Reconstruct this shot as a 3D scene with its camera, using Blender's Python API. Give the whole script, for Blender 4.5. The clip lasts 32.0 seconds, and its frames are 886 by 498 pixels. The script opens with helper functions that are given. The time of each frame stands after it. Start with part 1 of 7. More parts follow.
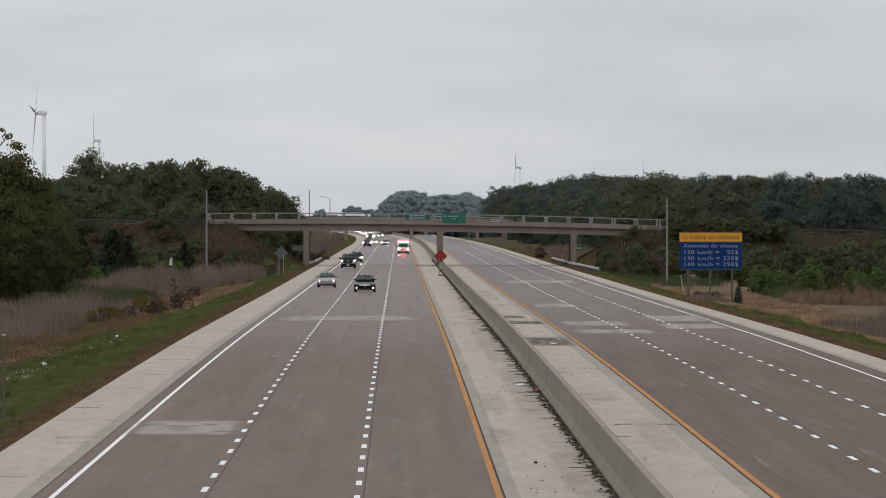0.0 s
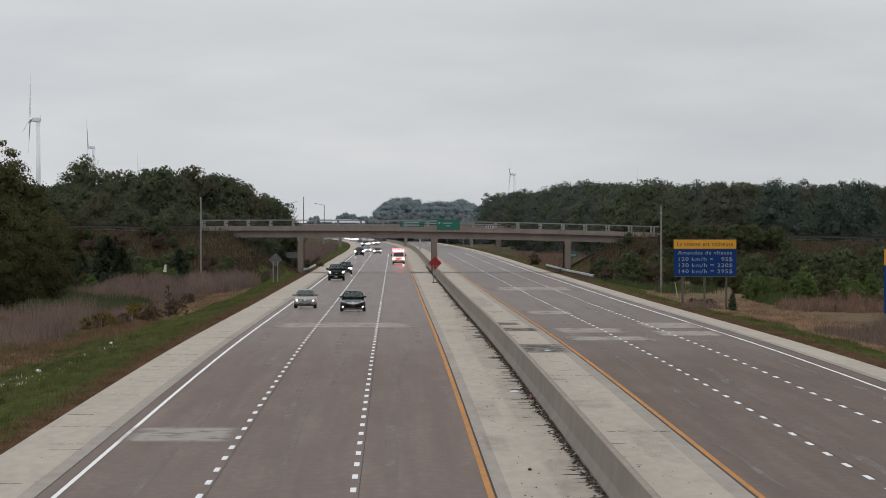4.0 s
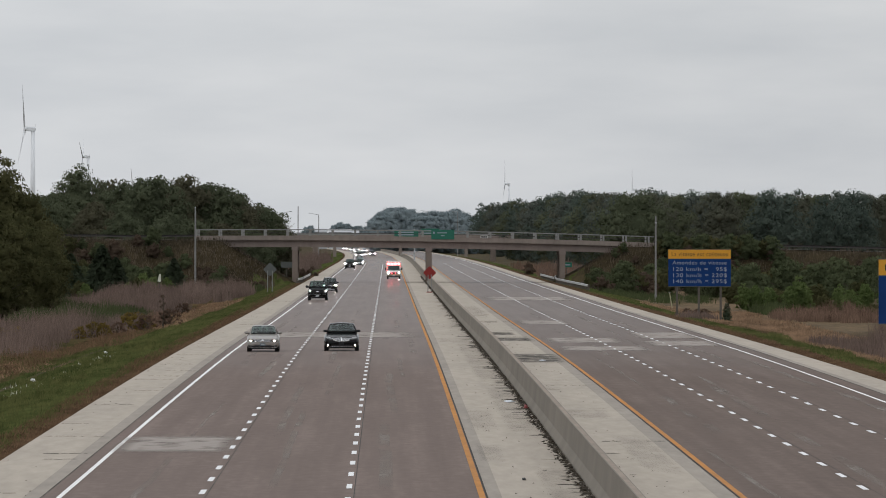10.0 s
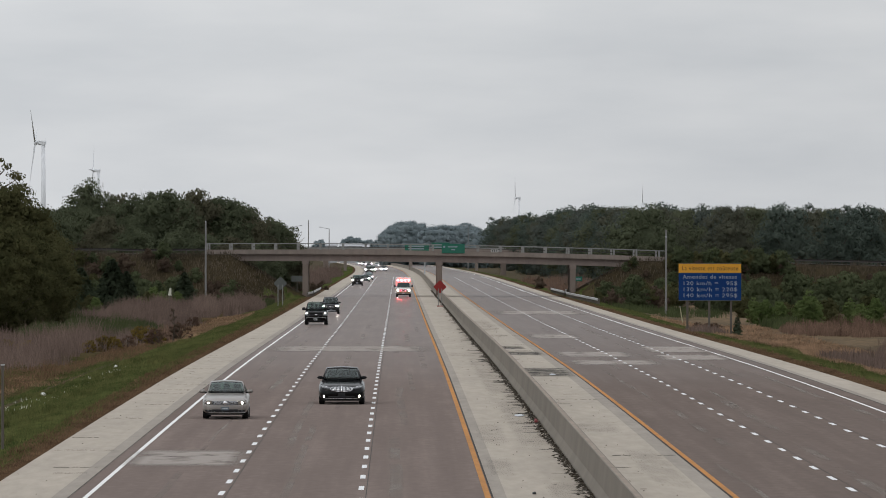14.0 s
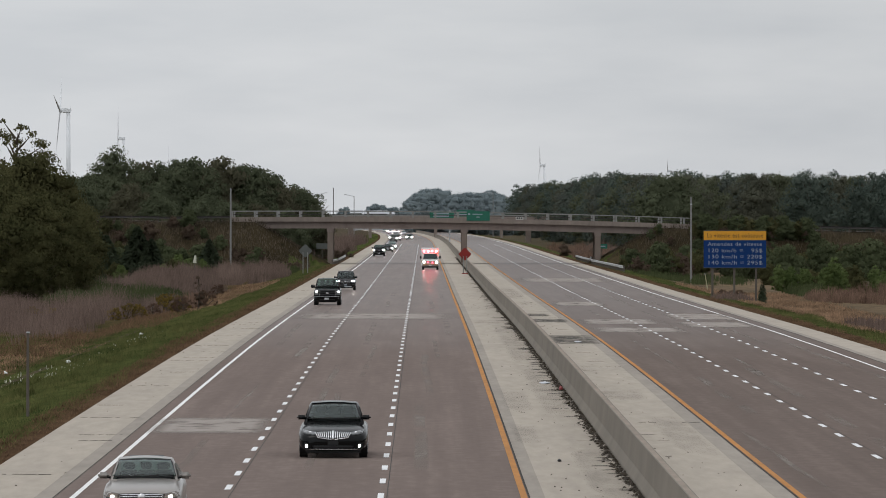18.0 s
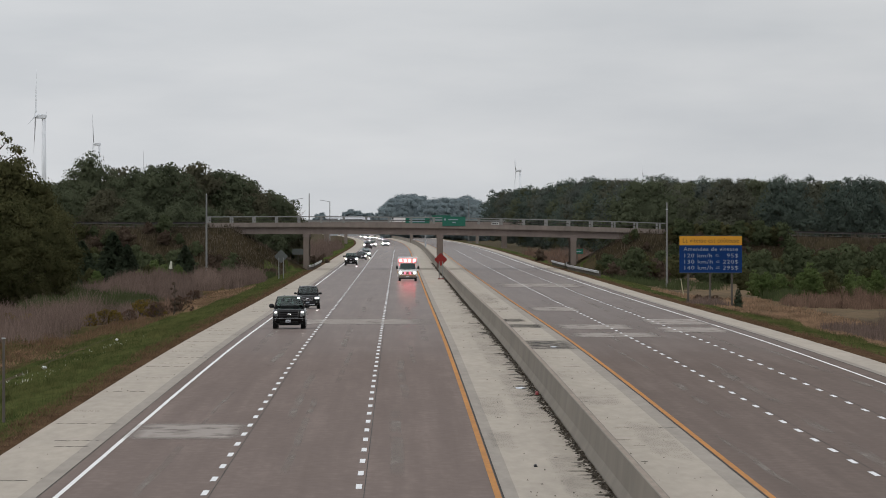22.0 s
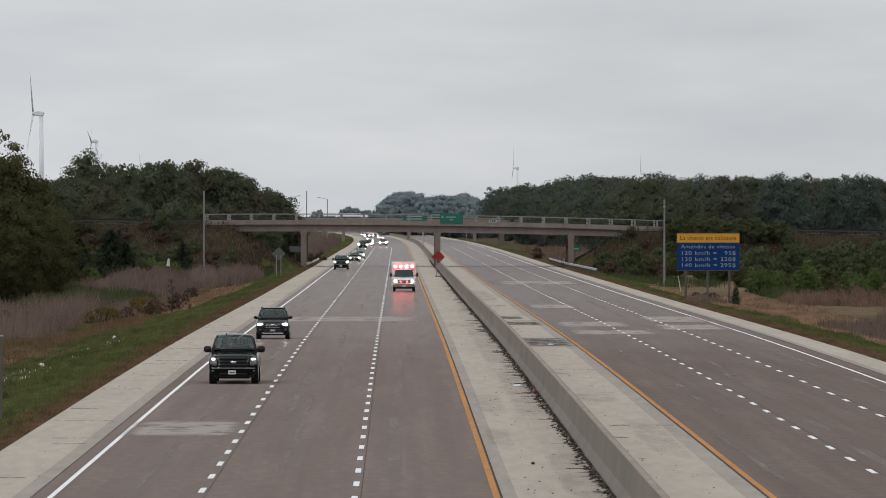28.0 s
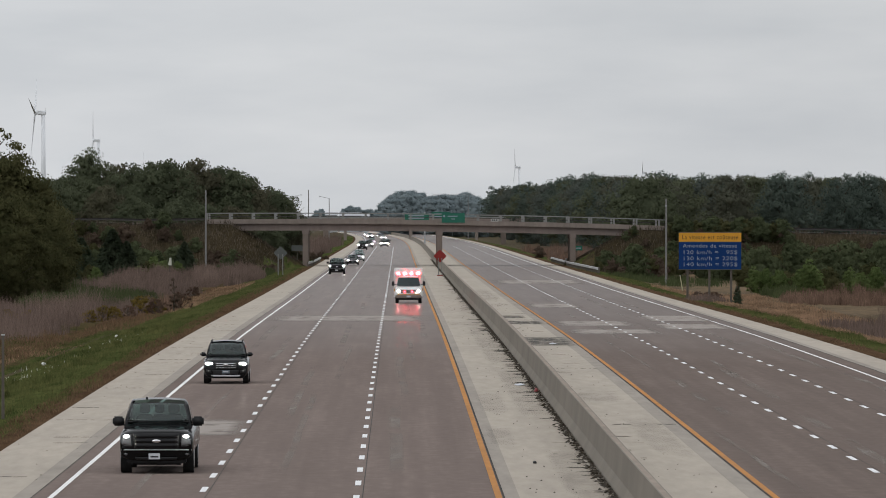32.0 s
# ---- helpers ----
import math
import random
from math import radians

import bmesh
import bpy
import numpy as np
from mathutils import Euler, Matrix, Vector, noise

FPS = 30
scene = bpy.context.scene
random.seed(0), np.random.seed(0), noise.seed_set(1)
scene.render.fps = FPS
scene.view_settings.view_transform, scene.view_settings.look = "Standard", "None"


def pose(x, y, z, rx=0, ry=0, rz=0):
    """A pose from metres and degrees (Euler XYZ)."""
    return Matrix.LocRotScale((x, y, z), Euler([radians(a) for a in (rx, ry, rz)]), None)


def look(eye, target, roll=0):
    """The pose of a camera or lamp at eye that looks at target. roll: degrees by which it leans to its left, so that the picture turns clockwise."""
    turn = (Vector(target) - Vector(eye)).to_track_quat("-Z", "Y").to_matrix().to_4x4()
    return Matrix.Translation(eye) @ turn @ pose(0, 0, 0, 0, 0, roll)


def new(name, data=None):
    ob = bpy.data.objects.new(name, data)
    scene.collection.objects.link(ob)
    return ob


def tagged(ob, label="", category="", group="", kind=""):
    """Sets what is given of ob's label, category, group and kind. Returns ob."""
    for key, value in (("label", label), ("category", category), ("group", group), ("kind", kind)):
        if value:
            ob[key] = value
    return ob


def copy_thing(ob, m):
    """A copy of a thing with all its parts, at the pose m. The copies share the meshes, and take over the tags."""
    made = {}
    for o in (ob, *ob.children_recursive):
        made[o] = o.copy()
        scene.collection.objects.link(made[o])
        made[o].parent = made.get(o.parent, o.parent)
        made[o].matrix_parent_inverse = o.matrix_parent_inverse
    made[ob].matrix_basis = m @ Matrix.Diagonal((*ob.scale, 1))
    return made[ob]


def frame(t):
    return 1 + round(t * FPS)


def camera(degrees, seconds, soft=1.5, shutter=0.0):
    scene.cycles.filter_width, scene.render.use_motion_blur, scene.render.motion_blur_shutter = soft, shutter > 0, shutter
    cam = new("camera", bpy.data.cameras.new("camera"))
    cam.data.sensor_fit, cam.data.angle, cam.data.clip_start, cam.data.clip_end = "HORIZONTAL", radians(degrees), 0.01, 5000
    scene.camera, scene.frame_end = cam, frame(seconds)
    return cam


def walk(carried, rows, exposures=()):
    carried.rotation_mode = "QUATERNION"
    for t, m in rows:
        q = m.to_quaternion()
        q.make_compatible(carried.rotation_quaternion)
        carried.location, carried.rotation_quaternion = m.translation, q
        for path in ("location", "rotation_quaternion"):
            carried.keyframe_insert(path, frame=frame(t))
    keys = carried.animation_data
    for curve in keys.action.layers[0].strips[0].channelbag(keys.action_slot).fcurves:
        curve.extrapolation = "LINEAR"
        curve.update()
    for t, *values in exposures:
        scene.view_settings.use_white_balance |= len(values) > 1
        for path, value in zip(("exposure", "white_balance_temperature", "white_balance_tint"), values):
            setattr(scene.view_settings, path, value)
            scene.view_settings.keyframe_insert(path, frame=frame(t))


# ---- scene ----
cam = camera(7.54, 32.0, soft=0.95)
EYE = Vector((0, 0, 7.2))
F = 11900.0


def aim(dx, dy, roll):
    """The camera's pose for a small turn away from its first aim."""
    return look(EYE, (EYE.x + (78 - dx) / F * 1000, 1000, EYE.z - (70 - dy) / F * 1000), roll)


walk(cam, [
    (0, aim(0.0, 0.0, 0.00)), (0.5, aim(-1.5, 1.5, -0.00)), (1, aim(-4.7, 6.5, 0.01)), (1.5, aim(-6.3, 2.5, 0.08)),
    (2, aim(-3.6, 6.9, 0.08)), (2.5, aim(-8.4, 12.2, -0.00)), (3, aim(-10.9, 15.3, -0.01)), (3.5, aim(-10.7, 12.2, -0.00)),
    (5.5, aim(-10.9, 15.7, 0.05)), (6, aim(-12.4, 20.3, 0.06)), (6.5, aim(-13.9, 17.9, 0.07)), (7, aim(-13.7, 21.3, 0.08)),
    (7.5, aim(-16.6, 17.8, 0.10)), (8, aim(-14.6, 6.0, 0.02)), (8.5, aim(-13.8, -2.3, 0.08)), (9, aim(-20.3, 5.7, 0.09)),
    (9.5, aim(-18.9, 16.0, 0.09)), (10, aim(-19.9, 29.5, 0.07)), (10.5, aim(-19.9, 44.9, 0.08)), (11, aim(-22.2, 31.7, 0.07)),
    (11.5, aim(-22.3, 27.7, 0.02)), (12, aim(-18.4, 28.5, 0.09)), (12.5, aim(-10.7, 30.9, 0.04)), (13, aim(-6.1, 41.2, 0.03)),
    (13.5, aim(-10.6, 47.2, 0.06)), (14, aim(-1.5, 54.3, 0.09)), (14.5, aim(6.1, 39.5, 0.06)), (16.5, aim(37.3, 34.0, 0.13)),
    (17, aim(39.5, 37.8, 0.08)), (17.5, aim(49.3, 16.0, 0.08)), (18, aim(42.6, -3.5, 0.06)), (18.5, aim(29.1, -11.7, 0.08)),
    (19, aim(9.2, -11.9, 0.05)), (19.5, aim(-6.5, -6.1, -0.00)), (20, aim(-9.3, 3.0, -0.01)), (20.5, aim(-11.1, 0.8, 0.09)),
    (21, aim(-6.3, 9.2, -0.01)), (21.5, aim(-1.5, 3.0, -0.02)), (22, aim(-0.2, 6.1, -0.01)), (22.5, aim(-1.5, 12.2, -0.00)),
    (23, aim(0.0, 18.2, 0.03)), (23.5, aim(-1.7, 21.4, -0.00)), (24, aim(2.4, 7.5, 0.04)), (24.5, aim(-1.9, 6.8, 0.11)),
    (25, aim(-6.1, 7.6, -0.00)), (25.5, aim(-10.1, 6.1, -0.00)), (27.5, aim(-7.7, -1.6, -0.00)), (28, aim(-4.6, 1.5, -0.00)),
    (28.5, aim(-7.8, 12.1, 0.01)), (29, aim(-1.7, 26.0, -0.01)), (29.5, aim(-1.4, 27.9, 0.05)), (30, aim(-2.9, 28.5, 0.08)),
    (30.5, aim(-8.4, 24.5, 0.00)), (31, aim(-7.7, 15.5, 0.02)), (31.5, aim(-3.1, 10.4, 0.05)), (32, aim(-1.4, 0.0, 0.01))
], exposures=[(0, 0.0), (32, 0.0)])

# ---- world and light: a flat overcast day ----
world = bpy.data.worlds.new("overcast_sky")
scene.world = world
world.use_nodes = True
wn, wl = world.node_tree.nodes, world.node_tree.links
wn.clear()
w_out, w_bg = wn.new("ShaderNodeOutputWorld"), wn.new("ShaderNodeBackground")
w_sky = wn.new("ShaderNodeTexSky")
w_sky.sky_type, w_sky.sun_disc = "NISHITA", False
w_sky.sun_elevation, w_sky.sun_rotation = radians(50), radians(200)
w_dim = wn.new("ShaderNodeVectorMath")
w_dim.operation = "SCALE"
w_dim.inputs["Scale"].default_value = 0.06
wl.new(w_sky.outputs[0], w_dim.inputs[0])
w_co, w_map, w_noise = wn.new("ShaderNodeTexCoord"), wn.new("ShaderNodeMapping"), wn.new("ShaderNodeTexNoise")
w_map.inputs["Scale"].default_value = (18, 18, 75)
w_noise.inputs["Scale"].default_value, w_noise.inputs["Detail"].default_value = 1.3, 5
w_noise.inputs["Roughness"].default_value = 0.5
wl.new(w_co.outputs["Generated"], w_map.inputs[0])
wl.new(w_map.outputs[0], w_noise.inputs[0])
w_ramp = wn.new("ShaderNodeValToRGB")
w_ramp.color_ramp.elements[0].position, w_ramp.color_ramp.elements[1].position = 0.3, 0.72
w_ramp.color_ramp.elements[0].color = (0.585, 0.608, 0.640, 1)
w_ramp.color_ramp.elements[1].color = (0.700, 0.714, 0.735, 1)
wl.new(w_noise.outputs[0], w_ramp.inputs[0])
# an overcast sky is brighter overhead than at the horizon
w_sep, w_up = wn.new("ShaderNodeSeparateXYZ"), wn.new("ShaderNodeMapRange")
wl.new(w_co.outputs["Generated"], w_sep.inputs[0])
w_up.inputs["From Min"].default_value, w_up.inputs["From Max"].default_value = 0.03, 0.9
w_up.inputs["To Min"].default_value, w_up.inputs["To Max"].default_value = 1.0, 1.55
wl.new(w_sep.outputs["Z"], w_up.inputs["Value"])
# and brighter towards the sun's side than away from it
w_side, w_both = wn.new("ShaderNodeMapRange"), wn.new("ShaderNodeMath")
w_side.interpolation_type = "SMOOTHSTEP"
w_side.inputs["From Min"].default_value, w_side.inputs["From Max"].default_value = -0.12, 0.12
w_side.inputs["To Min"].default_value, w_side.inputs["To Max"].default_value = 1.06, 0.92
wl.new(w_sep.outputs["X"], w_side.inputs["Value"])
w_both.operation = "MULTIPLY"
wl.new(w_up.outputs[0], w_both.inputs[0]), wl.new(w_side.outputs[0], w_both.inputs[1])
w_mul, w_mix = wn.new("ShaderNodeVectorMath"), wn.new("ShaderNodeMix")
w_mul.operation = "SCALE"
wl.new(w_ramp.outputs[0], w_mul.inputs[0])
wl.new(w_both.outputs[0], w_mul.inputs["Scale"])
w_mix.data_type = "RGBA"
w_mix.inputs[0].default_value = 0.93
wl.new(w_dim.outputs[0], w_mix.inputs["A"])
wl.new(w_mul.outputs[0], w_mix.inputs["B"])
wl.new(w_mix.outputs["Result"], w_bg.inputs["Color"])
w_bg.inputs["Strength"].default_value = 1.0
wl.new(w_bg.outputs[0], w_out.inputs[0])

sun = new("sun", bpy.data.lights.new("sun", "SUN"))
sun.data.energy, sun.data.angle, sun.data.color = 0.35, radians(25), (1.0, 0.96, 0.9)
sun.matrix_world = look((-150, -300, 400), (0, 0, 0))


# ---- materials ----
def mat(name, col, rough=0.6, var=0.15, fine=8.0, broad=0.6, bump=0.0, metal=0.0, spec=0.4, stretch=(1, 1, 1),
        island=0.0, tint=None, coat=0.0, spread=0.4, relief=0.02, thin=0.0, each=None):
    """A surface with grain at two scales, in metres of the world; tint: a second colour that comes through in broad stains."""
    m = bpy.data.materials.new(name)
    m.use_nodes = True
    n, l = m.node_tree.nodes, m.node_tree.links
    b = n["Principled BSDF"]
    b.inputs["Metallic"].default_value, b.inputs["Specular IOR Level"].default_value = metal, spec
    b.inputs["Coat Weight"].default_value, b.inputs["Coat Roughness"].default_value = coat, 0.04
    co, mp = n.new("ShaderNodeTexCoord"), n.new("ShaderNodeMapping")
    mp.inputs["Scale"].default_value = stretch
    geo = n.new("ShaderNodeNewGeometry")
    l.new(geo.outputs["Position"] if metal < 0.5 and coat == 0 else co.outputs["Object"], mp.inputs[0])
    n1, n2 = n.new("ShaderNodeTexNoise"), n.new("ShaderNodeTexNoise")
    for k, s, d in ((n1, fine, 4), (n2, broad, 5)):
        k.inputs["Scale"].default_value, k.inputs["Detail"].default_value = s, d
        k.inputs["Roughness"].default_value = 0.6
        l.new(mp.outputs[0], k.inputs[0])
    add = n.new("ShaderNodeMath")
    l.new(n1.outputs[0], add.inputs[0]), l.new(n2.outputs[0], add.inputs[1])
    last = add.outputs[0]
    if island:
        mul = n.new("ShaderNodeMath")
        mul.operation = "MULTIPLY_ADD"
        mul.inputs[1].default_value, mul.inputs[2].default_value = island, -island / 2
        l.new(geo.outputs["Random Per Island"], mul.inputs[0])
        more = n.new("ShaderNodeMath")
        l.new(last, more.inputs[0]), l.new(mul.outputs[0], more.inputs[1])
        info = n.new("ShaderNodeObjectInfo")
        own = n.new("ShaderNodeMath")
        own.operation = "MULTIPLY_ADD"
        own.inputs[1].default_value = island * 0.5 if each is None else each
        l.new(info.outputs["Random"], own.inputs[0]), l.new(more.outputs[0], own.inputs[2])
        last = own.outputs[0]
    rng = n.new("ShaderNodeMapRange")
    rng.inputs["From Min"].default_value, rng.inputs["From Max"].default_value = 1 - spread, 1 + spread
    l.new(last, rng.inputs["Value"])
    ramp = n.new("ShaderNodeMix")
    ramp.data_type = "RGBA"
    hi = tint or tuple(min(1, c * (1 + var)) for c in col)
    ramp.inputs["A"].default_value = (*[c * (1 - var) for c in col], 1)
    ramp.inputs["B"].default_value = (*hi, 1)
    l.new(rng.outputs[0], ramp.inputs[0])
    l.new(ramp.outputs["Result"], b.inputs["Base Color"])
    rr = n.new("ShaderNodeMapRange")
    rr.inputs["To Min"].default_value, rr.inputs["To Max"].default_value = rough * 0.88, min(1, rough * 1.12)
    l.new(n2.outputs[0], rr.inputs["Value"])
    l.new(rr.outputs[0], b.inputs["Roughness"])
    if bump:
        bp = n.new("ShaderNodeBump")
        bp.inputs["Strength"].default_value, bp.inputs["Distance"].default_value = bump, relief
        l.new(n1.outputs[0], bp.inputs["Height"]), l.new(bp.outputs[0], b.inputs["Normal"])
    if thin:
        # light that comes through leaves
        tl, mx = n.new("ShaderNodeBsdfTranslucent"), n.new("ShaderNodeMixShader")
        mx.inputs[0].default_value = thin
        l.new(ramp.outputs["Result"], tl.inputs["Color"])
        l.new(b.outputs[0], mx.inputs[1]), l.new(tl.outputs[0], mx.inputs[2]), l.new(mx.outputs[0], n["Material Output"].inputs[0])
    return m


def glow(name, col, power, base=None):
    m = bpy.data.materials.new(name)
    m.use_nodes = True
    b = m.node_tree.nodes["Principled BSDF"]
    b.inputs["Base Color"].default_value = (*(base or col), 1)
    b.inputs["Emission Color"].default_value, b.inputs["Emission Strength"].default_value = (*col, 1), power
    b.inputs["Roughness"].default_value = 0.2
    return m


def road_surface(name, col, gloss=0.06, rough=0.13):
    """Worn asphalt: long streaks along the lanes, broad blotches, and a thin damp sheen that mirrors lamps."""
    m = bpy.data.materials.new(name)
    m.use_nodes = True
    n, l = m.node_tree.nodes, m.node_tree.links
    out = n["Material Output"]
    n.remove(n["Principled BSDF"])
    geo = n.new("ShaderNodeNewGeometry")
    made = []
    for scale, stretch, detail in ((1.5, (1, 0.010, 1), 3), (0.5, (1, 0.07, 1), 4), (3.0, (1, 0.30, 1), 3), (1.2, (0.9, 0.22, 1), 3)):
        mp, k = n.new("ShaderNodeMapping"), n.new("ShaderNodeTexNoise")
        mp.inputs["Scale"].default_value = stretch
        k.inputs["Scale"].default_value, k.inputs["Detail"].default_value, k.inputs["Roughness"].default_value = scale, detail, 0.62
        l.new(geo.outputs["Position"], mp.inputs[0]), l.new(mp.outputs[0], k.inputs[0])
        made.append(k)
    a, b = n.new("ShaderNodeMath"), n.new("ShaderNodeMath")
    l.new(made[0].outputs[0], a.inputs[0]), l.new(made[1].outputs[0], a.inputs[1])
    l.new(a.outputs[0], b.inputs[0]), l.new(made[2].outputs[0], b.inputs[1])
    ramp = n.new("ShaderNodeValToRGB")
    els = ramp.color_ramp.elements
    rng = n.new("ShaderNodeMapRange")
    rng.inputs["From Min"].default_value, rng.inputs["From Max"].default_value = 1.05, 2.0
    l.new(b.outputs[0], rng.inputs["Value"]), l.new(rng.outputs[0], ramp.inputs[0])
    els[0].position, els[0].color = 0.12, (*[c * 0.91 for c in col], 1)
    els[1].position, els[1].color = 0.9, (*[c * 1.22 for c in col], 1)
    mid = els.new(0.52)
    mid.color = (*[c * 1.02 for c in col], 1)
    d, g, mix = n.new("ShaderNodeBsdfDiffuse"), n.new("ShaderNodeBsdfGlossy"), n.new("ShaderNodeMixShader")
    l.new(ramp.outputs[0], d.inputs["Color"])
    g.inputs["Roughness"].default_value = rough
    bp = n.new("ShaderNodeBump")
    bp.inputs["Strength"].default_value, bp.inputs["Distance"].default_value = 0.4, 0.004
    swell = n.new("ShaderNodeBump")
    swell.inputs["Strength"].default_value, swell.inputs["Distance"].default_value = 1.0, 0.010
    l.new(made[3].outputs[0], swell.inputs["Height"]), l.new(swell.outputs[0], bp.inputs["Normal"])
    l.new(made[2].outputs[0], bp.inputs["Height"]), l.new(bp.outputs[0], g.inputs["Normal"])
    wet = n.new("ShaderNodeMapRange")
    wet.inputs["From Min"].default_value, wet.inputs["From Max"].default_value = 0.35, 0.65
    wet.inputs["To Min"].default_value, wet.inputs["To Max"].default_value = gloss * 0.6, gloss * 1.35
    l.new(made[3].outputs[0], wet.inputs["Value"])
    # the sheen grows towards grazing sight
    lw, far, tot = n.new("ShaderNodeLayerWeight"), n.new("ShaderNodeMapRange"), n.new("ShaderNodeMath")
    lw.inputs["Blend"].default_value = 0.5
    far.inputs["From Min"].default_value, far.inputs["From Max"].default_value = 0.977, 0.996
    far.inputs["To Min"].default_value, far.inputs["To Max"].default_value = 0.0, 0.31
    l.new(lw.outputs["Facing"], far.inputs["Value"])
    spots, damp = n.new("ShaderNodeMapRange"), n.new("ShaderNodeMath")
    spots.inputs["From Min"].default_value, spots.inputs["From Max"].default_value = 0.42, 0.6
    spots.inputs["To Min"].default_value, spots.inputs["To Max"].default_value = 0.55, 1.35
    damp.operation = "MULTIPLY"
    l.new(made[2].outputs[0], spots.inputs["Value"]), l.new(spots.outputs[0], damp.inputs[0]), l.new(far.outputs[0], damp.inputs[1])
    l.new(damp.outputs[0], tot.inputs[0]), l.new(wet.outputs[0], tot.inputs[1]), l.new(tot.outputs[0], mix.inputs[0])
    l.new(d.outputs[0], mix.inputs[1]), l.new(g.outputs[0], mix.inputs[2]), l.new(mix.outputs[0], out.inputs[0])
    return m


def stain(name, col, strength=0.7, fine=1.4, stretch=(1, 0.5, 1), thresh=(0.32, 0.6)):
    """A thin stain with ragged, fading edges."""
    m = bpy.data.materials.new(name)
    m.use_nodes = True
    n, l = m.node_tree.nodes, m.node_tree.links
    b = n["Principled BSDF"]
    b.inputs["Base Color"].default_value, b.inputs["Roughness"].default_value = (*col, 1), 0.85
    b.inputs["Specular IOR Level"].default_value = 0.05
    co, sep, geo = n.new("ShaderNodeTexCoord"), n.new("ShaderNodeSeparateXYZ"), n.new("ShaderNodeNewGeometry")
    l.new(co.outputs["Generated"], sep.inputs[0])
    fades = []
    for axis in ("X", "Y"):
        k = n.new("ShaderNodeMath")
        k.operation = "PINGPONG"
        k.inputs[1].default_value = 0.5
        l.new(sep.outputs[axis], k.inputs[0])
        r = n.new("ShaderNodeMapRange")
        r.inputs["From Max"].default_value = 0.18
        l.new(k.outputs[0], r.inputs["Value"])
        fades.append(r)
    mul = n.new("ShaderNodeMath")
    mul.operation = "MULTIPLY"
    l.new(fades[0].outputs[0], mul.inputs[0]), l.new(fades[1].outputs[0], mul.inputs[1])
    mp, k = n.new("ShaderNodeMapping"), n.new("ShaderNodeTexNoise")
    mp.inputs["Scale"].default_value = stretch
    k.inputs["Scale"].default_value, k.inputs["Detail"].default_value = fine, 5
    l.new(geo.outputs["Position"], mp.inputs[0]), l.new(mp.outputs[0], k.inputs[0])
    nz = n.new("ShaderNodeMapRange")
    nz.inputs["From Min"].default_value, nz.inputs["From Max"].default_value = thresh
    l.new(k.outputs[0], nz.inputs["Value"])
    m2, m3 = n.new("ShaderNodeMath"), n.new("ShaderNodeMath")
    m2.operation = m3.operation = "MULTIPLY"
    l.new(mul.outputs[0], m2.inputs[0]), l.new(nz.outputs[0], m2.inputs[1])
    l.new(m2.outputs[0], m3.inputs[0])
    m3.inputs[1].default_value = strength
    tr, mix = n.new("ShaderNodeBsdfTransparent"), n.new("ShaderNodeMixShader")
    l.new(m3.outputs[0], mix.inputs[0]), l.new(tr.outputs[0], mix.inputs[1]), l.new(b.outputs[0], mix.inputs[2])
    l.new(mix.outputs[0], n["Material Output"].inputs[0])
    return m


ASPHALT_DARK = road_surface("darker_worn_asphalt", (0.166, 0.133, 0.117), 0.008, 0.16)
ASPHALT = road_surface("worn_asphalt", (0.193, 0.155, 0.138), 0.008, 0.16)
PALE_STAIN = stain("pale_worn_patch", (0.345, 0.305, 0.275), 0.95, 0.9, (1, 0.4, 1), (0.2, 0.5))
DARK_STAIN = stain("damp_dark_patch", (0.10, 0.094, 0.086), 0.85)
GREY_STAIN = stain("grey_dirt_patch", (0.23, 0.21, 0.18), 0.15, 0.8, (1, 0.25, 1))
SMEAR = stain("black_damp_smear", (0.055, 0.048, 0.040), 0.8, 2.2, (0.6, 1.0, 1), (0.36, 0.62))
CONCRETE = mat("pale_concrete", (0.408, 0.360, 0.302), 0.85, 0.16, 2.5, 0.3, 0.0, spec=0.08, stretch=(1, 0.12, 1))
CONCRETE_EDGE = mat("grey_concrete", (0.32, 0.285, 0.245), 0.85, 0.2, 2.5, 0.3, spec=0.08, stretch=(1, 0.12, 1))
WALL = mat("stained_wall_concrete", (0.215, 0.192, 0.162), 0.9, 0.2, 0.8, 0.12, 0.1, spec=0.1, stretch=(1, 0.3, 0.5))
# wall top is set paler and browner than the wall sides
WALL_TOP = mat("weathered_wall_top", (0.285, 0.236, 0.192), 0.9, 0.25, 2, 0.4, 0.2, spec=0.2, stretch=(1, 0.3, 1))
BRIDGE_CON = mat("bridge_concrete", (0.222, 0.186, 0.162), 0.9, 0.22, 1.5, 0.3, 0.1, spec=0.2, stretch=(1, 1, 0.3))
GIRDER = mat("dark_girder_concrete", (0.20, 0.162, 0.145), 0.9, 0.2, 1.5, 0.3, 0.1, spec=0.2, stretch=(1, 1, 0.25))
RAILING = mat("weathered_rail_concrete", (0.235, 0.235, 0.225), 0.85, 0.15, 2, 0.4, spec=0.2)
PAINT_W = mat("white_road_paint", (0.80, 0.79, 0.77), 0.7, 0.12, 6, 0.8, spec=0.15)
PAINT_DASH = mat("bright_dash_paint", (0.78, 0.78, 0.78), 0.7, 0.08, 6, 0.8, spec=0.15)
PAINT_Y = mat("orange_yellow_road_paint", (0.42, 0.21, 0.085), 0.8, 0.2, 3, 0.3, spec=0.05, stretch=(1, 0.15, 1), tint=(0.58, 0.265, 0.08))
TAR = mat("black_joint_tar", (0.045, 0.04, 0.036), 0.85, 0.3, 6, 0.8, spec=0.1)
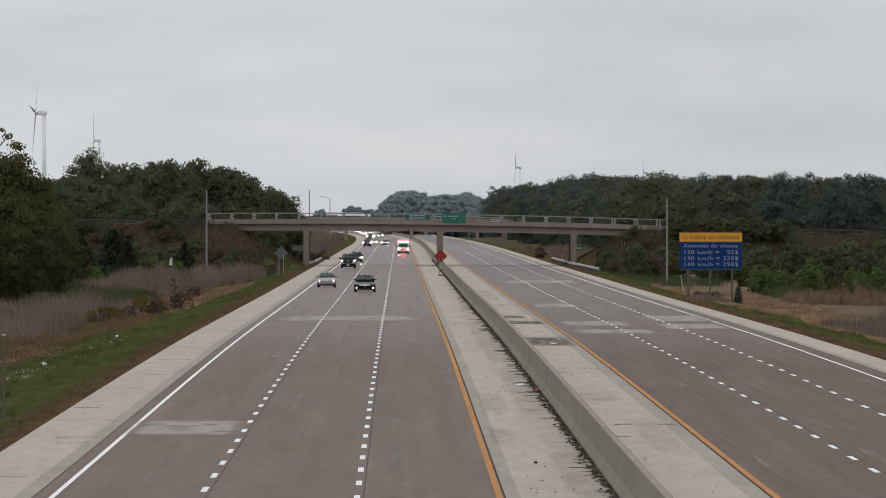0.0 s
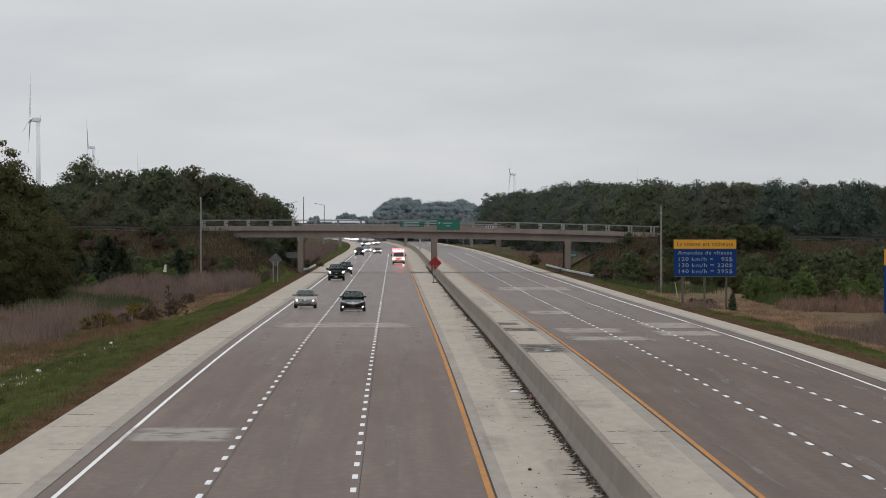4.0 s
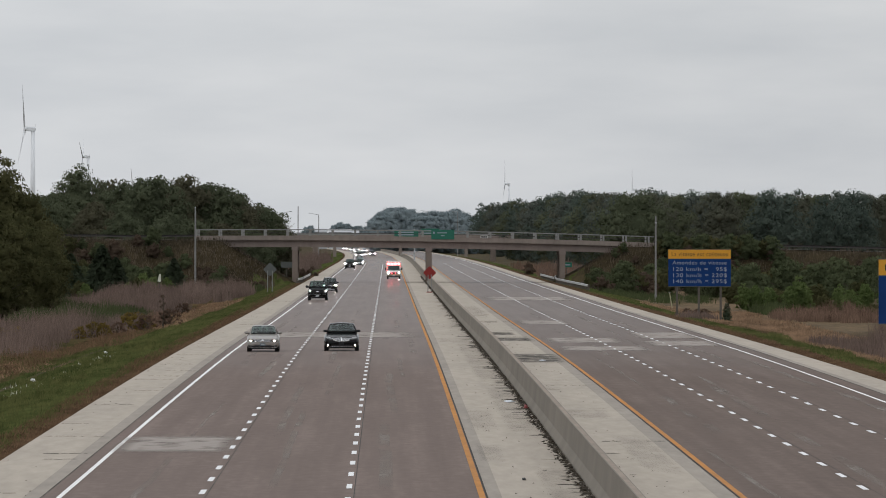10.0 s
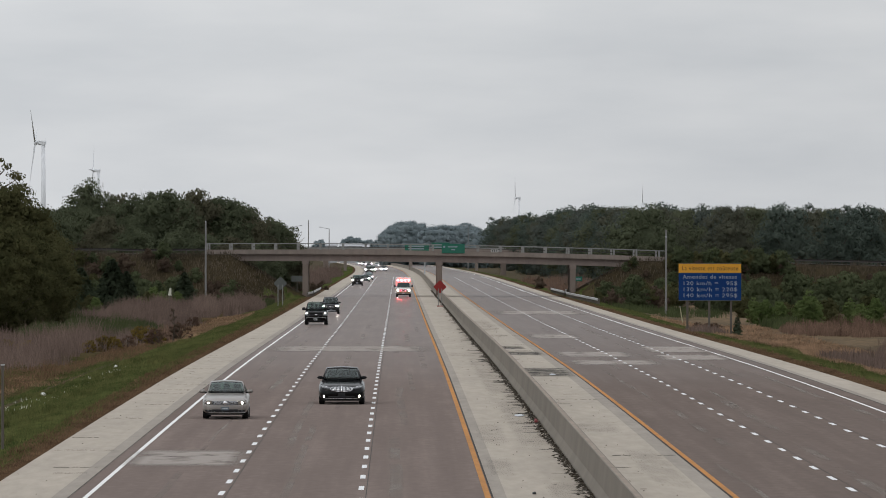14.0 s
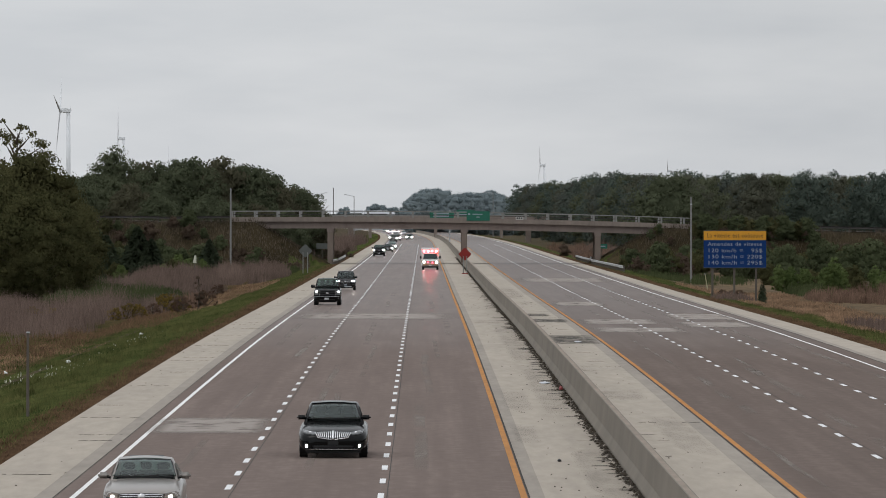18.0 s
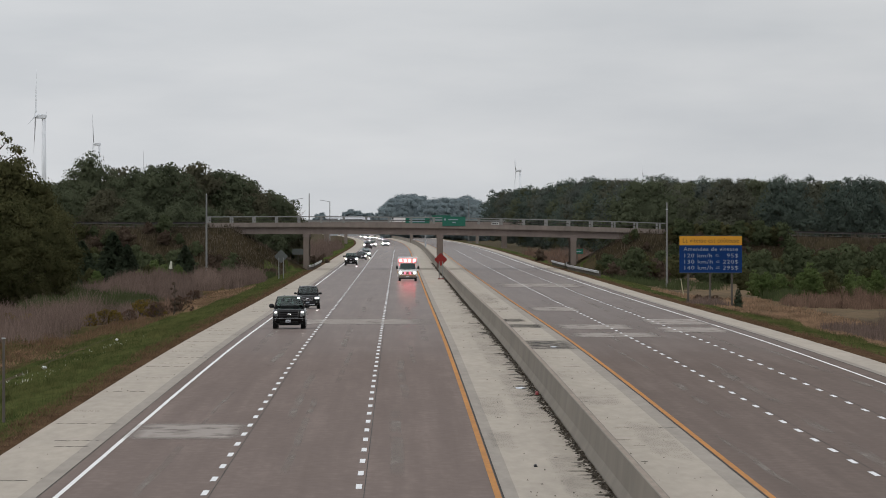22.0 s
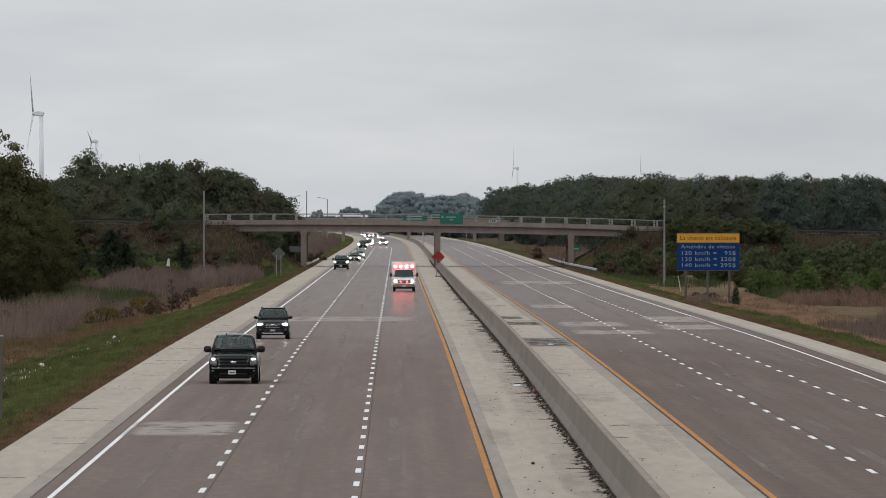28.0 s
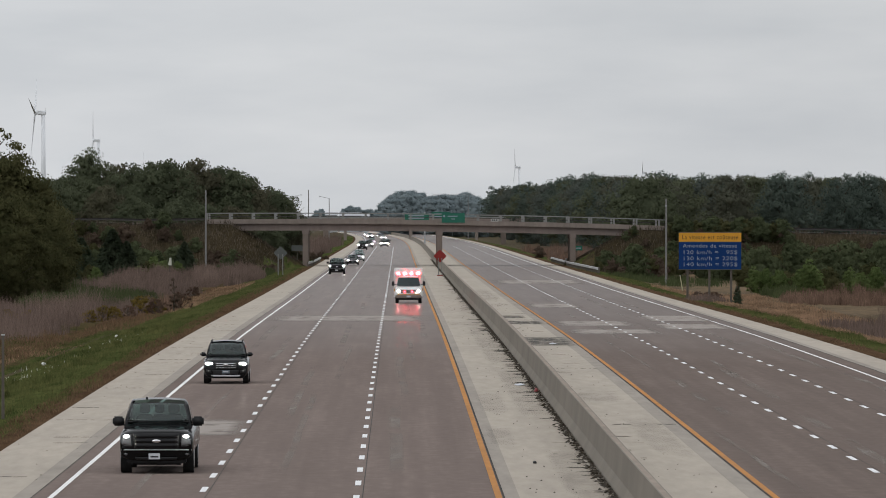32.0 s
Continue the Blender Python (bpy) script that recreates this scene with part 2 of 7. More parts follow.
JOINT = mat("dark_grey_joint_sealer", (0.075, 0.068, 0.062), 0.85, 0.3, 6, 0.8, spec=0.1)
DEBRIS = mat("dark_leaf_debris", (0.045, 0.036, 0.026), 0.95, 0.5, 6, 0.8, spec=0.1, island=0.4)
STEEL = mat("galvanised_steel", (0.42, 0.43, 0.44), 0.5, 0.12, 4, 0.8, metal=0.6, spec=0.5)
RAIL_DULL = mat("dull_weathered_rail", (0.06, 0.057, 0.054), 0.8, 0.2, 3, 0.5, spec=0.05)
BEAM = mat("dull_zinc_beam", (0.40, 0.40, 0.39), 0.65, 0.15, 4, 0.8, metal=0.15, spec=0.3)
POLE = mat("weathered_grey_pole", (0.22, 0.215, 0.21), 0.8, 0.15, 4, 0.6, spec=0.2)
WOOD_POLE = mat("weathered_wood_pole", (0.11, 0.096, 0.082), 0.9, 0.25, 5, 0.6, spec=0.1, stretch=(1, 1, 0.1))
SIGN_BLUE = mat("blue_sign_sheet", (0.006, 0.034, 0.138), 0.5, 0.1, 3, 0.6, spec=0.12)
SIGN_YELLOW = mat("amber_sign_sheet", (0.62, 0.29, 0.018), 0.45, 0.08, 3, 0.6, spec=0.4)
SIGN_WHITE = mat("white_letters", (0.27, 0.31, 0.36), 0.5, 0.05, 3, 0.6, spec=0.3)
SIGN_DARK = mat("dark_letters", (0.05, 0.035, 0.02), 0.5, 0.1, 3, 0.6, spec=0.3)
SIGN_GREEN = mat("green_sign_sheet", (0.010, 0.118, 0.078), 0.45, 0.1, 3, 0.6, spec=0.4)
SIGN_BACK = mat("dull_sign_back", (0.10, 0.106, 0.102), 0.6, 0.15, 3, 0.6, metal=0.2)
SIGN_RED = mat("dark_red_sign", (0.22, 0.018, 0.015), 0.5, 0.12, 3, 0.6, spec=0.3)
TURBINE = mat("white_tower_paint", (0.80, 0.82, 0.84), 0.5, 0.03, 0.3, 0.05, spec=0.3)
# ground covers
GROUND = mat("rough_meadow", (0.042, 0.040, 0.018), 0.95, 0.5, 0.9, 0.10, 0.3, spec=0.05, tint=(0.105, 0.078, 0.042))
VERGE = mat("mown_grass_verge", (0.030, 0.050, 0.015), 0.95, 0.35, 1.5, 0.15, 0.3, spec=0.0, stretch=(1, 0.15, 1), tint=(0.098, 0.108, 0.038), spread=0.25)
SOIL = mat("reddish_gravel_edge", (0.060, 0.036, 0.022), 0.95, 0.45, 2.2, 0.35, 0.3, spec=0.0, stretch=(1, 0.2, 1), tint=(0.140, 0.088, 0.054))
DRY_MEADOW = mat("dry_reddish_meadow", (0.060, 0.050, 0.022), 0.95, 0.4, 1.4, 0.12, 0.3, spec=0.05, stretch=(1, 0.3, 1), tint=(0.20, 0.135, 0.080))
MIXED_MEADOW = mat("mixed_rough_meadow", (0.038, 0.048, 0.017), 0.95, 0.3, 1.2, 0.10, 0.3, spec=0.0, stretch=(1, 0.35, 1), tint=(0.135, 0.088, 0.050), spread=0.28)
SCRUB_SOIL = mat("dark_scrub_soil", (0.022, 0.019, 0.010), 0.95, 0.5, 1.2, 0.15, 0.3, spec=0.03, tint=(0.062, 0.047, 0.026))
PIER_CON = mat("stained_pier_concrete", (0.185, 0.15, 0.128), 0.9, 0.22, 1.5, 0.3, 0.1, spec=0.2, stretch=(1, 1, 0.3))


# ---- building helpers ----
def part(name, bm, material, parent=None, label="", smooth=False):
    """Links a bmesh as one mesh object, under a thing or a part."""
    me = bpy.data.meshes.new(name)
    bm.normal_update()
    bm.to_mesh(me)
    bm.free()
    if smooth:
        me.polygons.foreach_set("use_smooth", [True] * len(me.polygons))
    me.materials.append(material)
    ob = new(name, me)
    if parent is not None:
        ob.parent = parent
    return tagged(ob, label)


def thing(name, label, category, group="", kind="", at=None):
    ob = new(name)
    ob.empty_display_size = 0.3
    if at is not None:
        ob.matrix_basis = at
    return tagged(ob, label, category, group, kind)


def box(bm, x0, x1, y0, y1, z0, z1, bevel=0.0):
    r = bmesh.ops.create_cube(bm, size=1, matrix=Matrix.Translation(((x0 + x1) / 2, (y0 + y1) / 2, (z0 + z1) / 2))
                              @ Matrix.Diagonal((x1 - x0, y1 - y0, z1 - z0, 1)))
    if bevel:
        es = list({e for v in r["verts"] for e in v.link_edges})
        bmesh.ops.bevel(bm, geom=es, offset=bevel, segments=2, affect="EDGES")
    return bm


def rod(bm, a, b, r0, r1=None, seg=8):
    """A tapered bar from a to b."""
    a, b = Vector(a), Vector(b)
    d = b - a
    m = Matrix.Translation((a + b) / 2) @ d.to_track_quat("Z", "Y").to_matrix().to_4x4()
    bmesh.ops.create_cone(bm, cap_ends=True, segments=seg, radius1=r0, radius2=r0 if r1 is None else r1, depth=d.length, matrix=m)
    return bm


def B():
    return bmesh.new()


def mesh_part(name, verts, faces, material, parent=None, label="", smooth=False, normals=None):
    me = bpy.data.meshes.new(name)
    me.from_pydata(verts, [], faces)
    if normals is not None:
        # foliage is shaded by the rounded mass that it belongs to
        me.polygons.foreach_set("use_smooth", [True] * len(me.polygons))
        me.normals_split_custom_set_from_vertices(normals)
    if smooth:
        me.polygons.foreach_set("use_smooth", [True] * len(me.polygons))
    me.materials.append(material)
    ob = new(name, me)
    if parent is not None:
        ob.parent = parent
    return tagged(ob, label)


def share(ob, x, y, z, parent, rz=0.0):
    """A like piece on the same mesh."""
    o = new(ob.name.split(".")[0], ob.data)
    o.parent = parent
    o.matrix_basis = pose(x, y, z, 0, 0, rz)
    return o


# ---- the road's line and level ----
LEVEL_Y = (-300, 150, 220, 300, 420, 560, 676, 996, 1462, 2690, 5200)
LEVEL_Z = (-0.166, -0.166, -0.011, 0.17, 0.053, -0.287, -0.44, -0.89, -1.35, -3.2, -7.5)


def level(y):
    """Height of the road at the distance y, softened over the breaks of grade."""
    return sum(float(np.interp(y + k, LEVEL_Y, LEVEL_Z)) for k in (-80, -40, 0, 40, 80)) / 5


def bend(y):
    """Sideways shift of the road, which swings left far off."""
    return -6.6 * (max(0, y - 1500) / 1190) ** 2.2


def smooth01(a, b, v):
    t = min(1, max(0, (v - a) / (b - a)))
    return t * t * (3 - 2 * t)


BRIDGE_Y0, BRIDGE_Y1 = 958.0, 970.0


def deck_rise(x):
    """Height of the cross road's kerb over the overpass and its approaches."""
    u = (x - 6.0) / 32.3
    if u < -1.4:
        return 5.6 - 0.006 * max(0, -39 - x)
    if u > 1.0:
        return 5.45 - (5.81 + 4.24) / 12.4 - 0.022 * (x - 38.3) + 0.0
    return 5.45 - (5.81 * u + 4.24 * u * u) / 12.4


def ground_z(x, y):
    side = abs(x - bend(y) - 5.85) - 17.5
    z = level(y) - 0.05 - 1.05 * smooth01(0.8, 8.5, side) + 0.35 * noise.noise((x * 0.08, y * 0.03, 0)) * smooth01(3, 20, side)
    if 900 < y < 1030:
        top = deck_rise(x) - 0.35
        ridge = top - max(0, abs(y - 964) - 6.5) / 1.9
        if -24 < x < 33.5:
            ridge -= min(x + 24, 33.5 - x) / 1.75
        ridge *= 1.0 - smooth01(250, 500, abs(x))
        z = max(z, ridge)
    return z


def strip(name, x0, x1, lift, material, y0=60, y1=4200, parent=None, label="", thick=0.0):
    """A band of road surface between two offsets, following line and level."""
    ys = list(np.arange(y0, min(y1, 1500), 20.0)) + ([] if y1 <= 1500 else list(np.arange(1500, y1, 50.0))) + [y1]
    verts, faces = [], []
    for y in ys:
        b, z = bend(y), level(y) + lift
        verts += [(x0 + b, y, z), (x1 + b, y, z), (x1 + b, y, z - 0.25), (x0 + b, y, z - 0.25)] if thick else [(x0 + b, y, z), (x1 + b, y, z)]
    n = 4 if thick else 2
    for i in range(len(ys) - 1):
        a = i * n
        faces.append((a, a + 1, a + n + 1, a + n))
        if thick:
            faces += [(a + 1, a + 2, a + n + 2, a + n + 1), (a + 3, a, a + n, a + n + 3)]
    return mesh_part(name, verts, faces, material, parent, label)


# ---- ground, road, shoulders ----
def build_ground():
    ys = list(np.arange(-300, 120, 60)) + list(np.arange(120, 900, 12)) + list(np.arange(900, 1032, 3)) + list(np.arange(1035, 2000, 40)) + list(np.arange(2000, 5001, 150))
    xs = [-3500, -2200, -1400, -900, -600, -450, -350, -270] + list(np.arange(-200, -60, 10)) + list(np.arange(-60, -14, 2.0)) + [-13, -12.3, -11.8]
    right = [22.8, 23.7, 24.8] + list(np.arange(26, 90, 2.0)) + list(np.arange(90, 210, 10)) + [270, 350, 450, 600, 900, 1400, 2200, 3500]
    xs = xs + [-5, 5.85, 16] + right
    verts = [(x + bend(y), y, ground_z(x + bend(y), y) - (0.4 if -11.5 < x < 23 else 0)) for y in ys for x in xs]
    w = len(xs)
    faces = [(j * w + i, j * w + i + 1, (j + 1) * w + i + 1, (j + 1) * w + i) for j in range(len(ys) - 1) for i in range(w - 1)]
    land = mesh_part("ground", verts, faces, GROUND, smooth=True)
    land.data.materials.append(SCRUB_SOIL)
    for q in land.data.polygons:
        if 915 < q.center.y < 1015 and q.center.z > level(q.center.y) - 0.75 and (q.center.x < -14.5 or q.center.x > 27):
            q.material_index = 1
    return tagged(land, "rough meadow ground with an overpass embankment", "ground", kind="structure")


build_ground()


def slope_band(name, a, b, lift, material, label, y0=60, y1=2600):
    """A band of ground cover laid close over the ground between two offsets."""
    ys = list(np.arange(y0, 900, 12)) + list(np.arange(900, 1032, 3)) + list(np.arange(1035, y1, 40))
    ys = [y for y in ys if y <= y1]
    n = 9
    verts = []
    for y in ys:
        for i in range(n):
            x = a + (b - a) * i / (n - 1) + bend(y)
            if i in (0, n - 1):
                x += 0.35 * noise.noise((y * 0.09, a, 3.0))
            verts.append((x, y, ground_z(x, y) + lift))
    faces = [(j * n + i, j * n + i + 1, (j + 1) * n + i + 1, (j + 1) * n + i) for j in range(len(ys) - 1) for i in range(n - 1)
             if verts[j * n + i][2] < level(ys[j]) + 0.25]
    return tagged(mesh_part(name, verts, faces, material, smooth=True), label, "verge", kind="structure")


slope_band("verge", -20.0, -12.45, 0.03, VERGE, "green roadside grass verge with pale flowers")
slope_band("verge", -12.6, -11.75, 0.045, SOIL, "reddish gravel and dry grass edge along the shoulder")
slope_band("verge", -32, -19.6, 0.015, MIXED_MEADOW, "rough green meadow grass with reddish dry patches", y1=925)
slope_band("verge", 28.0, 46, 0.015, DRY_MEADOW, "dry reddish meadow grass beyond the verge", y1=925)
slope_band("verge", 23.9, 28.5, 0.03, VERGE, "narrow green grass verge along the shoulder")
slope_band("verge", 22.8, 24.0, 0.045, SOIL, "brown gravel edge along the shoulder")

road_l = tagged(strip("road", -9.25, 2.68, 0.0, ASPHALT, thick=1), "worn grey asphalt carriageway with oncoming traffic", "road", kind="structure")
road_r = tagged(strip("road", 9.42, 21.1, 0.0, ASPHALT_DARK, thick=1), "empty worn grey asphalt carriageway", "road", kind="structure")
sh_1 = tagged(strip("pavement", -11.9, -9.75, 0.0, CONCRETE, thick=1), "pale concrete outer shoulder with dark joints", "shoulder", kind="structure")
tagged(strip("pavement", -9.75, -9.25, -0.002, CONCRETE_EDGE, thick=1), "grey concrete gutter strip beside the lane", "shoulder", kind="structure")
sh_2 = tagged(strip("pavement", 3.08, 5.35, 0.0, CONCRETE, thick=1), "pale concrete median shoulder with leaf litter", "shoulder", kind="structure")
tagged(strip("pavement", 2.68, 3.08, -0.002, CONCRETE_EDGE, thick=1), "grey concrete strip beside the yellow line", "shoulder", kind="structure")
sh_3 = tagged(strip("pavement", 5.35, 8.87, -0.004, CONCRETE, thick=1), "pale concrete median shoulder behind the barrier", "shoulder", kind="structure")
tagged(strip("pavement", 8.87, 9.42, -0.002, CONCRETE_EDGE, thick=1), "grey concrete strip beside the yellow line", "shoulder", kind="structure")
tagged(strip("pavement", 21.1, 21.5, -0.002, CONCRETE_EDGE, thick=1), "grey concrete gutter strip beside the lane", "shoulder", kind="structure")
sh_4 = tagged(strip("pavement", 21.5, 22.9, 0.0, CONCRETE, thick=1), "pale concrete outer shoulder", "shoulder", kind="structure")

strip("edge_line", -8.855, -8.715, 0.006, PAINT_W, parent=road_l, label="white painted edge line")
strip("edge_line", 2.465, 2.635, 0.006, PAINT_Y, parent=road_l, label="orange-yellow painted edge line")
strip("edge_line", 9.475, 9.645, 0.006, PAINT_Y, parent=road_r, label="orange-yellow painted edge line")
strip("edge_line", 20.16, 20.30, 0.006, PAINT_W, parent=road_r, label="white painted edge line")
for x, rd in ((-5.04, road_l), (-1.06, road_l), (13.22, road_r), (16.94, road_r)):
    strip("lane_joint", x + 0.145, x + 0.17, 0.004, JOINT, y1=900, parent=rd, label="dark sealed joint between lanes")


strip("edge_joint", -9.285, -9.255, 0.005, TAR, y1=900, parent=road_l, label="dark weedy edge joint")
strip("edge_joint", 2.655, 2.705, 0.005, TAR, y1=900, parent=road_l, label="dark weedy edge joint")
strip("edge_joint", 9.40, 9.445, 0.005, TAR, y1=900, parent=road_r, label="dark weedy edge joint")
strip("edge_joint", 21.06, 21.12, 0.005, TAR, y1=900, parent=road_r, label="dark weedy edge joint")


def patch(name, x0, x1, y0, y1, material, parent, label, lift=0.0085):
    """A stain lying on the road."""
    n = 6
    verts, faces = [], []
    for j in range(n + 1):
        y = y0 + (y1 - y0) * j / n
        verts += [(x0, y, level(y) + lift), (x1, y, level(y) + lift)]
    faces = [(j * 2, j * 2 + 1, j * 2 + 3, j * 2 + 2) for j in range(n)]
    return mesh_part(name, verts, faces, material, parent, label)


def build_stains():
    for x0, x1, y0, y1 in ((-9.0, -4.9, 213.5, 230.5), (-9.0, 2.5, 432, 462)):
        patch("pale_patch", x0, x1, y0, y1, PALE_STAIN, road_l, "pale worn patch")
    for x0, x1, y0, y1 in ((9.7, 15.5, 384, 402), (9.7, 15.0, 412, 436), (15.6, 20.4, 400, 424), (16.0, 20.6, 430, 462), (9.8, 14.0, 500, 530), (9.8, 20.0, 690, 740)):
        patch("pale_patch", x0, x1, y0, y1, PALE_STAIN, road_r, "pale worn patch")
    for x0, x1, y0, y1 in ((6.6, 9.4, 349, 376), (6.3, 9.3, 420, 436), (6.4, 8.6, 446, 460)):
        patch("damp_patch", x0, x1, y0, y1, DARK_STAIN, sh_3, "damp dark patch")
    for x0, x1, y0, y1 in ((6.4, 8.5, 250, 262), (7.6, 8.9, 196, 232), (6.5, 8.6, 540, 640)):
        patch("dirt_patch", x0, x1, y0, y1, GREY_STAIN, sh_3, "grey dirt patch")
    for x0, x1, y0, y1 in ((2.85, 3.7, 205, 222), (4.2, 5.5, 228, 300), (4.1, 5.5, 300, 420), (3.0, 5.4, 415, 432), (2.9, 4.0, 236, 262), (4.3, 5.5, 160, 205)):
        patch("dirt_patch", x0, x1, y0, y1, GREY_STAIN, sh_2, "grey dirt patch")
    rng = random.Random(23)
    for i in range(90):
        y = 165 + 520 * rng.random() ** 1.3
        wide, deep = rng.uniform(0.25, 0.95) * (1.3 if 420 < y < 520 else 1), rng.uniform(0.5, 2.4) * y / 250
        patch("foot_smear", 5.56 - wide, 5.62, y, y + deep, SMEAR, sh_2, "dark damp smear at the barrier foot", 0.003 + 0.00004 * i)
    for i in range(26):
        y = 180 + 420 * rng.random()
        x = rng.uniform(6.4, 8.2)
        patch("foot_smear", x, x + rng.uniform(0.3, 1.1), y, y + rng.uniform(0.3, 0.9) * y / 250, SMEAR, sh_3, "dark damp smear on the shoulder", 0.003 + 0.00004 * i)


build_stains()


def build_streaks():
    """Pale dried streaks that wander along the lanes."""
    pale = stain("pale_dried_streak", (0.30, 0.265, 0.235), 0.55, 0.9, (1, 0.12, 1), (0.38, 0.62))
    rng = random.Random(17)
    for road, lanes in ((road_l, (-6.9, -3.05, 0.75)), (road_r, (11.4, 15.1, 18.6))):
        for lane in lanes:
            for k in range(7):
                x, y, n = lane + rng.choice((-0.95, -0.75, 0.7, 0.95, 0.1)) + rng.uniform(-0.25, 0.25), 155 + k * 62 + rng.uniform(0, 40), 14
                wide, far, drift = rng.uniform(0.14, 0.42), rng.uniform(35, 80), rng.uniform(-0.25, 0.25)
                verts = []
                for j in range(n + 1):
                    yy = y + far * j / n
                    mid = x + drift * j / n + 0.10 * noise.noise((yy * 0.07, lane, k))
                    verts += [(mid - wide / 2, yy, level(yy) + 0.0062), (mid + wide / 2, yy, level(yy) + 0.0062)]
                mesh_part("pale_streak", verts, [(j * 2, j * 2 + 1, j * 2 + 3, j * 2 + 2) for j in range(n)], pale, road, "pale dried streak along the lane")


build_streaks()


def build_dashes():
    bm = B()
    box(bm, -0.08, 0.08, -1.5, 1.5, 0, 0.006)
    first = None
    rest_v, rest_f = [], []
    for x, rd, y0 in ((-5.04, road_l, 174.7), (-1.06, road_l, 178.6), (13.22, road_r, 186.9), (16.94, road_r, 182.1)):
        for k in range(-4, 160):
            y = y0 + 8.86 * k
            z = level(y) + 0.004
            if k < 71:
                if first is None:
                    first = part("lane_dash", bm, PAINT_DASH, rd)
                    first.matrix_basis = pose(x, y, z)
                else:
                    share(first, x, y, z, rd)
            else:
                i, b = len(rest_v), x + bend(y)
                rest_v += [(b - 0.075, y - 1.5, z + 0.004), (b + 0.075, y - 1.5, z + 0.004), (b + 0.075, y + 1.5, z + 0.004), (b - 0.075, y + 1.5, z + 0.004)]
                rest_f.append((i, i + 1, i + 2, i + 3))
    tagged(mesh_part("lane_dash", rest_v, rest_f, PAINT_DASH, road_l), kind="stuff")


build_dashes()


# ---- median barrier ----
def build_barrier():
    wall = thing("median_barrier", "tall stained concrete median barrier", "barrier", kind="structure")
    sec = [(-0.30, 0), (-0.30, 0.08), (-0.17, 0.34), (-0.10, 1.05), (0.10, 1.05), (0.17, 0.34), (0.30, 0.08), (0.30, 0)]
    y = 70.0
    while y < 3000:
        n = 24.0 if y < 1400 else 100.0
        verts, faces = [], []
        for yy in (y + 0.012, y + n - 0.012):
            verts += [(5.87 + bend(yy) + a, yy, level(yy) + b) for a, b in sec]
        for i in range(7):
            faces.append((i, i + 1, i + 9, i + 8))
        faces += [tuple(range(7, -1, -1)), tuple(range(8, 16))]
        mesh_part("wall_segment", verts, faces, WALL, wall)
        y += n
    strip("coping", 5.80, 5.94, 1.054, WALL_TOP, y0=70, y1=1500, parent=wall, label="brownish wall top, paler than the sides")


build_barrier()


# ---- overpass ----
def arched(x0, x1, up0, up1, y0, y1, n=24):
    """A long bar across the road that follows the deck's crest: bottom and top are heights over the kerb line."""
    verts, faces = [], []
    for i in range(n + 1):
        x = x0 + (x1 - x0) * i / n
        z = deck_rise(x)
        verts += [(x, y0, z + up0), (x, y1, z + up0), (x, y1, z + up1), (x, y0, z + up1)]
    for i in range(n):
        a = i * 4
        for k in range(4):
            faces.append((a + k, a + (k + 1) % 4, a + 4 + (k + 1) % 4, a + 4 + k))
    faces += [(0, 3, 2, 1), (n * 4, n * 4 + 1, n * 4 + 2, n * 4 + 3)]
    return verts, faces


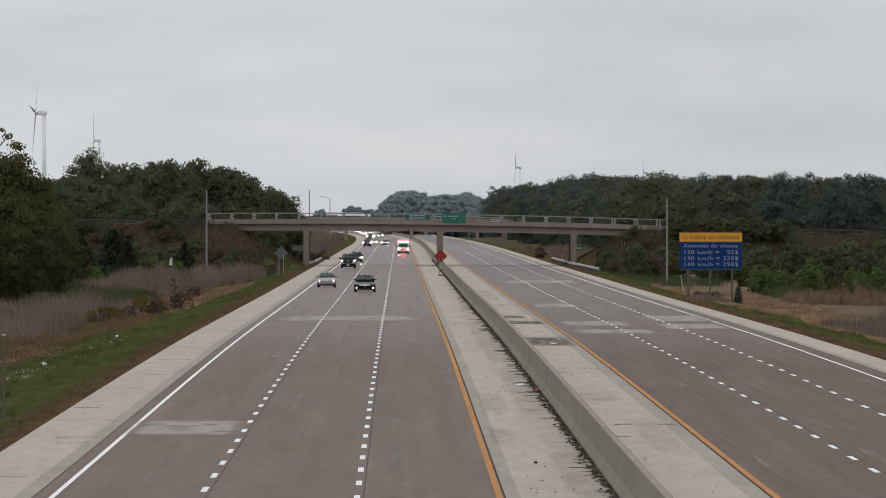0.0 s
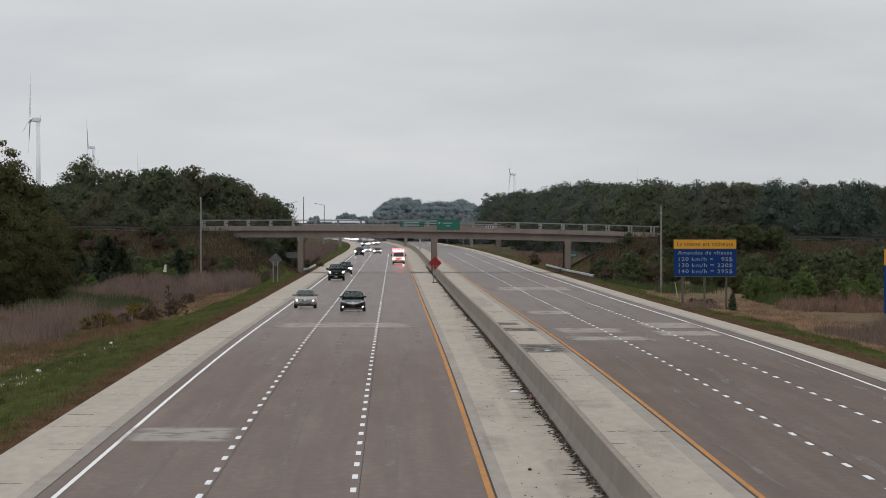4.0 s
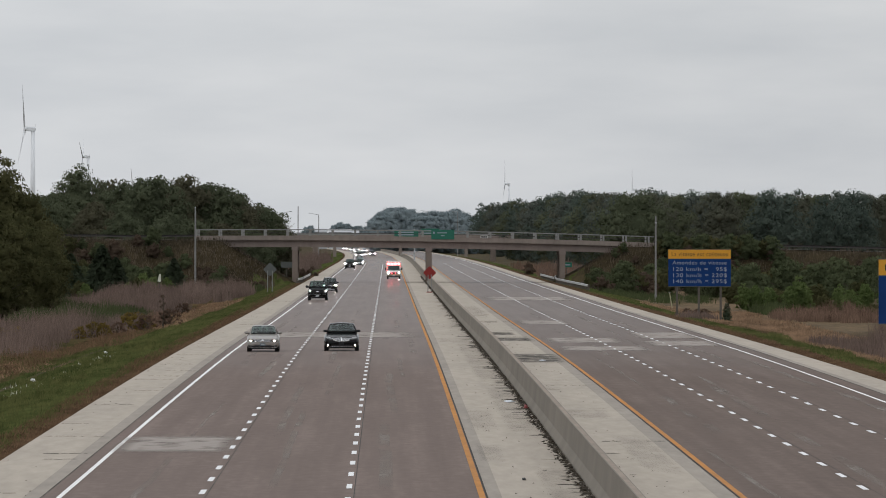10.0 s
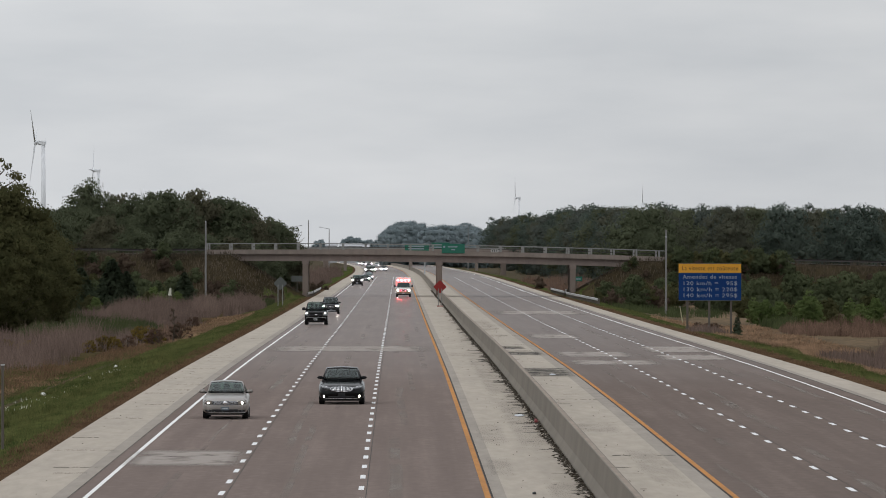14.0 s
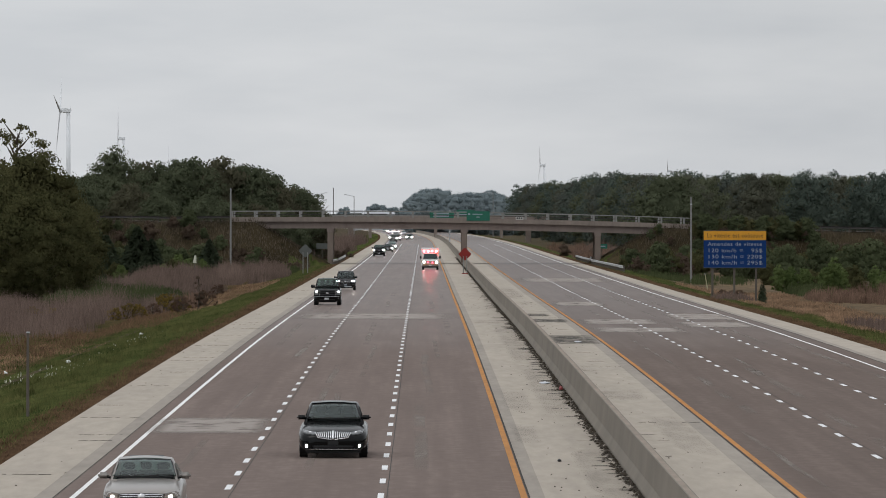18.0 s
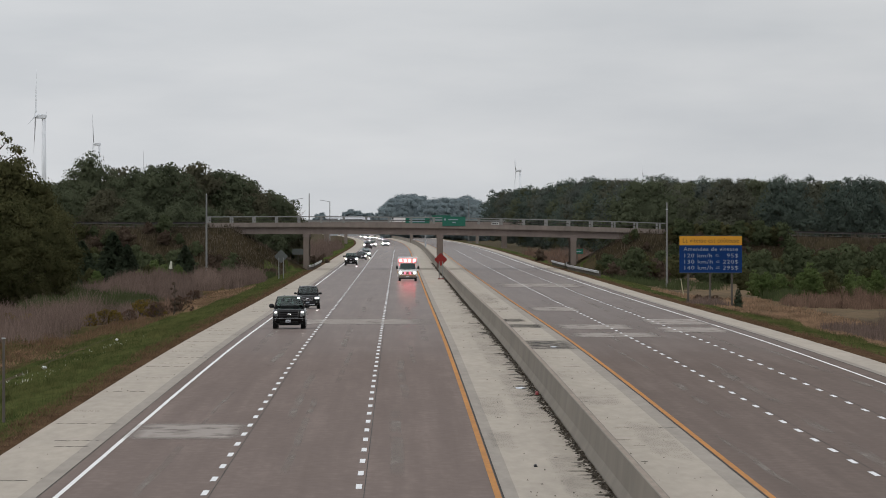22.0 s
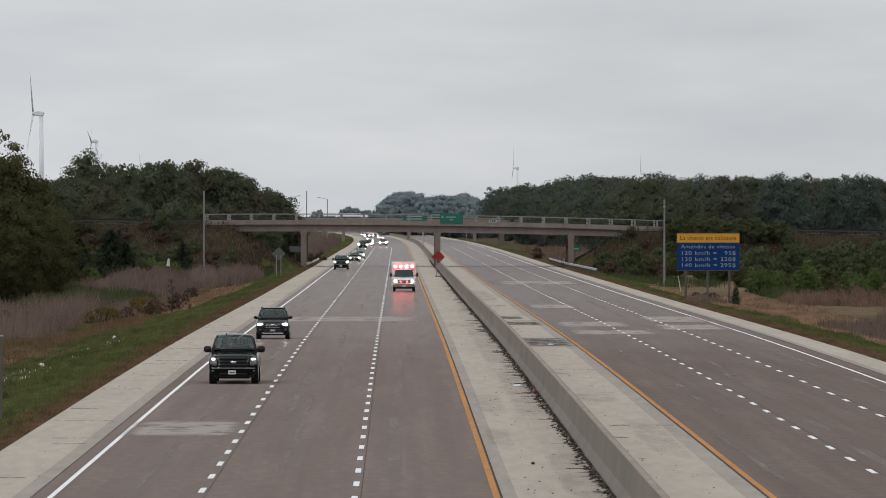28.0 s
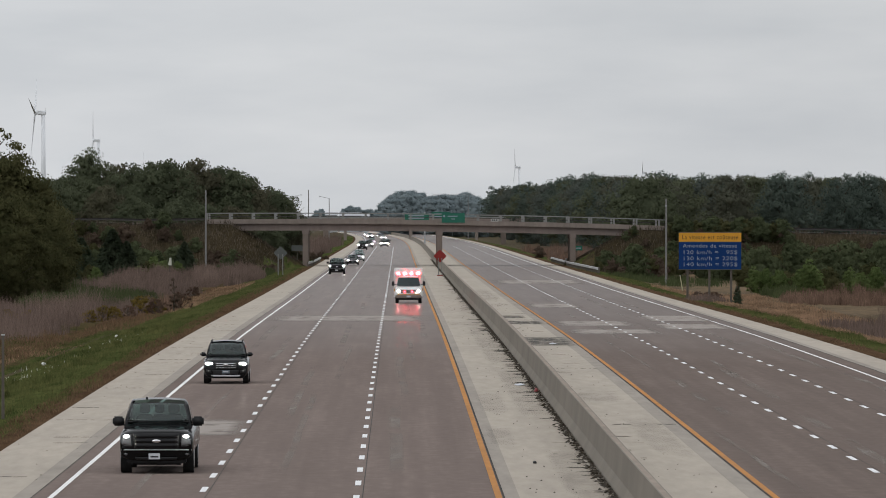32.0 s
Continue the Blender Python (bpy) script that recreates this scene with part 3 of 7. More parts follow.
def build_overpass():
    br = thing("overpass", "low concrete road overpass with post-and-rail parapets", "bridge", kind="structure")
    mesh_part("deck", *arched(-27.5, 38, -0.45, 0.0, BRIDGE_Y0, BRIDGE_Y1), BRIDGE_CON, br, "pale stained deck slab edge")
    for y in (BRIDGE_Y0 + 0.45, BRIDGE_Y0 + 3.9, BRIDGE_Y1 - 4.3, BRIDGE_Y1 - 0.85):
        mesh_part("girder", *arched(-24.3, 33.8, -1.42, -0.45, y, y + 0.4), GIRDER, br, "dark weathered girder")
    for y in (BRIDGE_Y0 + 0.05, BRIDGE_Y1 - 0.35):
        mesh_part("kerb", *arched(-27.5, 38, 0.0, 0.2, y, y + 0.3), BRIDGE_CON, br)
        mesh_part("top_rail", *arched(-27.5, 38, 0.99, 1.12, y + 0.04, y + 0.26), RAILING, br, "pale parapet rail")
        mesh_part("lower_rail", *arched(-27.5, 38, 0.55, 0.63, y + 0.1, y + 0.2), RAIL_DULL, br, "steel parapet rail")
        x = -27.2
        first = None
        while x < 38:
            if first is None:
                first = part("post", box(B(), -0.13, 0.13, 0, 0.3, 0, 0.95, 0.02), RAILING, br)
                first.matrix_basis = pose(x, y, deck_rise(x) + 0.2 - 0.02)
            else:
                share(first, x, y, deck_rise(x) + 0.2 - 0.02, br)
            x += 3.22
    for x in (-13.2, 5.87, 24.9):
        for y in (BRIDGE_Y0 + 0.5, BRIDGE_Y0 + 4.2, BRIDGE_Y0 + 7.6, BRIDGE_Y1 - 0.9):
            bm = box(B(), x - 0.42, x + 0.42, y - 0.42, y + 0.42, level(960) - 0.9, deck_rise(x) - 1.9, 0.06)
            part("pier", bm, PIER_CON, br, "square concrete pier")
        bm = box(B(), x - 0.5, x + 0.5, BRIDGE_Y0 + 0.1, BRIDGE_Y1 - 0.1, deck_rise(x) - 1.9, deck_rise(x) - 1.42, 0.05)
        part("pier_cap", bm, GIRDER, br)
    for x in (-24.4, 33.7):
        part("abutment", box(B(), x - 0.6, x + 0.6, BRIDGE_Y0 + 0.2, BRIDGE_Y1 - 0.2, deck_rise(x) - 3.4, deck_rise(x) - 0.45), BRIDGE_CON, br)
    # approaches with their guide rails
    for a, b in ((-300, -27.5), (38, 300)):
        xs = np.linspace(a, b, 60)
        verts = [(x, y, ground_z(x, 964) + 0.06) for x in xs for y in (959.0, 969.0)]
        faces = [(i * 2, i * 2 + 2, i * 2 + 3, i * 2 + 1) for i in range(59)]
        mesh_part("approach_road", verts, faces, ASPHALT, br)
        for y in (958.4,):
            verts, faces = [], []
            for x in xs:
                z = ground_z(x, 962)
                verts += [(x, y, z + 0.42), (x, y + 0.08, z + 0.58), (x, y, z + 0.74)]
            for i in range(59):
                faces += [(i * 3, i * 3 + 3, i * 3 + 4, i * 3 + 1), (i * 3 + 1, i * 3 + 4, i * 3 + 5, i * 3 + 2)]
            mesh_part("guide_rail", verts, faces, RAIL_DULL, br, "dull steel approach guide rail")
            first = None
            for x in np.arange(max(a, -110), min(b, 130), 3.8):
                z = ground_z(x, 962)
                if first is None:
                    first = part("guide_post", box(B(), -0.1, 0.1, 0.09, 0.27, -0.3, 0.8), WOOD_POLE, br)
                    first.matrix_basis = pose(x, y, z)
                else:
                    share(first, x, y, z, br)


build_overpass()


def far_overpass():
    br = thing("overpass", "second plain concrete overpass farther along", "bridge", kind="structure")
    y, b, z = 2160, bend(2160), level(2160)
    part("deck", box(B(), b - 45, b + 60, y, y + 12, z + 4.9, z + 6.4), BRIDGE_CON, br)
    part("parapet", box(B(), b - 45, b + 60, y - 0.15, y + 0.15, z + 6.4, z + 7.2), RAILING, br)
    for x in (-15.2, 5.87, 27):
        part("pier", box(B(), b + x - 0.5, b + x + 0.5, y + 0.5, y + 1.6, z - 0.3, z + 4.9), BRIDGE_CON, br)


far_overpass()


# ---- signs, poles, rails ----
def lettering(text, size, width=None):
    """Raised letters as a flat bmesh, standing in the x-z plane and facing -y."""
    cu = bpy.data.curves.new("letters", "FONT")
    cu.body, cu.size, cu.align_x, cu.align_y, cu.extrude = text, size, "CENTER", "CENTER", 0.006
    cu.space_character = 1.12
    ob = bpy.data.objects.new("letters", cu)
    me = bpy.data.meshes.new_from_object(ob)
    bm = bmesh.new()
    bm.from_mesh(me)
    bpy.data.objects.remove(ob), bpy.data.curves.remove(cu), bpy.data.meshes.remove(me)
    xs = [v.co.x for v in bm.verts]
    k = width / (max(xs) - min(xs)) if width else 1
    bmesh.ops.transform(bm, matrix=pose(0, 0, 0, 90, 0, 0) @ Matrix.Diagonal((k, 1, 1, 1)), verts=bm.verts)
    return bm


def words_of(bm, gap):
    """Splits a line of letters into one bmesh a word, at gaps wider than this."""
    groups, seen = [], set()
    for v in bm.verts:
        if v in seen:
            continue
        todo, isle = [v], []
        seen.add(v)
        while todo:
            k = todo.pop()
            isle.append(k)
            for e in k.link_edges:
                o = e.other_vert(k)
                if o not in seen:
                    seen.add(o)
                    todo.append(o)
        groups.append((min(k.co.x for k in isle), max(k.co.x for k in isle), isle))
    groups.sort(key=lambda g: g[0])
    words, reach = [], None
    for a, b, isle in groups:
        if reach is None or a - reach > gap:
            words.append([])
            reach = b
        words[-1] += isle
        reach = max(reach, b)
    out = []
    for w in words:
        keep = set(w)
        one = bmesh.new()
        idx = {v: one.verts.new(v.co) for v in w}
        for f in bm.faces:
            if f.verts[0] in keep:
                one.faces.new([idx[v] for v in f.verts])
        out.append(one)
    bm.free()
    return out


def fines_sign(x, y, words):
    z0 = level(y)
    sg = thing("road_sign", "large blue and amber fines sign on wooden posts" if words else "blue and amber sign on wooden posts", "road sign", "fines signs",
               at=pose(x, y, z0))
    top, mid, bot = 5.55, 4.74, 2.37
    part("blue_panel", box(B(), -2.65, 2.65, -0.03, 0.03, bot, mid - 0.01), SIGN_BLUE, sg, "blue lower panel")
    part("amber_panel", box(B(), -2.65, 2.65, -0.03, 0.03, mid, top), SIGN_YELLOW, sg, "amber header panel")
    for n, zz in ((0, bot - 0.0), (1, top - 0.04), (2, mid - 0.03)):
        part("trim", box(B(), -2.66, 2.66, -0.038, -0.03, zz, zz + 0.04), SIGN_BACK, sg)
    for px in (-1.9, -0.05, 1.8):
        zb = ground_z(x + px, y + 0.1) - z0
        part("post", box(B(), px - 0.09, px + 0.09, 0.03, 0.21, zb - 0.3, top - 0.1), WOOD_POLE, sg, "weathered wooden post")
    if words:
        lines = [(5.12, "La vitesse est coûteuse", 0.52, 4.75, SIGN_DARK), (4.39, "Amendes de vitesse", 0.46, 4.6, SIGN_WHITE), (3.84, "120 km/h =   95$", 0.46, 4.55, SIGN_WHITE),
                 (3.32, "130 km/h = 220$", 0.46, 4.55, SIGN_WHITE), (2.81, "140 km/h = 295$", 0.46, 4.55, SIGN_WHITE)]
        for zz, text, size, wid, m in lines:
            for w in words_of(lettering(text, size, wid), 0.14):
                t = part("word", w, m, sg)
                t.location = (0, -0.034, zz)
    else:
        part("header_text", box(B(), -2.35, 2.2, -0.036, -0.03, 4.97, 5.27), SIGN_DARK, sg)
        for zz in (4.39, 3.84, 3.32, 2.81):
            part("line_text", box(B(), -2.1, 2.2, -0.036, -0.03, zz - 0.13, zz + 0.13), SIGN_WHITE, sg)
    return sg


fines_sign(26.45, 570, True)
fines_sign(26.4, 325, False)


def diamond_board(bm, half, y, z, thick=0.02):
    r = bmesh.ops.create_cube(bm, size=1, matrix=Matrix.Translation((0, y, z)) @ Euler((0, radians(45), 0)).to_matrix().to_4x4()
                              @ Matrix.Diagonal((half * 1.414, thick, half * 1.414, 1)))
    bmesh.ops.bevel(bm, geom=[e for e in {e for v in r["verts"] for e in v.link_edges} if abs(e.verts[0].co.y - e.verts[1].co.y) > thick / 2],
                    offset=half * 0.1, segments=3, affect="EDGES")
    return bm


def build_small_signs():
    y = 790
    s = thing("warning_sign", "dark red diamond work sign on a pale folding stand", "road sign", at=pose(4.93, y, level(y)))
    part("board", diamond_board(B(), 0.80, 0, 2.32), SIGN_RED, s, "dark red diamond board")
    part("rear_board", diamond_board(B(), 0.55, 0.2, 2.1), SIGN_RED, s, "dark red board behind")
    for x in (-0.2, 0.22):
        part("upright", rod(B(), (x, -0.03, 0.02), (x * 0.9, -0.03, 2.1), 0.05), RAILING, s, "pale upright")
    part("foot", box(B(), -0.35, 0.35, -0.3, 0.3, 0, 0.1), SIGN_RED, s)
    y = 820
    s = thing("warning_sign", "grey back of a diamond sign on two posts", "road sign", at=pose(-14.35, y, ground_z(-14.35, y)))
    part("board", diamond_board(B(), 0.86, 0, 2.75), SIGN_BACK, s, "dull grey sign back")
    for x in (-0.28, 0.28):
        part("post", rod(B(), (x, -0.05, -0.3), (x, -0.05, 2.6), 0.055), RAILING, s, "pale post")
    y = 1100
    s = thing("road_sign", "dark back of a small rectangular sign", "road sign", at=pose(-16.5, y, ground_z(-16.5, y)))
    part("board", box(B(), -0.95, 0.95, -0.02, 0.02, 2.0, 2.95, 0.0), SIGN_BACK, s)
    part("post", rod(B(), (0, 0.05, -0.3), (0, 0.05, 2.9), 0.06), WOOD_POLE, s)
    y = 985
    s = thing("road_sign", "small green sign board on a post", "road sign", at=pose(26.2, y, ground_z(26.2, y)))
    part("board", box(B(), -0.8, 0.8, -0.02, 0.02, 2.3, 3.0), SIGN_GREEN, s, "green board")
    part("line_text", box(B(), -0.55, 0.55, -0.03, -0.02, 2.56, 2.72), SIGN_WHITE, s)
    part("post", rod(B(), (0, 0.06, -0.3), (0, 0.06, 2.9), 0.06), WOOD_POLE, s)
    # green guide signs
    s = thing("guide_sign", "green guide sign fixed to the overpass parapet", "road sign", at=pose(7.85, BRIDGE_Y0 - 0.04, deck_rise(7.85) - 0.1))
    part("board", box(B(), -1.65, 1.65, -0.06, 0.0, 0.0, 1.35), SIGN_GREEN, s, "green board")
    for z, a, b in ((0.85, -0.8, 0.6), (0.45, -0.25, 0.25)):
        part("line_text", box(B(), a, b, -0.07, -0.06, z, z + 0.13), SIGN_WHITE, s)
    part("shield", box(B(), -1.4, -1.15, -0.07, -0.06, 0.8, 1.08), SIGN_WHITE, s)
    part("bracket", box(B(), -1.3, 1.3, 0.0, 0.09, 0.3, 0.4), STEEL, s)
    y = 1480
    s = thing("guide_sign", "pair of green overhead guide signs on a median mast", "road sign", at=pose(5.87, y, level(y) + 1.0))
    for x, w, z in ((-1.75, 2.65, 5.25), (3.5, 2.0, 5.6)):
        board = part("board", box(B(), x - w, x + w, -0.06, 0.06, z, z + 1.45), SIGN_GREEN, s, "green board")
        for k in (0.3, 0.85):
            part("line_text", box(B(), x - w * 0.7, x + w * 0.6, -0.075, -0.06, z + k, z + k + 0.25), SIGN_WHITE, board)
    part("mast", rod(B(), (0, 0.3, 0), (0, 0.3, 7.0), 0.16), STEEL, s)
    part("arm", box(B(), -4.3, 5.4, 0.1, 0.25, 5.9, 6.05), STEEL, s)


build_small_signs()


BLOOM_POST = mat("pale_yellow_post", (0.42, 0.38, 0.24), 0.8, 0.15, 3, 0.6)


def pole(name, x, y, high, r, material, label, lean=0.0):
    z = ground_z(x, y)
    p = thing(name, label, "pole", at=pose(x, y, z))
    part("shaft", rod(B(), (0, 0, -0.4), (lean, 0, high), r, r * 0.75, 10), material, p)
    return p


p = pole("utility_pole", -26.6, 930, 11.6, 0.15, POLE, "tall pale grey pole beside the overpass")
part("pole_cap", rod(B(), (0, 0, 11.6), (0, 0, 11.75), 0.09, 0.02), STEEL, p)
p = pole("utility_pole", 31.9, 800, 10.2, 0.13, POLE, "tall weathered grey pole on the verge")
part("pole_band", rod(B(), (0, 0, 9.3), (0, 0, 9.42), 0.14), STEEL, p)
p = pole("sign_post", -13.75, 234, 2.95, 0.06, WOOD_POLE, "bare grey sign post on the grass verge")
part("cap", box(B(), -0.065, 0.065, -0.065, 0.065, 2.93, 2.98), STEEL, p)
p = pole("marker_post", 27.2, 640, 1.7, 0.05, BLOOM_POST, "leaning pale yellow marker post", -0.35)
part("cap", box(B(), -0.43, -0.27, -0.08, 0.08, 1.66, 1.74), RAILING, p)


def lamp_post(x, y, high, arm, label):
    p = thing("street_lamp", label, "street lamp", "far street lamps", at=pose(x, y, level(y) - 1))
    part("shaft", rod(B(), (0, 0, 0), (0, 0, high), 0.17, 0.1), POLE, p)
    if arm:
        part("arm", rod(B(), (0, 0, high), (arm, 0, high + 0.5), 0.08, 0.06), STEEL, p)
        part("lamp_head", box(B(), arm - 0.5 if arm < 0 else arm - 0.2, arm + 0.2 if arm < 0 else arm + 0.5, -0.15, 0.15, high + 0.4, high + 0.58, 0.04), STEEL, p)


for x, y, h, a in ((-21.6, 1620, 14.5, 0), (-20.0, 1950, 13.5, -2.4), (25.0, 2400, 16.0, -3.0), (17.3, 2900, 18.0, -2.6), (-30.5, 1950, 14.0, 2.2)):
    lamp_post(x, y, h, a, "slim grey road lamp beyond the overpass" if a else "slim bare pole beyond the overpass")


def guide_rail(x0, y0, x1, y1, label):
    g = thing("guide_rail", label, "guide rail")
    n = max(3, int(abs(y1 - y0) / 3.8))
    for i in range(n + 1):
        t = i / n
        x, y = x0 + (x1 - x0) * t, y0 + (y1 - y0) * t
        part("post", box(B(), x - 0.08, x + 0.08, y - 0.1, y + 0.1, ground_z(x, y) - 0.2, ground_z(x, y) + 0.75), WOOD_POLE, g)
    verts, faces = [], []
    d = Vector((y1 - y0, -(x1 - x0), 0)).normalized() * 0.07
    d = -d if d.x * x0 > 0 else d
    for i in range(n + 1):
        t = i / n
        x, y = x0 + (x1 - x0) * t, y0 + (y1 - y0) * t
        z = ground_z(x, y)
        for k, h in ((1.4, 0.42), (2.4, 0.50), (1.4, 0.58), (2.4, 0.66), (1.4, 0.75)):
            verts.append((x + d.x * k, y + d.y * k, z + h))
    for i in range(n):
        for k in range(4):
            faces.append((i * 5 + k, i * 5 + 5 + k, i * 5 + 6 + k, i * 5 + 1 + k))
    mesh_part("beam", verts, faces, BEAM, g, "corrugated pale steel beam")


guide_rail(24.0, 958, 24.9, 832, "steel guide rail flaring out before the pier")
guide_rail(24.2, 960, 24.2, 1060, "steel guide rail along the shoulder by the pier")
guide_rail(-12.25, 962, -12.7, 940, "steel guide rail flaring out before the pier")
guide_rail(-12.3, 970, -12.3, 1060, "steel guide rail along the shoulder by the pier")


# ---- plants ----
def leaves(name, low, high, fine=1.1, broad=0.16, island=0.12, rough=0.85, each=0.22):
    return mat(name, low, rough, 0.1, fine, broad, 0.0, spec=0.0, island=island, tint=high, spread=0.36, thin=0.4, each=each)


LEAF = {
    "dark": leaves("dark_green_leaves", (0.058, 0.070, 0.042), (0.124, 0.140, 0.086)),
    "dark_brown": leaves("dark_brownish_leaves", (0.066, 0.064, 0.044), (0.132, 0.126, 0.082)),
    "olive": leaves("olive_green_leaves", (0.034, 0.041, 0.018), (0.118, 0.113, 0.054), 0.7, 0.22, each=0.3),
    # green leaves with a blue tint that imitates haze over the wood
    "blue": leaves("blue_green_far_leaves", (0.064, 0.085, 0.073), (0.117, 0.143, 0.117)),
    "wood_olive": leaves("olive_wood_leaves", (0.073, 0.084, 0.054), (0.132, 0.143, 0.090)),
    "wood_grey": leaves("grey_green_wood_leaves", (0.078, 0.092, 0.082), (0.132, 0.148, 0.125)),
    "wood_brown": leaves("brownish_wood_leaves", (0.071, 0.078, 0.059), (0.127, 0.129, 0.094)),
    # paler, bluer than real foliage: distance haze painted into the leaf colour
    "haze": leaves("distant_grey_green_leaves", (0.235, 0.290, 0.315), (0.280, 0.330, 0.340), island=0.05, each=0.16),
    "fresh": leaves("fresh_green_leaves", (0.060, 0.092, 0.028), (0.150, 0.190, 0.074), 3.0, 0.3),
    "thicket": leaves("dark_thicket_leaves", (0.046, 0.058, 0.030), (0.112, 0.130, 0.070), 3.0, 0.25),
    "brown": leaves("brown_twigs_and_leaves", (0.070, 0.050, 0.037), (0.140, 0.104, 0.078), 3.0, 0.3),
    "pine": leaves("dark_conifer_needles", (0.042, 0.056, 0.036), (0.095, 0.117, 0.074), 3.0, 0.3),
}
BARK = mat("grey_brown_bark", (0.085, 0.07, 0.055), 0.95, 0.3, 6, 0.8, 0.3, spec=0.1, stretch=(1, 1, 0.2))
REED = mat("dry_mauve_reeds", (0.066, 0.048, 0.039), 0.95, 0.2, 0.9, 0.16, spec=0.0, island=0.3, tint=(0.178, 0.128, 0.106), spread=0.34)
RED_REED = mat("dry_reddish_reeds", (0.090, 0.056, 0.040), 0.95, 0.3, 0.8, 0.2, spec=0.0, island=0.4, tint=(0.20, 0.130, 0.094))
STRAW = mat("straw_grass", (0.125, 0.082, 0.050), 0.95, 0.3, 1.4, 0.4, spec=0.0, island=0.3, tint=(0.34, 0.215, 0.135), stretch=(1, 0.14, 1), spread=0.25)
BLADE = mat("green_grass_blades", (0.028, 0.048, 0.014), 0.9, 0.35, 1.4, 0.4, spec=0.0, island=0.22, tint=(0.118, 0.118, 0.044), stretch=(1, 0.14, 1), spread=0.26)
RUSTY = mat("rusty_dry_grass", (0.070, 0.040, 0.024), 0.95, 0.3, 1.2, 0.3, spec=0.0, island=0.3, tint=(0.165, 0.105, 0.062), spread=0.28)
TALL = mat("dull_green_marsh_grass", (0.030, 0.040, 0.017), 0.9, 0.35, 0.5, 0.13, spec=0.0, island=0.3, tint=(0.068, 0.080, 0.036))
BLOOM = mat("white_flower_heads", (0.55, 0.55, 0.46), 0.9, 0.1, 3, 0.5, spec=0.05)


def core_mesh(centres, radii, k=0.6):
    """Rough inner clumps that close a crown; with their shading normals."""
    bm = B()
    bmesh.ops.create_icosphere(bm, subdivisions=1, radius=1)
    bm.verts.index_update()
    v0 = np.array([tuple(x.co) for x in bm.verts])
    f0 = np.array([[x.index for x in q.verts] for q in bm.faces])
    bm.free()
    v, f, nn = [], [], []
    for i, (c, r) in enumerate(zip(centres, radii)):
        a = 0.7 * i
        w = v0 @ np.array([[math.cos(a), math.sin(a), 0], [-math.sin(a), math.cos(a), 0], [0, 0, 1]])
        f.append(f0 + len(v0) * i)
        knob = np.array([1 + 0.55 * noise.noise((q[0] * 1.9 + 7 * i, q[1] * 1.9, q[2] * 1.9)) for q in w])[:, None]
        v.append(np.array(c) + w * knob * r * k * np.array([1, 1, 0.85]))
        nn.append(w)
    return np.concatenate(v), np.concatenate(f), np.concatenate(nn)


def leaf_cloud(rng, centres, radii, count, size, squash=0.85, middle=(0, 0, 0), deep=0.7):
    """Leaf sprays over the outside of a set of lobes: bent quads that lie loosely on the lobe."""
    c = np.array(centres)
    r = np.array(radii)
    pick = rng.choice(len(c), count, p=r ** 2 / np.sum(r ** 2))
    d = rng.normal(size=(count, 3))
    d[:, 2] = np.where(d[:, 2] < -0.5, -d[:, 2] * 0.7, d[:, 2])
    d /= np.linalg.norm(d, axis=1)[:, None]
    lump = 1 + 0.12 * np.sin(5 * d[:, :1] + pick[:, None]) * np.cos(4 * d[:, 1:2] + 2 * pick[:, None])
    p = c[pick] + d * (r[pick] * rng.uniform(deep, 1.22, count))[:, None] * lump * np.array([1, 1, squash])
    nrm = d * np.array([1, 1, 0.45]) + rng.normal(scale=0.3, size=(count, 3))
    nrm /= np.linalg.norm(nrm, axis=1)[:, None]
    a = np.cross(nrm, rng.normal(size=(count, 3)))
    a /= np.linalg.norm(a, axis=1)[:, None]
    b = np.cross(nrm, a)
    s = (size * rng.uniform(0.55, 1.35, count))[:, None]
    tip, le, ri = p + b * s * 1.15, p - a * s * 0.85 - b * s * 0.3, p + a * s * 0.85 - b * s * 0.3
    q = np.stack([le, ri, tip], axis=1)
    whole = p - np.array(middle)
    whole /= np.linalg.norm(whole, axis=1)[:, None] + 1e-6
    shade = d * 0.62 + whole * 0.38 + rng.normal(scale=0.12, size=(count, 3))
    shade /= np.linalg.norm(shade, axis=1)[:, None]
    return q.reshape(-1, 3), np.arange(count * 3).reshape(-1, 3), np.repeat(shade, 3, axis=0)


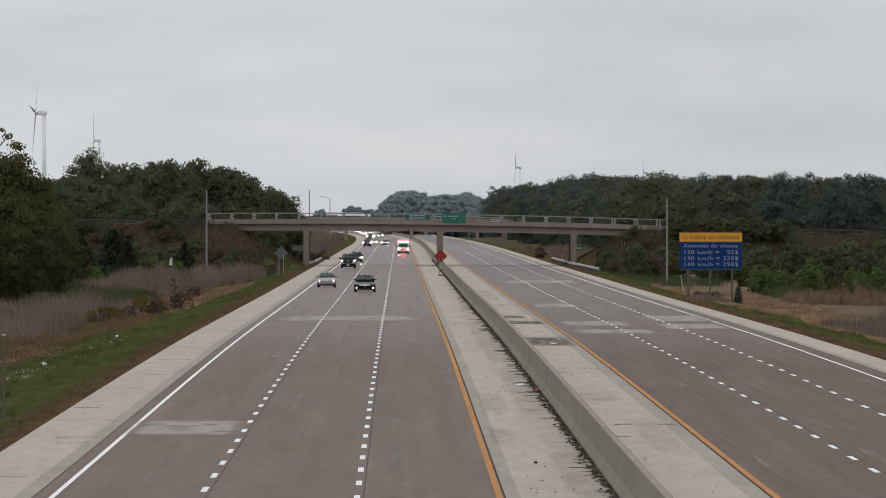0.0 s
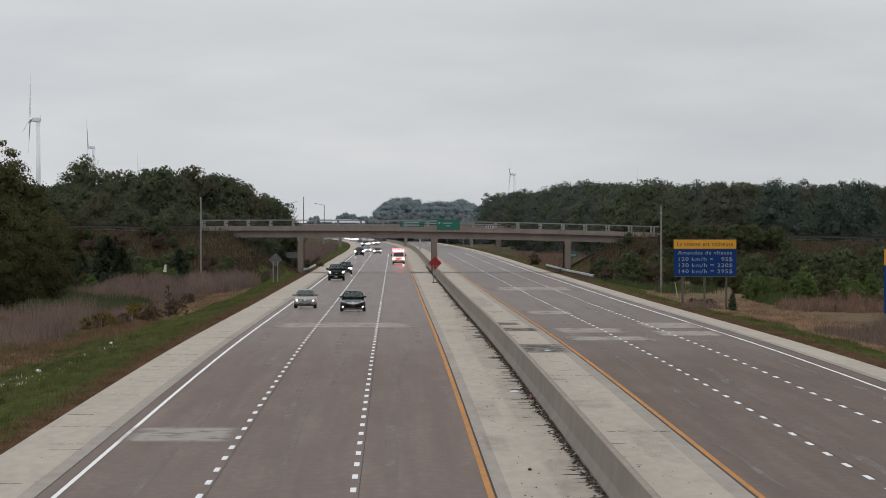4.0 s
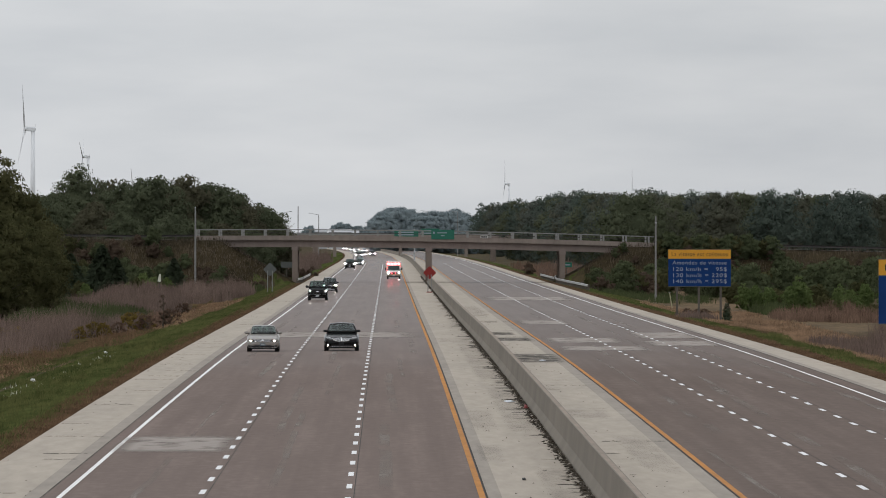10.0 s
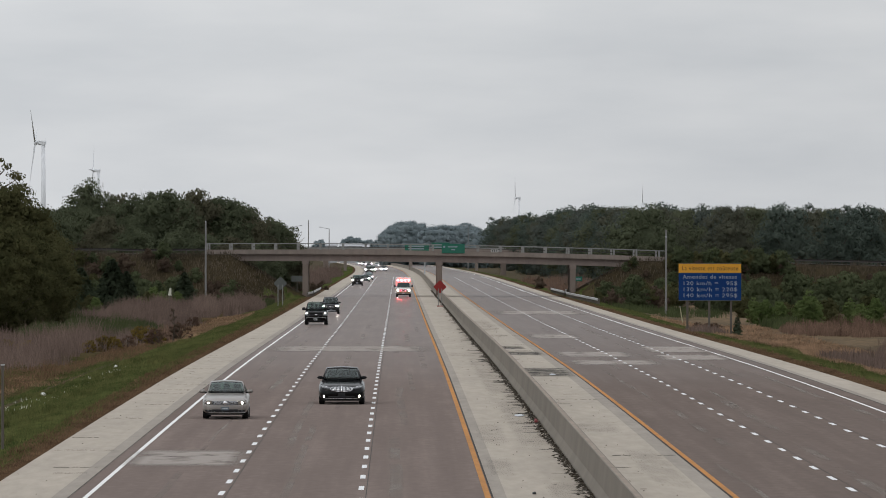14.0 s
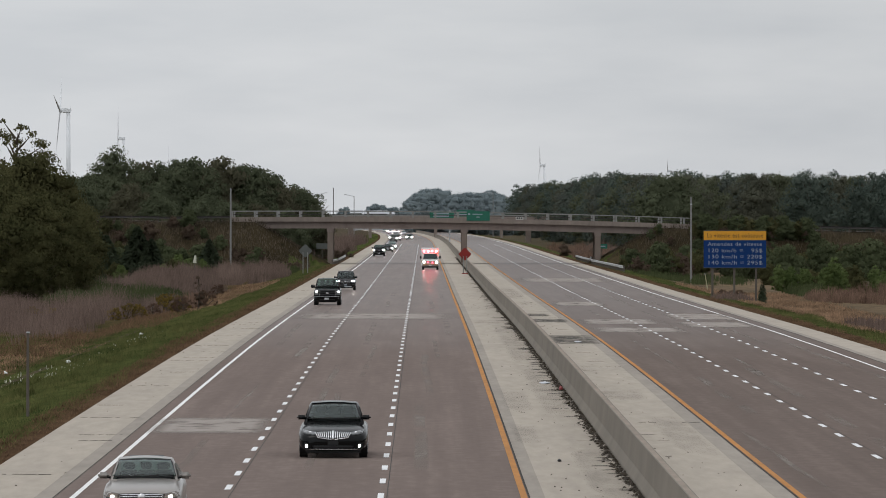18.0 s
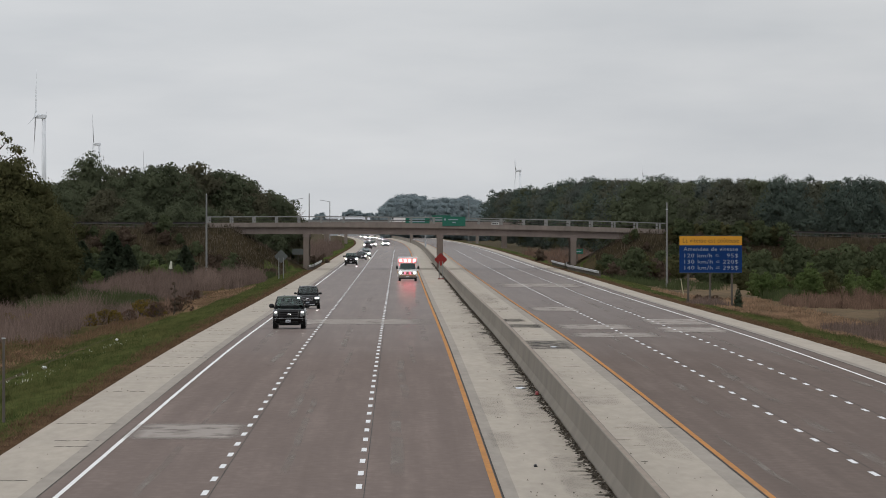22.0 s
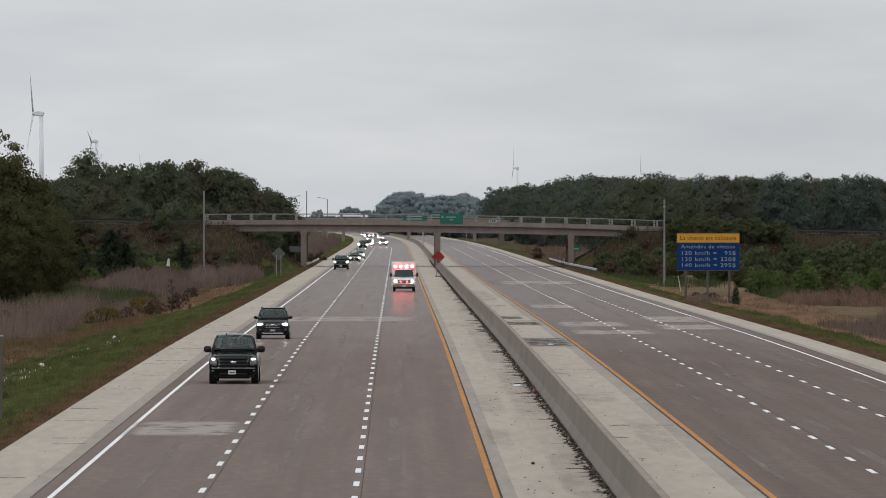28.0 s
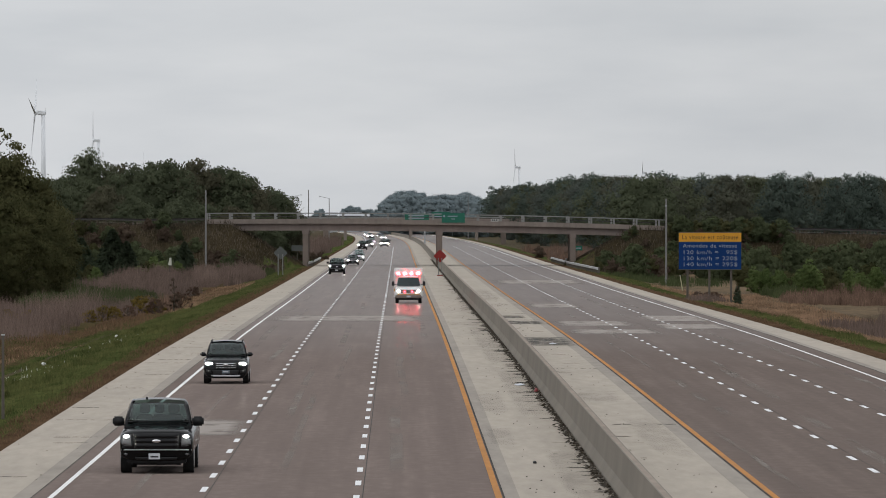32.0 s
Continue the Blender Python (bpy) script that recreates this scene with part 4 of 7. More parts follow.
def make_tree(name, label, high, wide, leaf, seed, count=2600, size=0.34, base=0.18, lobes=16, group="", top_bias=0.5, category="tree", core=0.66, fat=1.0):
    """A tapered trunk with limbs and a crown of leaf sprays over uneven lobes."""
    rng = np.random.default_rng(seed)
    t = thing(name, label, category, group)
    cen, rad, fill, fill_r = [], [], [], []
    for i in range(lobes):
        u = (i + 0.5) / lobes
        z = high * (base + (0.95 - base) * u)
        prof = math.sin(math.pi * min(1, 0.16 + 0.8 * u ** (0.6 + top_bias))) ** 0.7
        a = i * 2.399 + rng.uniform(-0.6, 0.6)
        k = wide * 0.5 * prof * rng.uniform(0.35, 0.92)
        cen.append((math.cos(a) * k, math.sin(a) * k, z + rng.uniform(-0.04, 0.04) * high))
        rad.append(wide * fat * rng.uniform(0.06, 0.17) * (0.65 + 0.4 * prof))
        if i % 4 == 1 and core and u < 0.86:
            fill.append((math.cos(a) * k * 0.2, math.sin(a) * k * 0.2, z))
            fill_r.append(wide * 0.34 * prof)
    bm = B()
    rod(bm, (0, 0, -0.5), (0.1, 0, high * 0.55), high * 0.022 + 0.04, high * 0.011, 8)
    rod(bm, (0.1, 0, high * 0.53), (cen[-1][0] * 0.6, cen[-1][1] * 0.6, high * 0.9), high * 0.011, 0.03, 6)
    for i in range(0, lobes, 2):
        z = cen[i][2]
        rod(bm, (0.05, 0, max(high * 0.1, z - wide * 0.22)), cen[i], high * 0.008 + 0.02, 0.02, 5)
    if core:
        part("trunk", bm, BARK, t)
    else:
        tagged(part("stems", bm, BARK, t), kind="stuff")
    v, f, nn = leaf_cloud(rng, cen + fill, rad + [r * 0.62 for r in fill_r], count * 2, size * 0.8, middle=(0, 0, high * 0.45), deep=0.72 if core else 0.25)
    f = f.tolist()
    if core:
        cv, cf, cn = core_mesh(cen + fill, [r * core * (0.62 if core < 0.9 else 0.85) for r in rad] + [r * (0.62 if core < 0.9 else 0.95) for r in fill_r], 1.0)
        f += (cf + len(v)).tolist()
        v, nn = np.concatenate([v, cv]), np.concatenate([nn, cn])
    mesh_part("crown", v.tolist(), f, leaf, t, normals=nn.tolist())
    return t


def make_conifer(name, label, high, wide, seed, count=1500):
    rng = np.random.default_rng(seed)
    t = thing(name, label, "tree")
    part("trunk", rod(B(), (0, 0, -0.4), (0, 0, high), 0.14, 0.02), BARK, t)
    u = rng.uniform(0.02, 1, count) ** 0.8
    a = rng.uniform(0, 2 * math.pi, count)
    tier = 1 - 0.28 * ((u * 9) % 1)
    r = wide * 0.5 * (1 - u ** 1.6) * tier * rng.uniform(0.55, 1.08, count) + 0.08
    p = np.stack([np.cos(a) * r, np.sin(a) * r, high * (0.04 + 0.96 * u)], 1)
    out = np.stack([np.cos(a), np.sin(a), -0.35 + rng.normal(scale=0.3, size=count)], 1)
    side = np.cross(out, rng.normal(size=(count, 3)))
    side /= np.linalg.norm(side, axis=1)[:, None]
    s = rng.uniform(0.16, 0.38, count)[:, None] * high / 6
    q = np.stack([p - out * s * 0.3, p + side * s * 0.45, p + out * s, p - side * s * 0.45], 1).reshape(-1, 3)
    shade = np.stack([np.cos(a), np.sin(a), np.full(count, 0.35)], 1) + rng.normal(scale=0.2, size=(count, 3))
    shade /= np.linalg.norm(shade, axis=1)[:, None]
    fs = np.arange(count * 4).reshape(-1, 4).tolist()
    cv, cf, cn = core_mesh([(0.1 * math.cos(i * 2.4), 0.1 * math.sin(i * 2.4), high * (0.08 + 0.075 * i)) for i in range(12)], [max(0.1, wide * 0.36 * (1 - (0.079 * i) ** 1.6)) for i in range(12)], 0.9)
    fs += (cf + len(q)).tolist()
    mesh_part("crown", q.tolist() + cv.tolist(), fs, LEAF["pine"], t, normals=np.repeat(shade, 4, axis=0).tolist() + cn.tolist())
    return t


def put(ob, x, y, k=1.0, rz=0.0, sink=0.0, kz=None):
    """Stands a tree on the ground at (x, y), k times its size."""
    m = pose(x, y, ground_z(x, y) - sink, 0, 0, rz) @ Matrix.Diagonal((k, k, kz or k, 1))
    ob.matrix_basis = m
    return ob


def put_copy(ob, x, y, k=1.0, rz=0.0, sink=0.0, kz=None):
    c = copy_thing(ob, pose(x, y, ground_z(x, y) - sink, 0, 0, rz))
    c.scale = (k, k, kz or k)
    return c


def sight(u, y):
    """Offset from the road's axis of a line of sight u, at the distance y."""
    return u * y / F


def plant(kinds, rows, rng):
    """Rows (u, y, height): stands a tree of one of the kinds, scaled to that height."""
    for i, (u, y, h) in enumerate(rows):
        ob, base_h, used = kinds[i % len(kinds)]
        k = h / base_h * 1.06
        x = sight(u, y)
        if used:
            put_copy(ob, x, y, k * rng.uniform(0.95, 1.1), rng.uniform(0, 360), kz=k)
        else:
            put(ob, x, y, k, rng.uniform(0, 360))
            kinds[i % len(kinds)] = (ob, base_h, True)


def build_trees():
    rng = random.Random(5)
    dark = [(make_tree("deciduous_tree", lab, 15, 11, LEAF[m], s, 8500, 0.235, 0.10, 90, "embankment trees"), 15, False)
            for s, m, lab in ((1, "dark", "dense dark green deciduous tree behind the embankment"), (2, "dark", "dense dark green deciduous tree behind the embankment"),
                              (3, "dark_brown", "dark brownish green tree behind the embankment"), (4, "dark", "dense dark green deciduous tree behind the embankment"))]
    olive = [(make_tree("deciduous_tree", "broad olive green deciduous tree", 13, 11, LEAF["olive"], s, 17000, 0.18, 0.03, 120, "roadside trees"), 13, False) for s in (11, 12)]
    blue = [(make_tree("deciduous_tree", lab, 15, 11, LEAF[m], s, 6000, 0.23, 0.04, 70, "wood beside the road"), 15, False)
            for s, m, lab in ((21, "blue", "green tree of the roadside wood, tinted blue for haze"), (22, "wood_olive", "olive green tree of the roadside wood"), (23, "blue", "tall green tree of the wood, tinted blue for haze"),
                              (24, "wood_grey", "grey green tree of the roadside wood"), (25, "wood_brown", "brownish green tree of the roadside wood"))]
    # grove trees carry the air's haze in their leaf colour
    haze = [(make_tree("deciduous_tree", "distant tree of a far grove, haze put into its leaf colour", 18, 14, LEAF["haze"], s, 3600, 0.32, 0.03, 44, "far grove", core=0.95), 18, False) for s in (31, 32)]
    # behind the embankment
    spire = make_tree("deciduous_tree", "tall ragged dark green tree with an open top", 18.6, 13.5, LEAF["dark"], 7, 8000, 0.25, 0.1, 90, top_bias=0.35, core=0.45)
    put(spire, sight(-551, 1085), 1085, 1.0, 20)
    plant(dark, [(-568, 1140, 14.5), (-590, 1130, 14), (-500, 1130, 15.5), (-455, 1110, 15.8), (-420, 1080, 16.4), (-385, 1120, 15.5), (-360, 1090, 16.2), (-330, 1140, 15.2),
                 (-305, 1090, 15.4), (-285, 1130, 14.6), (-262, 1110, 13.2), (-240, 1150, 12.4), (-222, 1120, 12.0), (-205, 1180, 10.6), (-190, 1130, 8.8),
                 (-660, 1100, 13), (-625, 1060, 13.5), (-700, 1120, 14), (-520, 1060, 12), (-470, 1050, 10.5), (-400, 1060, 10), (-345, 1070, 10), (-290, 1060, 9), (-240, 1080, 8.5)], rng)
    # big olive trees by the edge of the meadow
    plant(olive, [(-656, 700, 11.2), (-692, 660, 13.0), (-638, 720, 9.4), (-614, 745, 7.4), (-725, 680, 12), (-682, 760, 12.4), (-640, 640, 8.0), (-700, 610, 9.0), (-610, 690, 6.5)], rng)
    # the wood on the far side
    rows = []
    for i in range(58):
        u = 172 + (i * 455.2) % 736
        y = max(1100 + (i * 37) % 330, 41 * F / u)
        edge = smooth01(170, 330, u)
        top = 51 - 3 * smooth01(600, 860, u) + rng.uniform(-9, 4)
        top = 34 + (top - 34) * edge if u < 330 else top
        h = (EYE.z + top * y / F) - ground_z(sight(u, y), y)
        rows.append((u, y, h))
    plant(blue, rows, rng)
    big = make_tree("deciduous_tree", "broad dark tree standing before the wood", 14, 15, LEAF["dark"], 41, 9000, 0.22, 0.05, 100)
    put(big, sight(434, 1040), 1040, 1.0, 30)
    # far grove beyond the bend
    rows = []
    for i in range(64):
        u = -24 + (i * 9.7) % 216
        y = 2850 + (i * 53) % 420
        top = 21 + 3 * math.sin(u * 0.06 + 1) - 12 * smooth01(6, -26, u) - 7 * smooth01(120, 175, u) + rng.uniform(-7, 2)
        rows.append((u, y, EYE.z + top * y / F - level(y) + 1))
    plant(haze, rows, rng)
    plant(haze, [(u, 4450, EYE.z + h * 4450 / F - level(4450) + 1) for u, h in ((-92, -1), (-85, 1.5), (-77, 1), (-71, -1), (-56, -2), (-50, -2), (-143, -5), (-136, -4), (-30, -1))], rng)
    # conifers on the slope
    con = make_conifer("conifer", "small dark conifer below the embankment", 6.6, 5.4, 51, 2600)
    put(con, sight(-505, 880), 880, 1.0)
    for u, y, k, rz in ((-575, 840, 0.95, 40), (-378, 905, 0.7, 80), (-560, 870, 0.8, 140), (-480, 860, 0.75, 200)):
        put_copy(con, sight(u, y), y, k, rz)
    sap = make_tree("sapling", "thin reddish-brown sapling on the meadow", 3.0, 1.1, LEAF["brown"], 81, 520, 0.09, 0.1, 12, core=0)
    put(sap, sight(-398, 545), 545, 1.0)
    tip = make_tree("deciduous_tree", "tall sparse tree top behind the olive trees", 19.6, 9, LEAF["olive"], 82, 1500, 0.22, 0.45, 40, core=0, fat=0.75)
    put(tip, sight(-722, 780), 780, 1.0)
    red = make_conifer("conifer", "small rusty brown conifer beside the sign", 1.75, 1.0, 52, 420)
    red.children[1].data.materials[0] = LEAF["brown"]
    put(red, sight(601, 574), 574, 1.0)
    # a pale dead crown at the end of the row and a sapling on the meadow
    dead = thing("bare_tree", "pale bare crown at the end of the tree row", "tree", at=pose(sight(-188, 1130), 1130, ground_z(sight(-188, 1130), 1130)))
    bm, r2 = B(), random.Random(3)
    rod(bm, (0, 0, -0.4), (0.2, 0, 7), 0.2, 0.1)
    for i in range(36):
        z = r2.uniform(4, 9.5)
        a, l = r2.uniform(0, 6.28), r2.uniform(0.9, 2.4)
        rod(bm, (0.1, 0, z - 1), (math.cos(a) * l, math.sin(a) * l, z + r2.uniform(0.2, 1.3)), 0.06, 0.015, 4)
    part("branches", bm, mat("bleached_twigs", (0.22, 0.19, 0.165), 0.9, 0.2, 4, 0.6), dead)


def build_shrubs():
    rng = random.Random(9)
    fresh = make_tree("shrub", "leafy green roadside shrub", 3.3, 3.4, LEAF["fresh"], 61, 1700, 0.15, 0.0, 40, "roadside shrubs", category="shrub", fat=0.9)
    young = make_tree("sapling", "upright bright green young tree", 4.2, 2.6, LEAF["fresh"], 65, 1700, 0.135, 0.02, 40, "roadside shrubs", category="tree")
    darks = make_tree("shrub", "dense dark green thicket shrub", 3.6, 4.4, LEAF["thicket"], 62, 900, 0.20, 0.0, 24, "thicket", category="shrub")
    brown = make_tree("shrub", "low brownish twiggy scrub bush", 2.6, 3.4, LEAF["brown"], 63, 850, 0.16, 0.0, 22, "brown scrub", category="shrub")
    oliv = make_tree("shrub", "rounded olive green scrub bush", 3.0, 3.6, LEAF["olive"], 64, 900, 0.17, 0.0, 24, "olive bushes", category="shrub")
    used = set()

    def go(ob, u, y, k):
        if abs(u + 340) < 16 and y < 932:
            return
        if -345 < u < -215 and y > 925:
            ob, k, y = (brown if k > 0.5 else ob), 0.5, min(y, 948)
        if 380 < u < 480 and y > 930:
            k, y = 0.45, min(y, 946)
        x = sight(u, y)
        if ob in used:
            put_copy(ob, x, y, k, rng.uniform(0, 360), 0.1)
        else:
            used.add(ob)
            put(ob, x, y, k, rng.uniform(0, 360), 0.1)
    # right: bright bushes behind the sign and dark thicket on the slope
    for u, y, k in ((728, 640, 0.95), (650, 690, 0.8), (715, 700, 0.8), (742, 660, 0.7), (820, 680, 0.75), (845, 720, 0.8), (800, 700, 0.7), (885, 700, 0.8), (675, 700, 0.75), (630, 720, 0.7)):
        go(young if k in (0.95, 0.7) else fresh, u, y, k)
    for u, y, k in ((770, 700, 0.6), (790, 640, 0.4), (860, 640, 0.45), (905, 660, 0.5), (690, 730, 0.7), (760, 740, 0.8), (610, 760, 0.8), (835, 760, 0.9), (900, 760, 0.9)):
        go(oliv, u, y, k)
    for i in range(36):
        u, y = 420 + (i * 37.3) % 500, 860 + (i * 29) % 95
        go((darks, brown, oliv, darks, brown)[i % 5], u, y, 0.75 + 0.5 * rng.random())
    for u, y, k in ((640, 780, 1.25), (700, 790, 1.2), (760, 790, 1.3), (830, 780, 1.2), (890, 800, 1.2), (590, 840, 1.3), (560, 860, 1.2), (860, 830, 1.4), (800, 850, 1.4)):
        go(darks, u, y, k)
    for u, y, k in ((440, 930, 1.0), (415, 935, 0.9), (460, 915, 1.1), (400, 945, 0.8), (480, 900, 1.0)):
        go(oliv if k > 0.95 else fresh, u, y, k)
    for u, y, k in ((380, 900, 0.8), (405, 890, 0.8), (430, 880, 0.9), (360, 1010, 0.9), (300, 1100, 0.8), (250, 1150, 0.8), (470, 850, 0.6)):
        go(brown, u, y, k)
    # left: thicket on the embankment and by the meadow
    for i in range(36):
        u, y = -640 + (i * 33.7) % 360, 880 + (i * 23) % 75
        go((darks, brown, darks, oliv, brown)[i % 5], u, y, 0.55 + 0.45 * rng.random())
    for u, y, k in ((-545, 800, 0.75), (-535, 790, 0.6), (-420, 850, 0.7), (-440, 860, 0.8), (-460, 840, 0.55), (-390, 880, 0.7), (-600, 770, 0.9), (-585, 790, 0.8)):
        go(fresh if k < 0.72 else oliv, u, y, k)
    for u, y, k in ((-235, 935, 0.8), (-250, 945, 0.8), (-215, 1010, 0.6), (-200, 1040, 0.6), (-185, 1090, 0.5), (-170, 1150, 0.5), (-260, 930, 0.7), (-275, 940, 0.9)):
        go(brown, u, y, k)
    for i in range(16):
        go(brown, -128 - (i * 23) % 75, 1100 + (i * 61) % 420, 0.3 + 0.3 * rng.random())
    for u, y, k in ((-470, 905, 1.25), (-452, 912, 1.0), (-395, 915, 1.1), (-378, 922, 0.9), (-425, 925, 0.8), (-515, 918, 1.1), (-540, 900, 1.0), (-500, 935, 0.8)):
        go(darks, u, y, k)
    for u, y, k in ((-432, 880, 0.9), (-415, 885, 0.7)):
        go(fresh, u, y, k)
    # scrub that clothes both embankment slopes
    for i in range(44):
        u, y = -620 + (i * 41.3) % 400, 938 + (i * 7) % 20
        go((brown, darks, brown, oliv, darks, brown)[i % 6], u, y, 0.42 + 0.35 * rng.random())
    for i in range(48):
        u, y = 370 + (i * 47.3) % 500, 936 + (i * 7) % 20
        go((darks, brown, brown, oliv, darks, brown)[i % 6], u, y, 0.5 + 0.4 * rng.random())
    for i in range(26):
        put_copy((brown, darks, brown, oliv)[i % 4], -26 - (i * 7.3) % 22, 934 + (i * 5) % 22, 0.24 + 0.2 * rng.random(), 40 * i, 0.1)
        put_copy((darks, brown, oliv, darks)[i % 4], 31 + (i * 7.3) % 20, 934 + (i * 5) % 22, 0.26 + 0.22 * rng.random(), 40 * i, 0.1)
    for i in range(22):
        put_copy((oliv, brown, fresh, darks, brown, oliv)[i % 6], 27.5 + (i * 4.7) % 12, 922 + (i * 7.7) % 30, 0.3 + 0.22 * rng.random(), 40 * i, 0.1)
    for i in range(16):
        put_copy((oliv, darks, brown, fresh, darks)[i % 5], 31 + (i * 2.9) % 8, 934 + (i * 6.1) % 17, 0.42 + 0.3 * rng.random(), 50 * i, 0.1)
    for i in range(14):
        put_copy((darks, brown, oliv, darks)[i % 4], 28.5 + (i * 1.7) % 5.5, 940 + (i * 5.3) % 16, 0.26 + 0.18 * rng.random(), 70 * i, 0.1)
    for i in range(14):
        go(darks if i % 3 else oliv, 485 + i * 15, 955, 0.75 + 0.25 * rng.random())


def tufts(name, label, rows, material, seed, high, width, category, lean=0.25, flat=False):
    """Upright blades over patches (x0, x1, y0, y1, count, k): each a thin bent triangle pair."""
    rng = np.random.default_rng(seed)
    V, Fc, N = [], [], []
    for x0, x1, y0, y1, n, k in rows:
        for _ in range(n):
            # an oval patch with a ragged edge
            a, r = rng.uniform(0, 6.283), rng.uniform(0, 1) ** 0.5 * rng.uniform(0.8, 1.1)
            if flat:
                x, y, r = rng.uniform(x0, x1), rng.uniform(y0, y1), 0.3
            else:
                x = (x0 + x1) / 2 + math.cos(a) * r * (x1 - x0) / 2
                y = (y0 + y1) / 2 + math.sin(a) * r * (y1 - y0) / 2
            if not flat and noise.noise((x * 0.3, y * 0.05, seed)) < -0.22:
                continue
            z = ground_z(x, y) - 0.03
            h = high * k * rng.uniform(0.45, 1.12) * (1.05 - 0.4 * r * r) * (1 + 0.5 * noise.noise((x * 0.35, y * 0.06, seed)) + 0.35 * noise.noise((x * 0.9, y * 0.16, seed + 3)))
            w = width * rng.uniform(0.6, 1.4)
            dx, dy = rng.normal(0, lean * h, 2)
            c, s = math.cos(a * 7) * 0.6 + 0.6, math.sin(a * 7) * 0.5
            i = len(V)
            if flat:
                V += [(x - w * c * 1.3, y - w * s, z), (x + w * c * 1.3, y + w * s, z), (x + dx, y + dy, z + h)]
                Fc.append((i, i + 1, i + 2))
                up = Vector((rng.normal(0, 0.25), -0.25 + rng.normal(0, 0.25), 1)).normalized()
                N += [up] * 3
                continue
            V += [(x - w * c, y - w * s, z), (x + w * c, y + w * s, z), (x + dx * 0.5 + w * c * 1.1, y + dy * 0.5, z + h * 0.62), (x + dx * 0.5 - w * c * 1.1, y + dy * 0.5, z + h * 0.62), (x + dx, y + dy, z + h)]
            Fc += [(i, i + 1, i + 2, i + 3), (i + 3, i + 2, i + 4)]
            up = Vector((math.cos(a) * r * 0.6 + rng.normal(0, 0.15), math.sin(a) * r * 0.6 - 0.3 + rng.normal(0, 0.15), 0.8)).normalized()
            N += [up] * 5
    return tagged(mesh_part(name, V, Fc, material, normals=N), label, category, kind="stuff")


def build_reeds():
    rng = random.Random(31)
    stands = []
    for i in range(28):
        x, y = rng.uniform(-41, -24), rng.uniform(440, 530)
        w, d = rng.uniform(2.2, 5.0), rng.uniform(18, 50)
        stands.append((max(x - w, -44), min(x + w, -20.8 - 0.004 * (y - 400)), y - d, y + d, int(w * d * 15), rng.uniform(0.55, 1.0)))
    tufts("reed_bed", "tall dry mauve-brown reeds in the ditch", stands + [(-24, -20, 520, 600, 2500, 0.6), (-36, -22, 690, 800, 6000, 0.8)], REED, 71, 2.3, 0.010, "reeds", 0.24)
    tufts("reed_bed", "dry mauve-brown reeds below the embankment", [(-26, -16.5, 760, 880, 15000, 0.95), (-34, -24, 760, 850, 8000, 0.85), (-30, -20, 640, 720, 5000, 0.6), (-24, -17.8, 1000, 1250, 9000, 1.0), (-26, -13.5, 1150, 1500, 9000, 1.2), (-26, -14, 1400, 1950, 7000, 1.5)], REED, 72, 2.3, 0.016, "reeds", 0.13)
    tufts("reed_bed", "dry mauve-brown reeds beyond the straight verge", [(30, 42, 390, 470, 11000, 0.8), (27, 32, 395, 450, 4000, 0.5), (39, 52, 450, 580, 6000, 0.6), (26, 46, 1020, 1240, 9000, 1.1), (28, 50, 1240, 1500, 5000, 1.2), (23.6, 27.4, 545, 560, 900, 0.35)], REED, 73, 2.3, 0.013, "reeds", 0.14)
    tufts("reed_bed", "dry reddish-brown reeds below the thicket", [(36, 41, 610, 650, 3000, 0.55), (39, 46, 600, 650, 4000, 0.7), (24.5, 40, 1000, 1140, 8000, 0.9), (24.5, 46, 1140, 1500, 8000, 1.1), (-20.5, -18.5, 545, 590, 1200, 0.6)], RED_REED, 82, 2.2, 0.018, "reeds", 0.14)
    tufts("dry_grass", "straw-coloured dry grass patches", [(-26, -20.5, 325, 372, 5000, 0.7), (-22.5, -18.6, 372, 400, 2500, 0.6), (-22, -17, 540, 660, 9000, 1.0), (26.5, 36, 330, 420, 9000, 1.0), (25.5, 36, 500, 680, 24000, 1.0), (-20, -16, 640, 760, 6000, 1.0), (26.5, 33, 420, 560, 12000, 1.0)], STRAW, 74, 0.32, 0.02, "dry grass", 0.3, True)
    tufts("grass", "green verge grass, ankle high", [(-24, -12.3, 180, 310, 40000, 1.0), (-26, -12.4, 310, 460, 32000, 1.2), (-12.6, -12.0, 180, 460, 1500, 0.6), (-20, -12.9, 460, 700, 16000, 1.2), (-18, -12.6, 700, 940, 6000, 1.2), (24.4, 27.4, 300, 520, 12000, 1.0), (24.6, 27.6, 500, 800, 8000, 1.0)], BLADE, 75, 0.2, 0.013, "grass", 0.35, True)
    tufts("dry_grass", "rusty dry grass along the shoulder's edge", [(-13.2, -12.02, 175, 330, 9000, 1.0), (-13.3, -12.05, 330, 560, 7000, 1.1), (-13.5, -12.05, 560, 940, 5000, 1.2), (23.1, 24.4, 280, 560, 6000, 1.0), (23.1, 24.4, 560, 900, 3000, 1.0)], RUSTY, 84, 0.17, 0.018, "dry grass", 0.4, True)
    tufts("dry_grass", "reddish dry grass between the reeds and the verge", [(-25, -20.3, 365, 460, 9000, 1.0), (-21.8, -18.4, 460, 590, 6000, 1.0), (-20.6, -17.4, 590, 740, 5000, 1.0)], RUSTY, 86, 0.3, 0.022, "dry grass", 0.4, True)
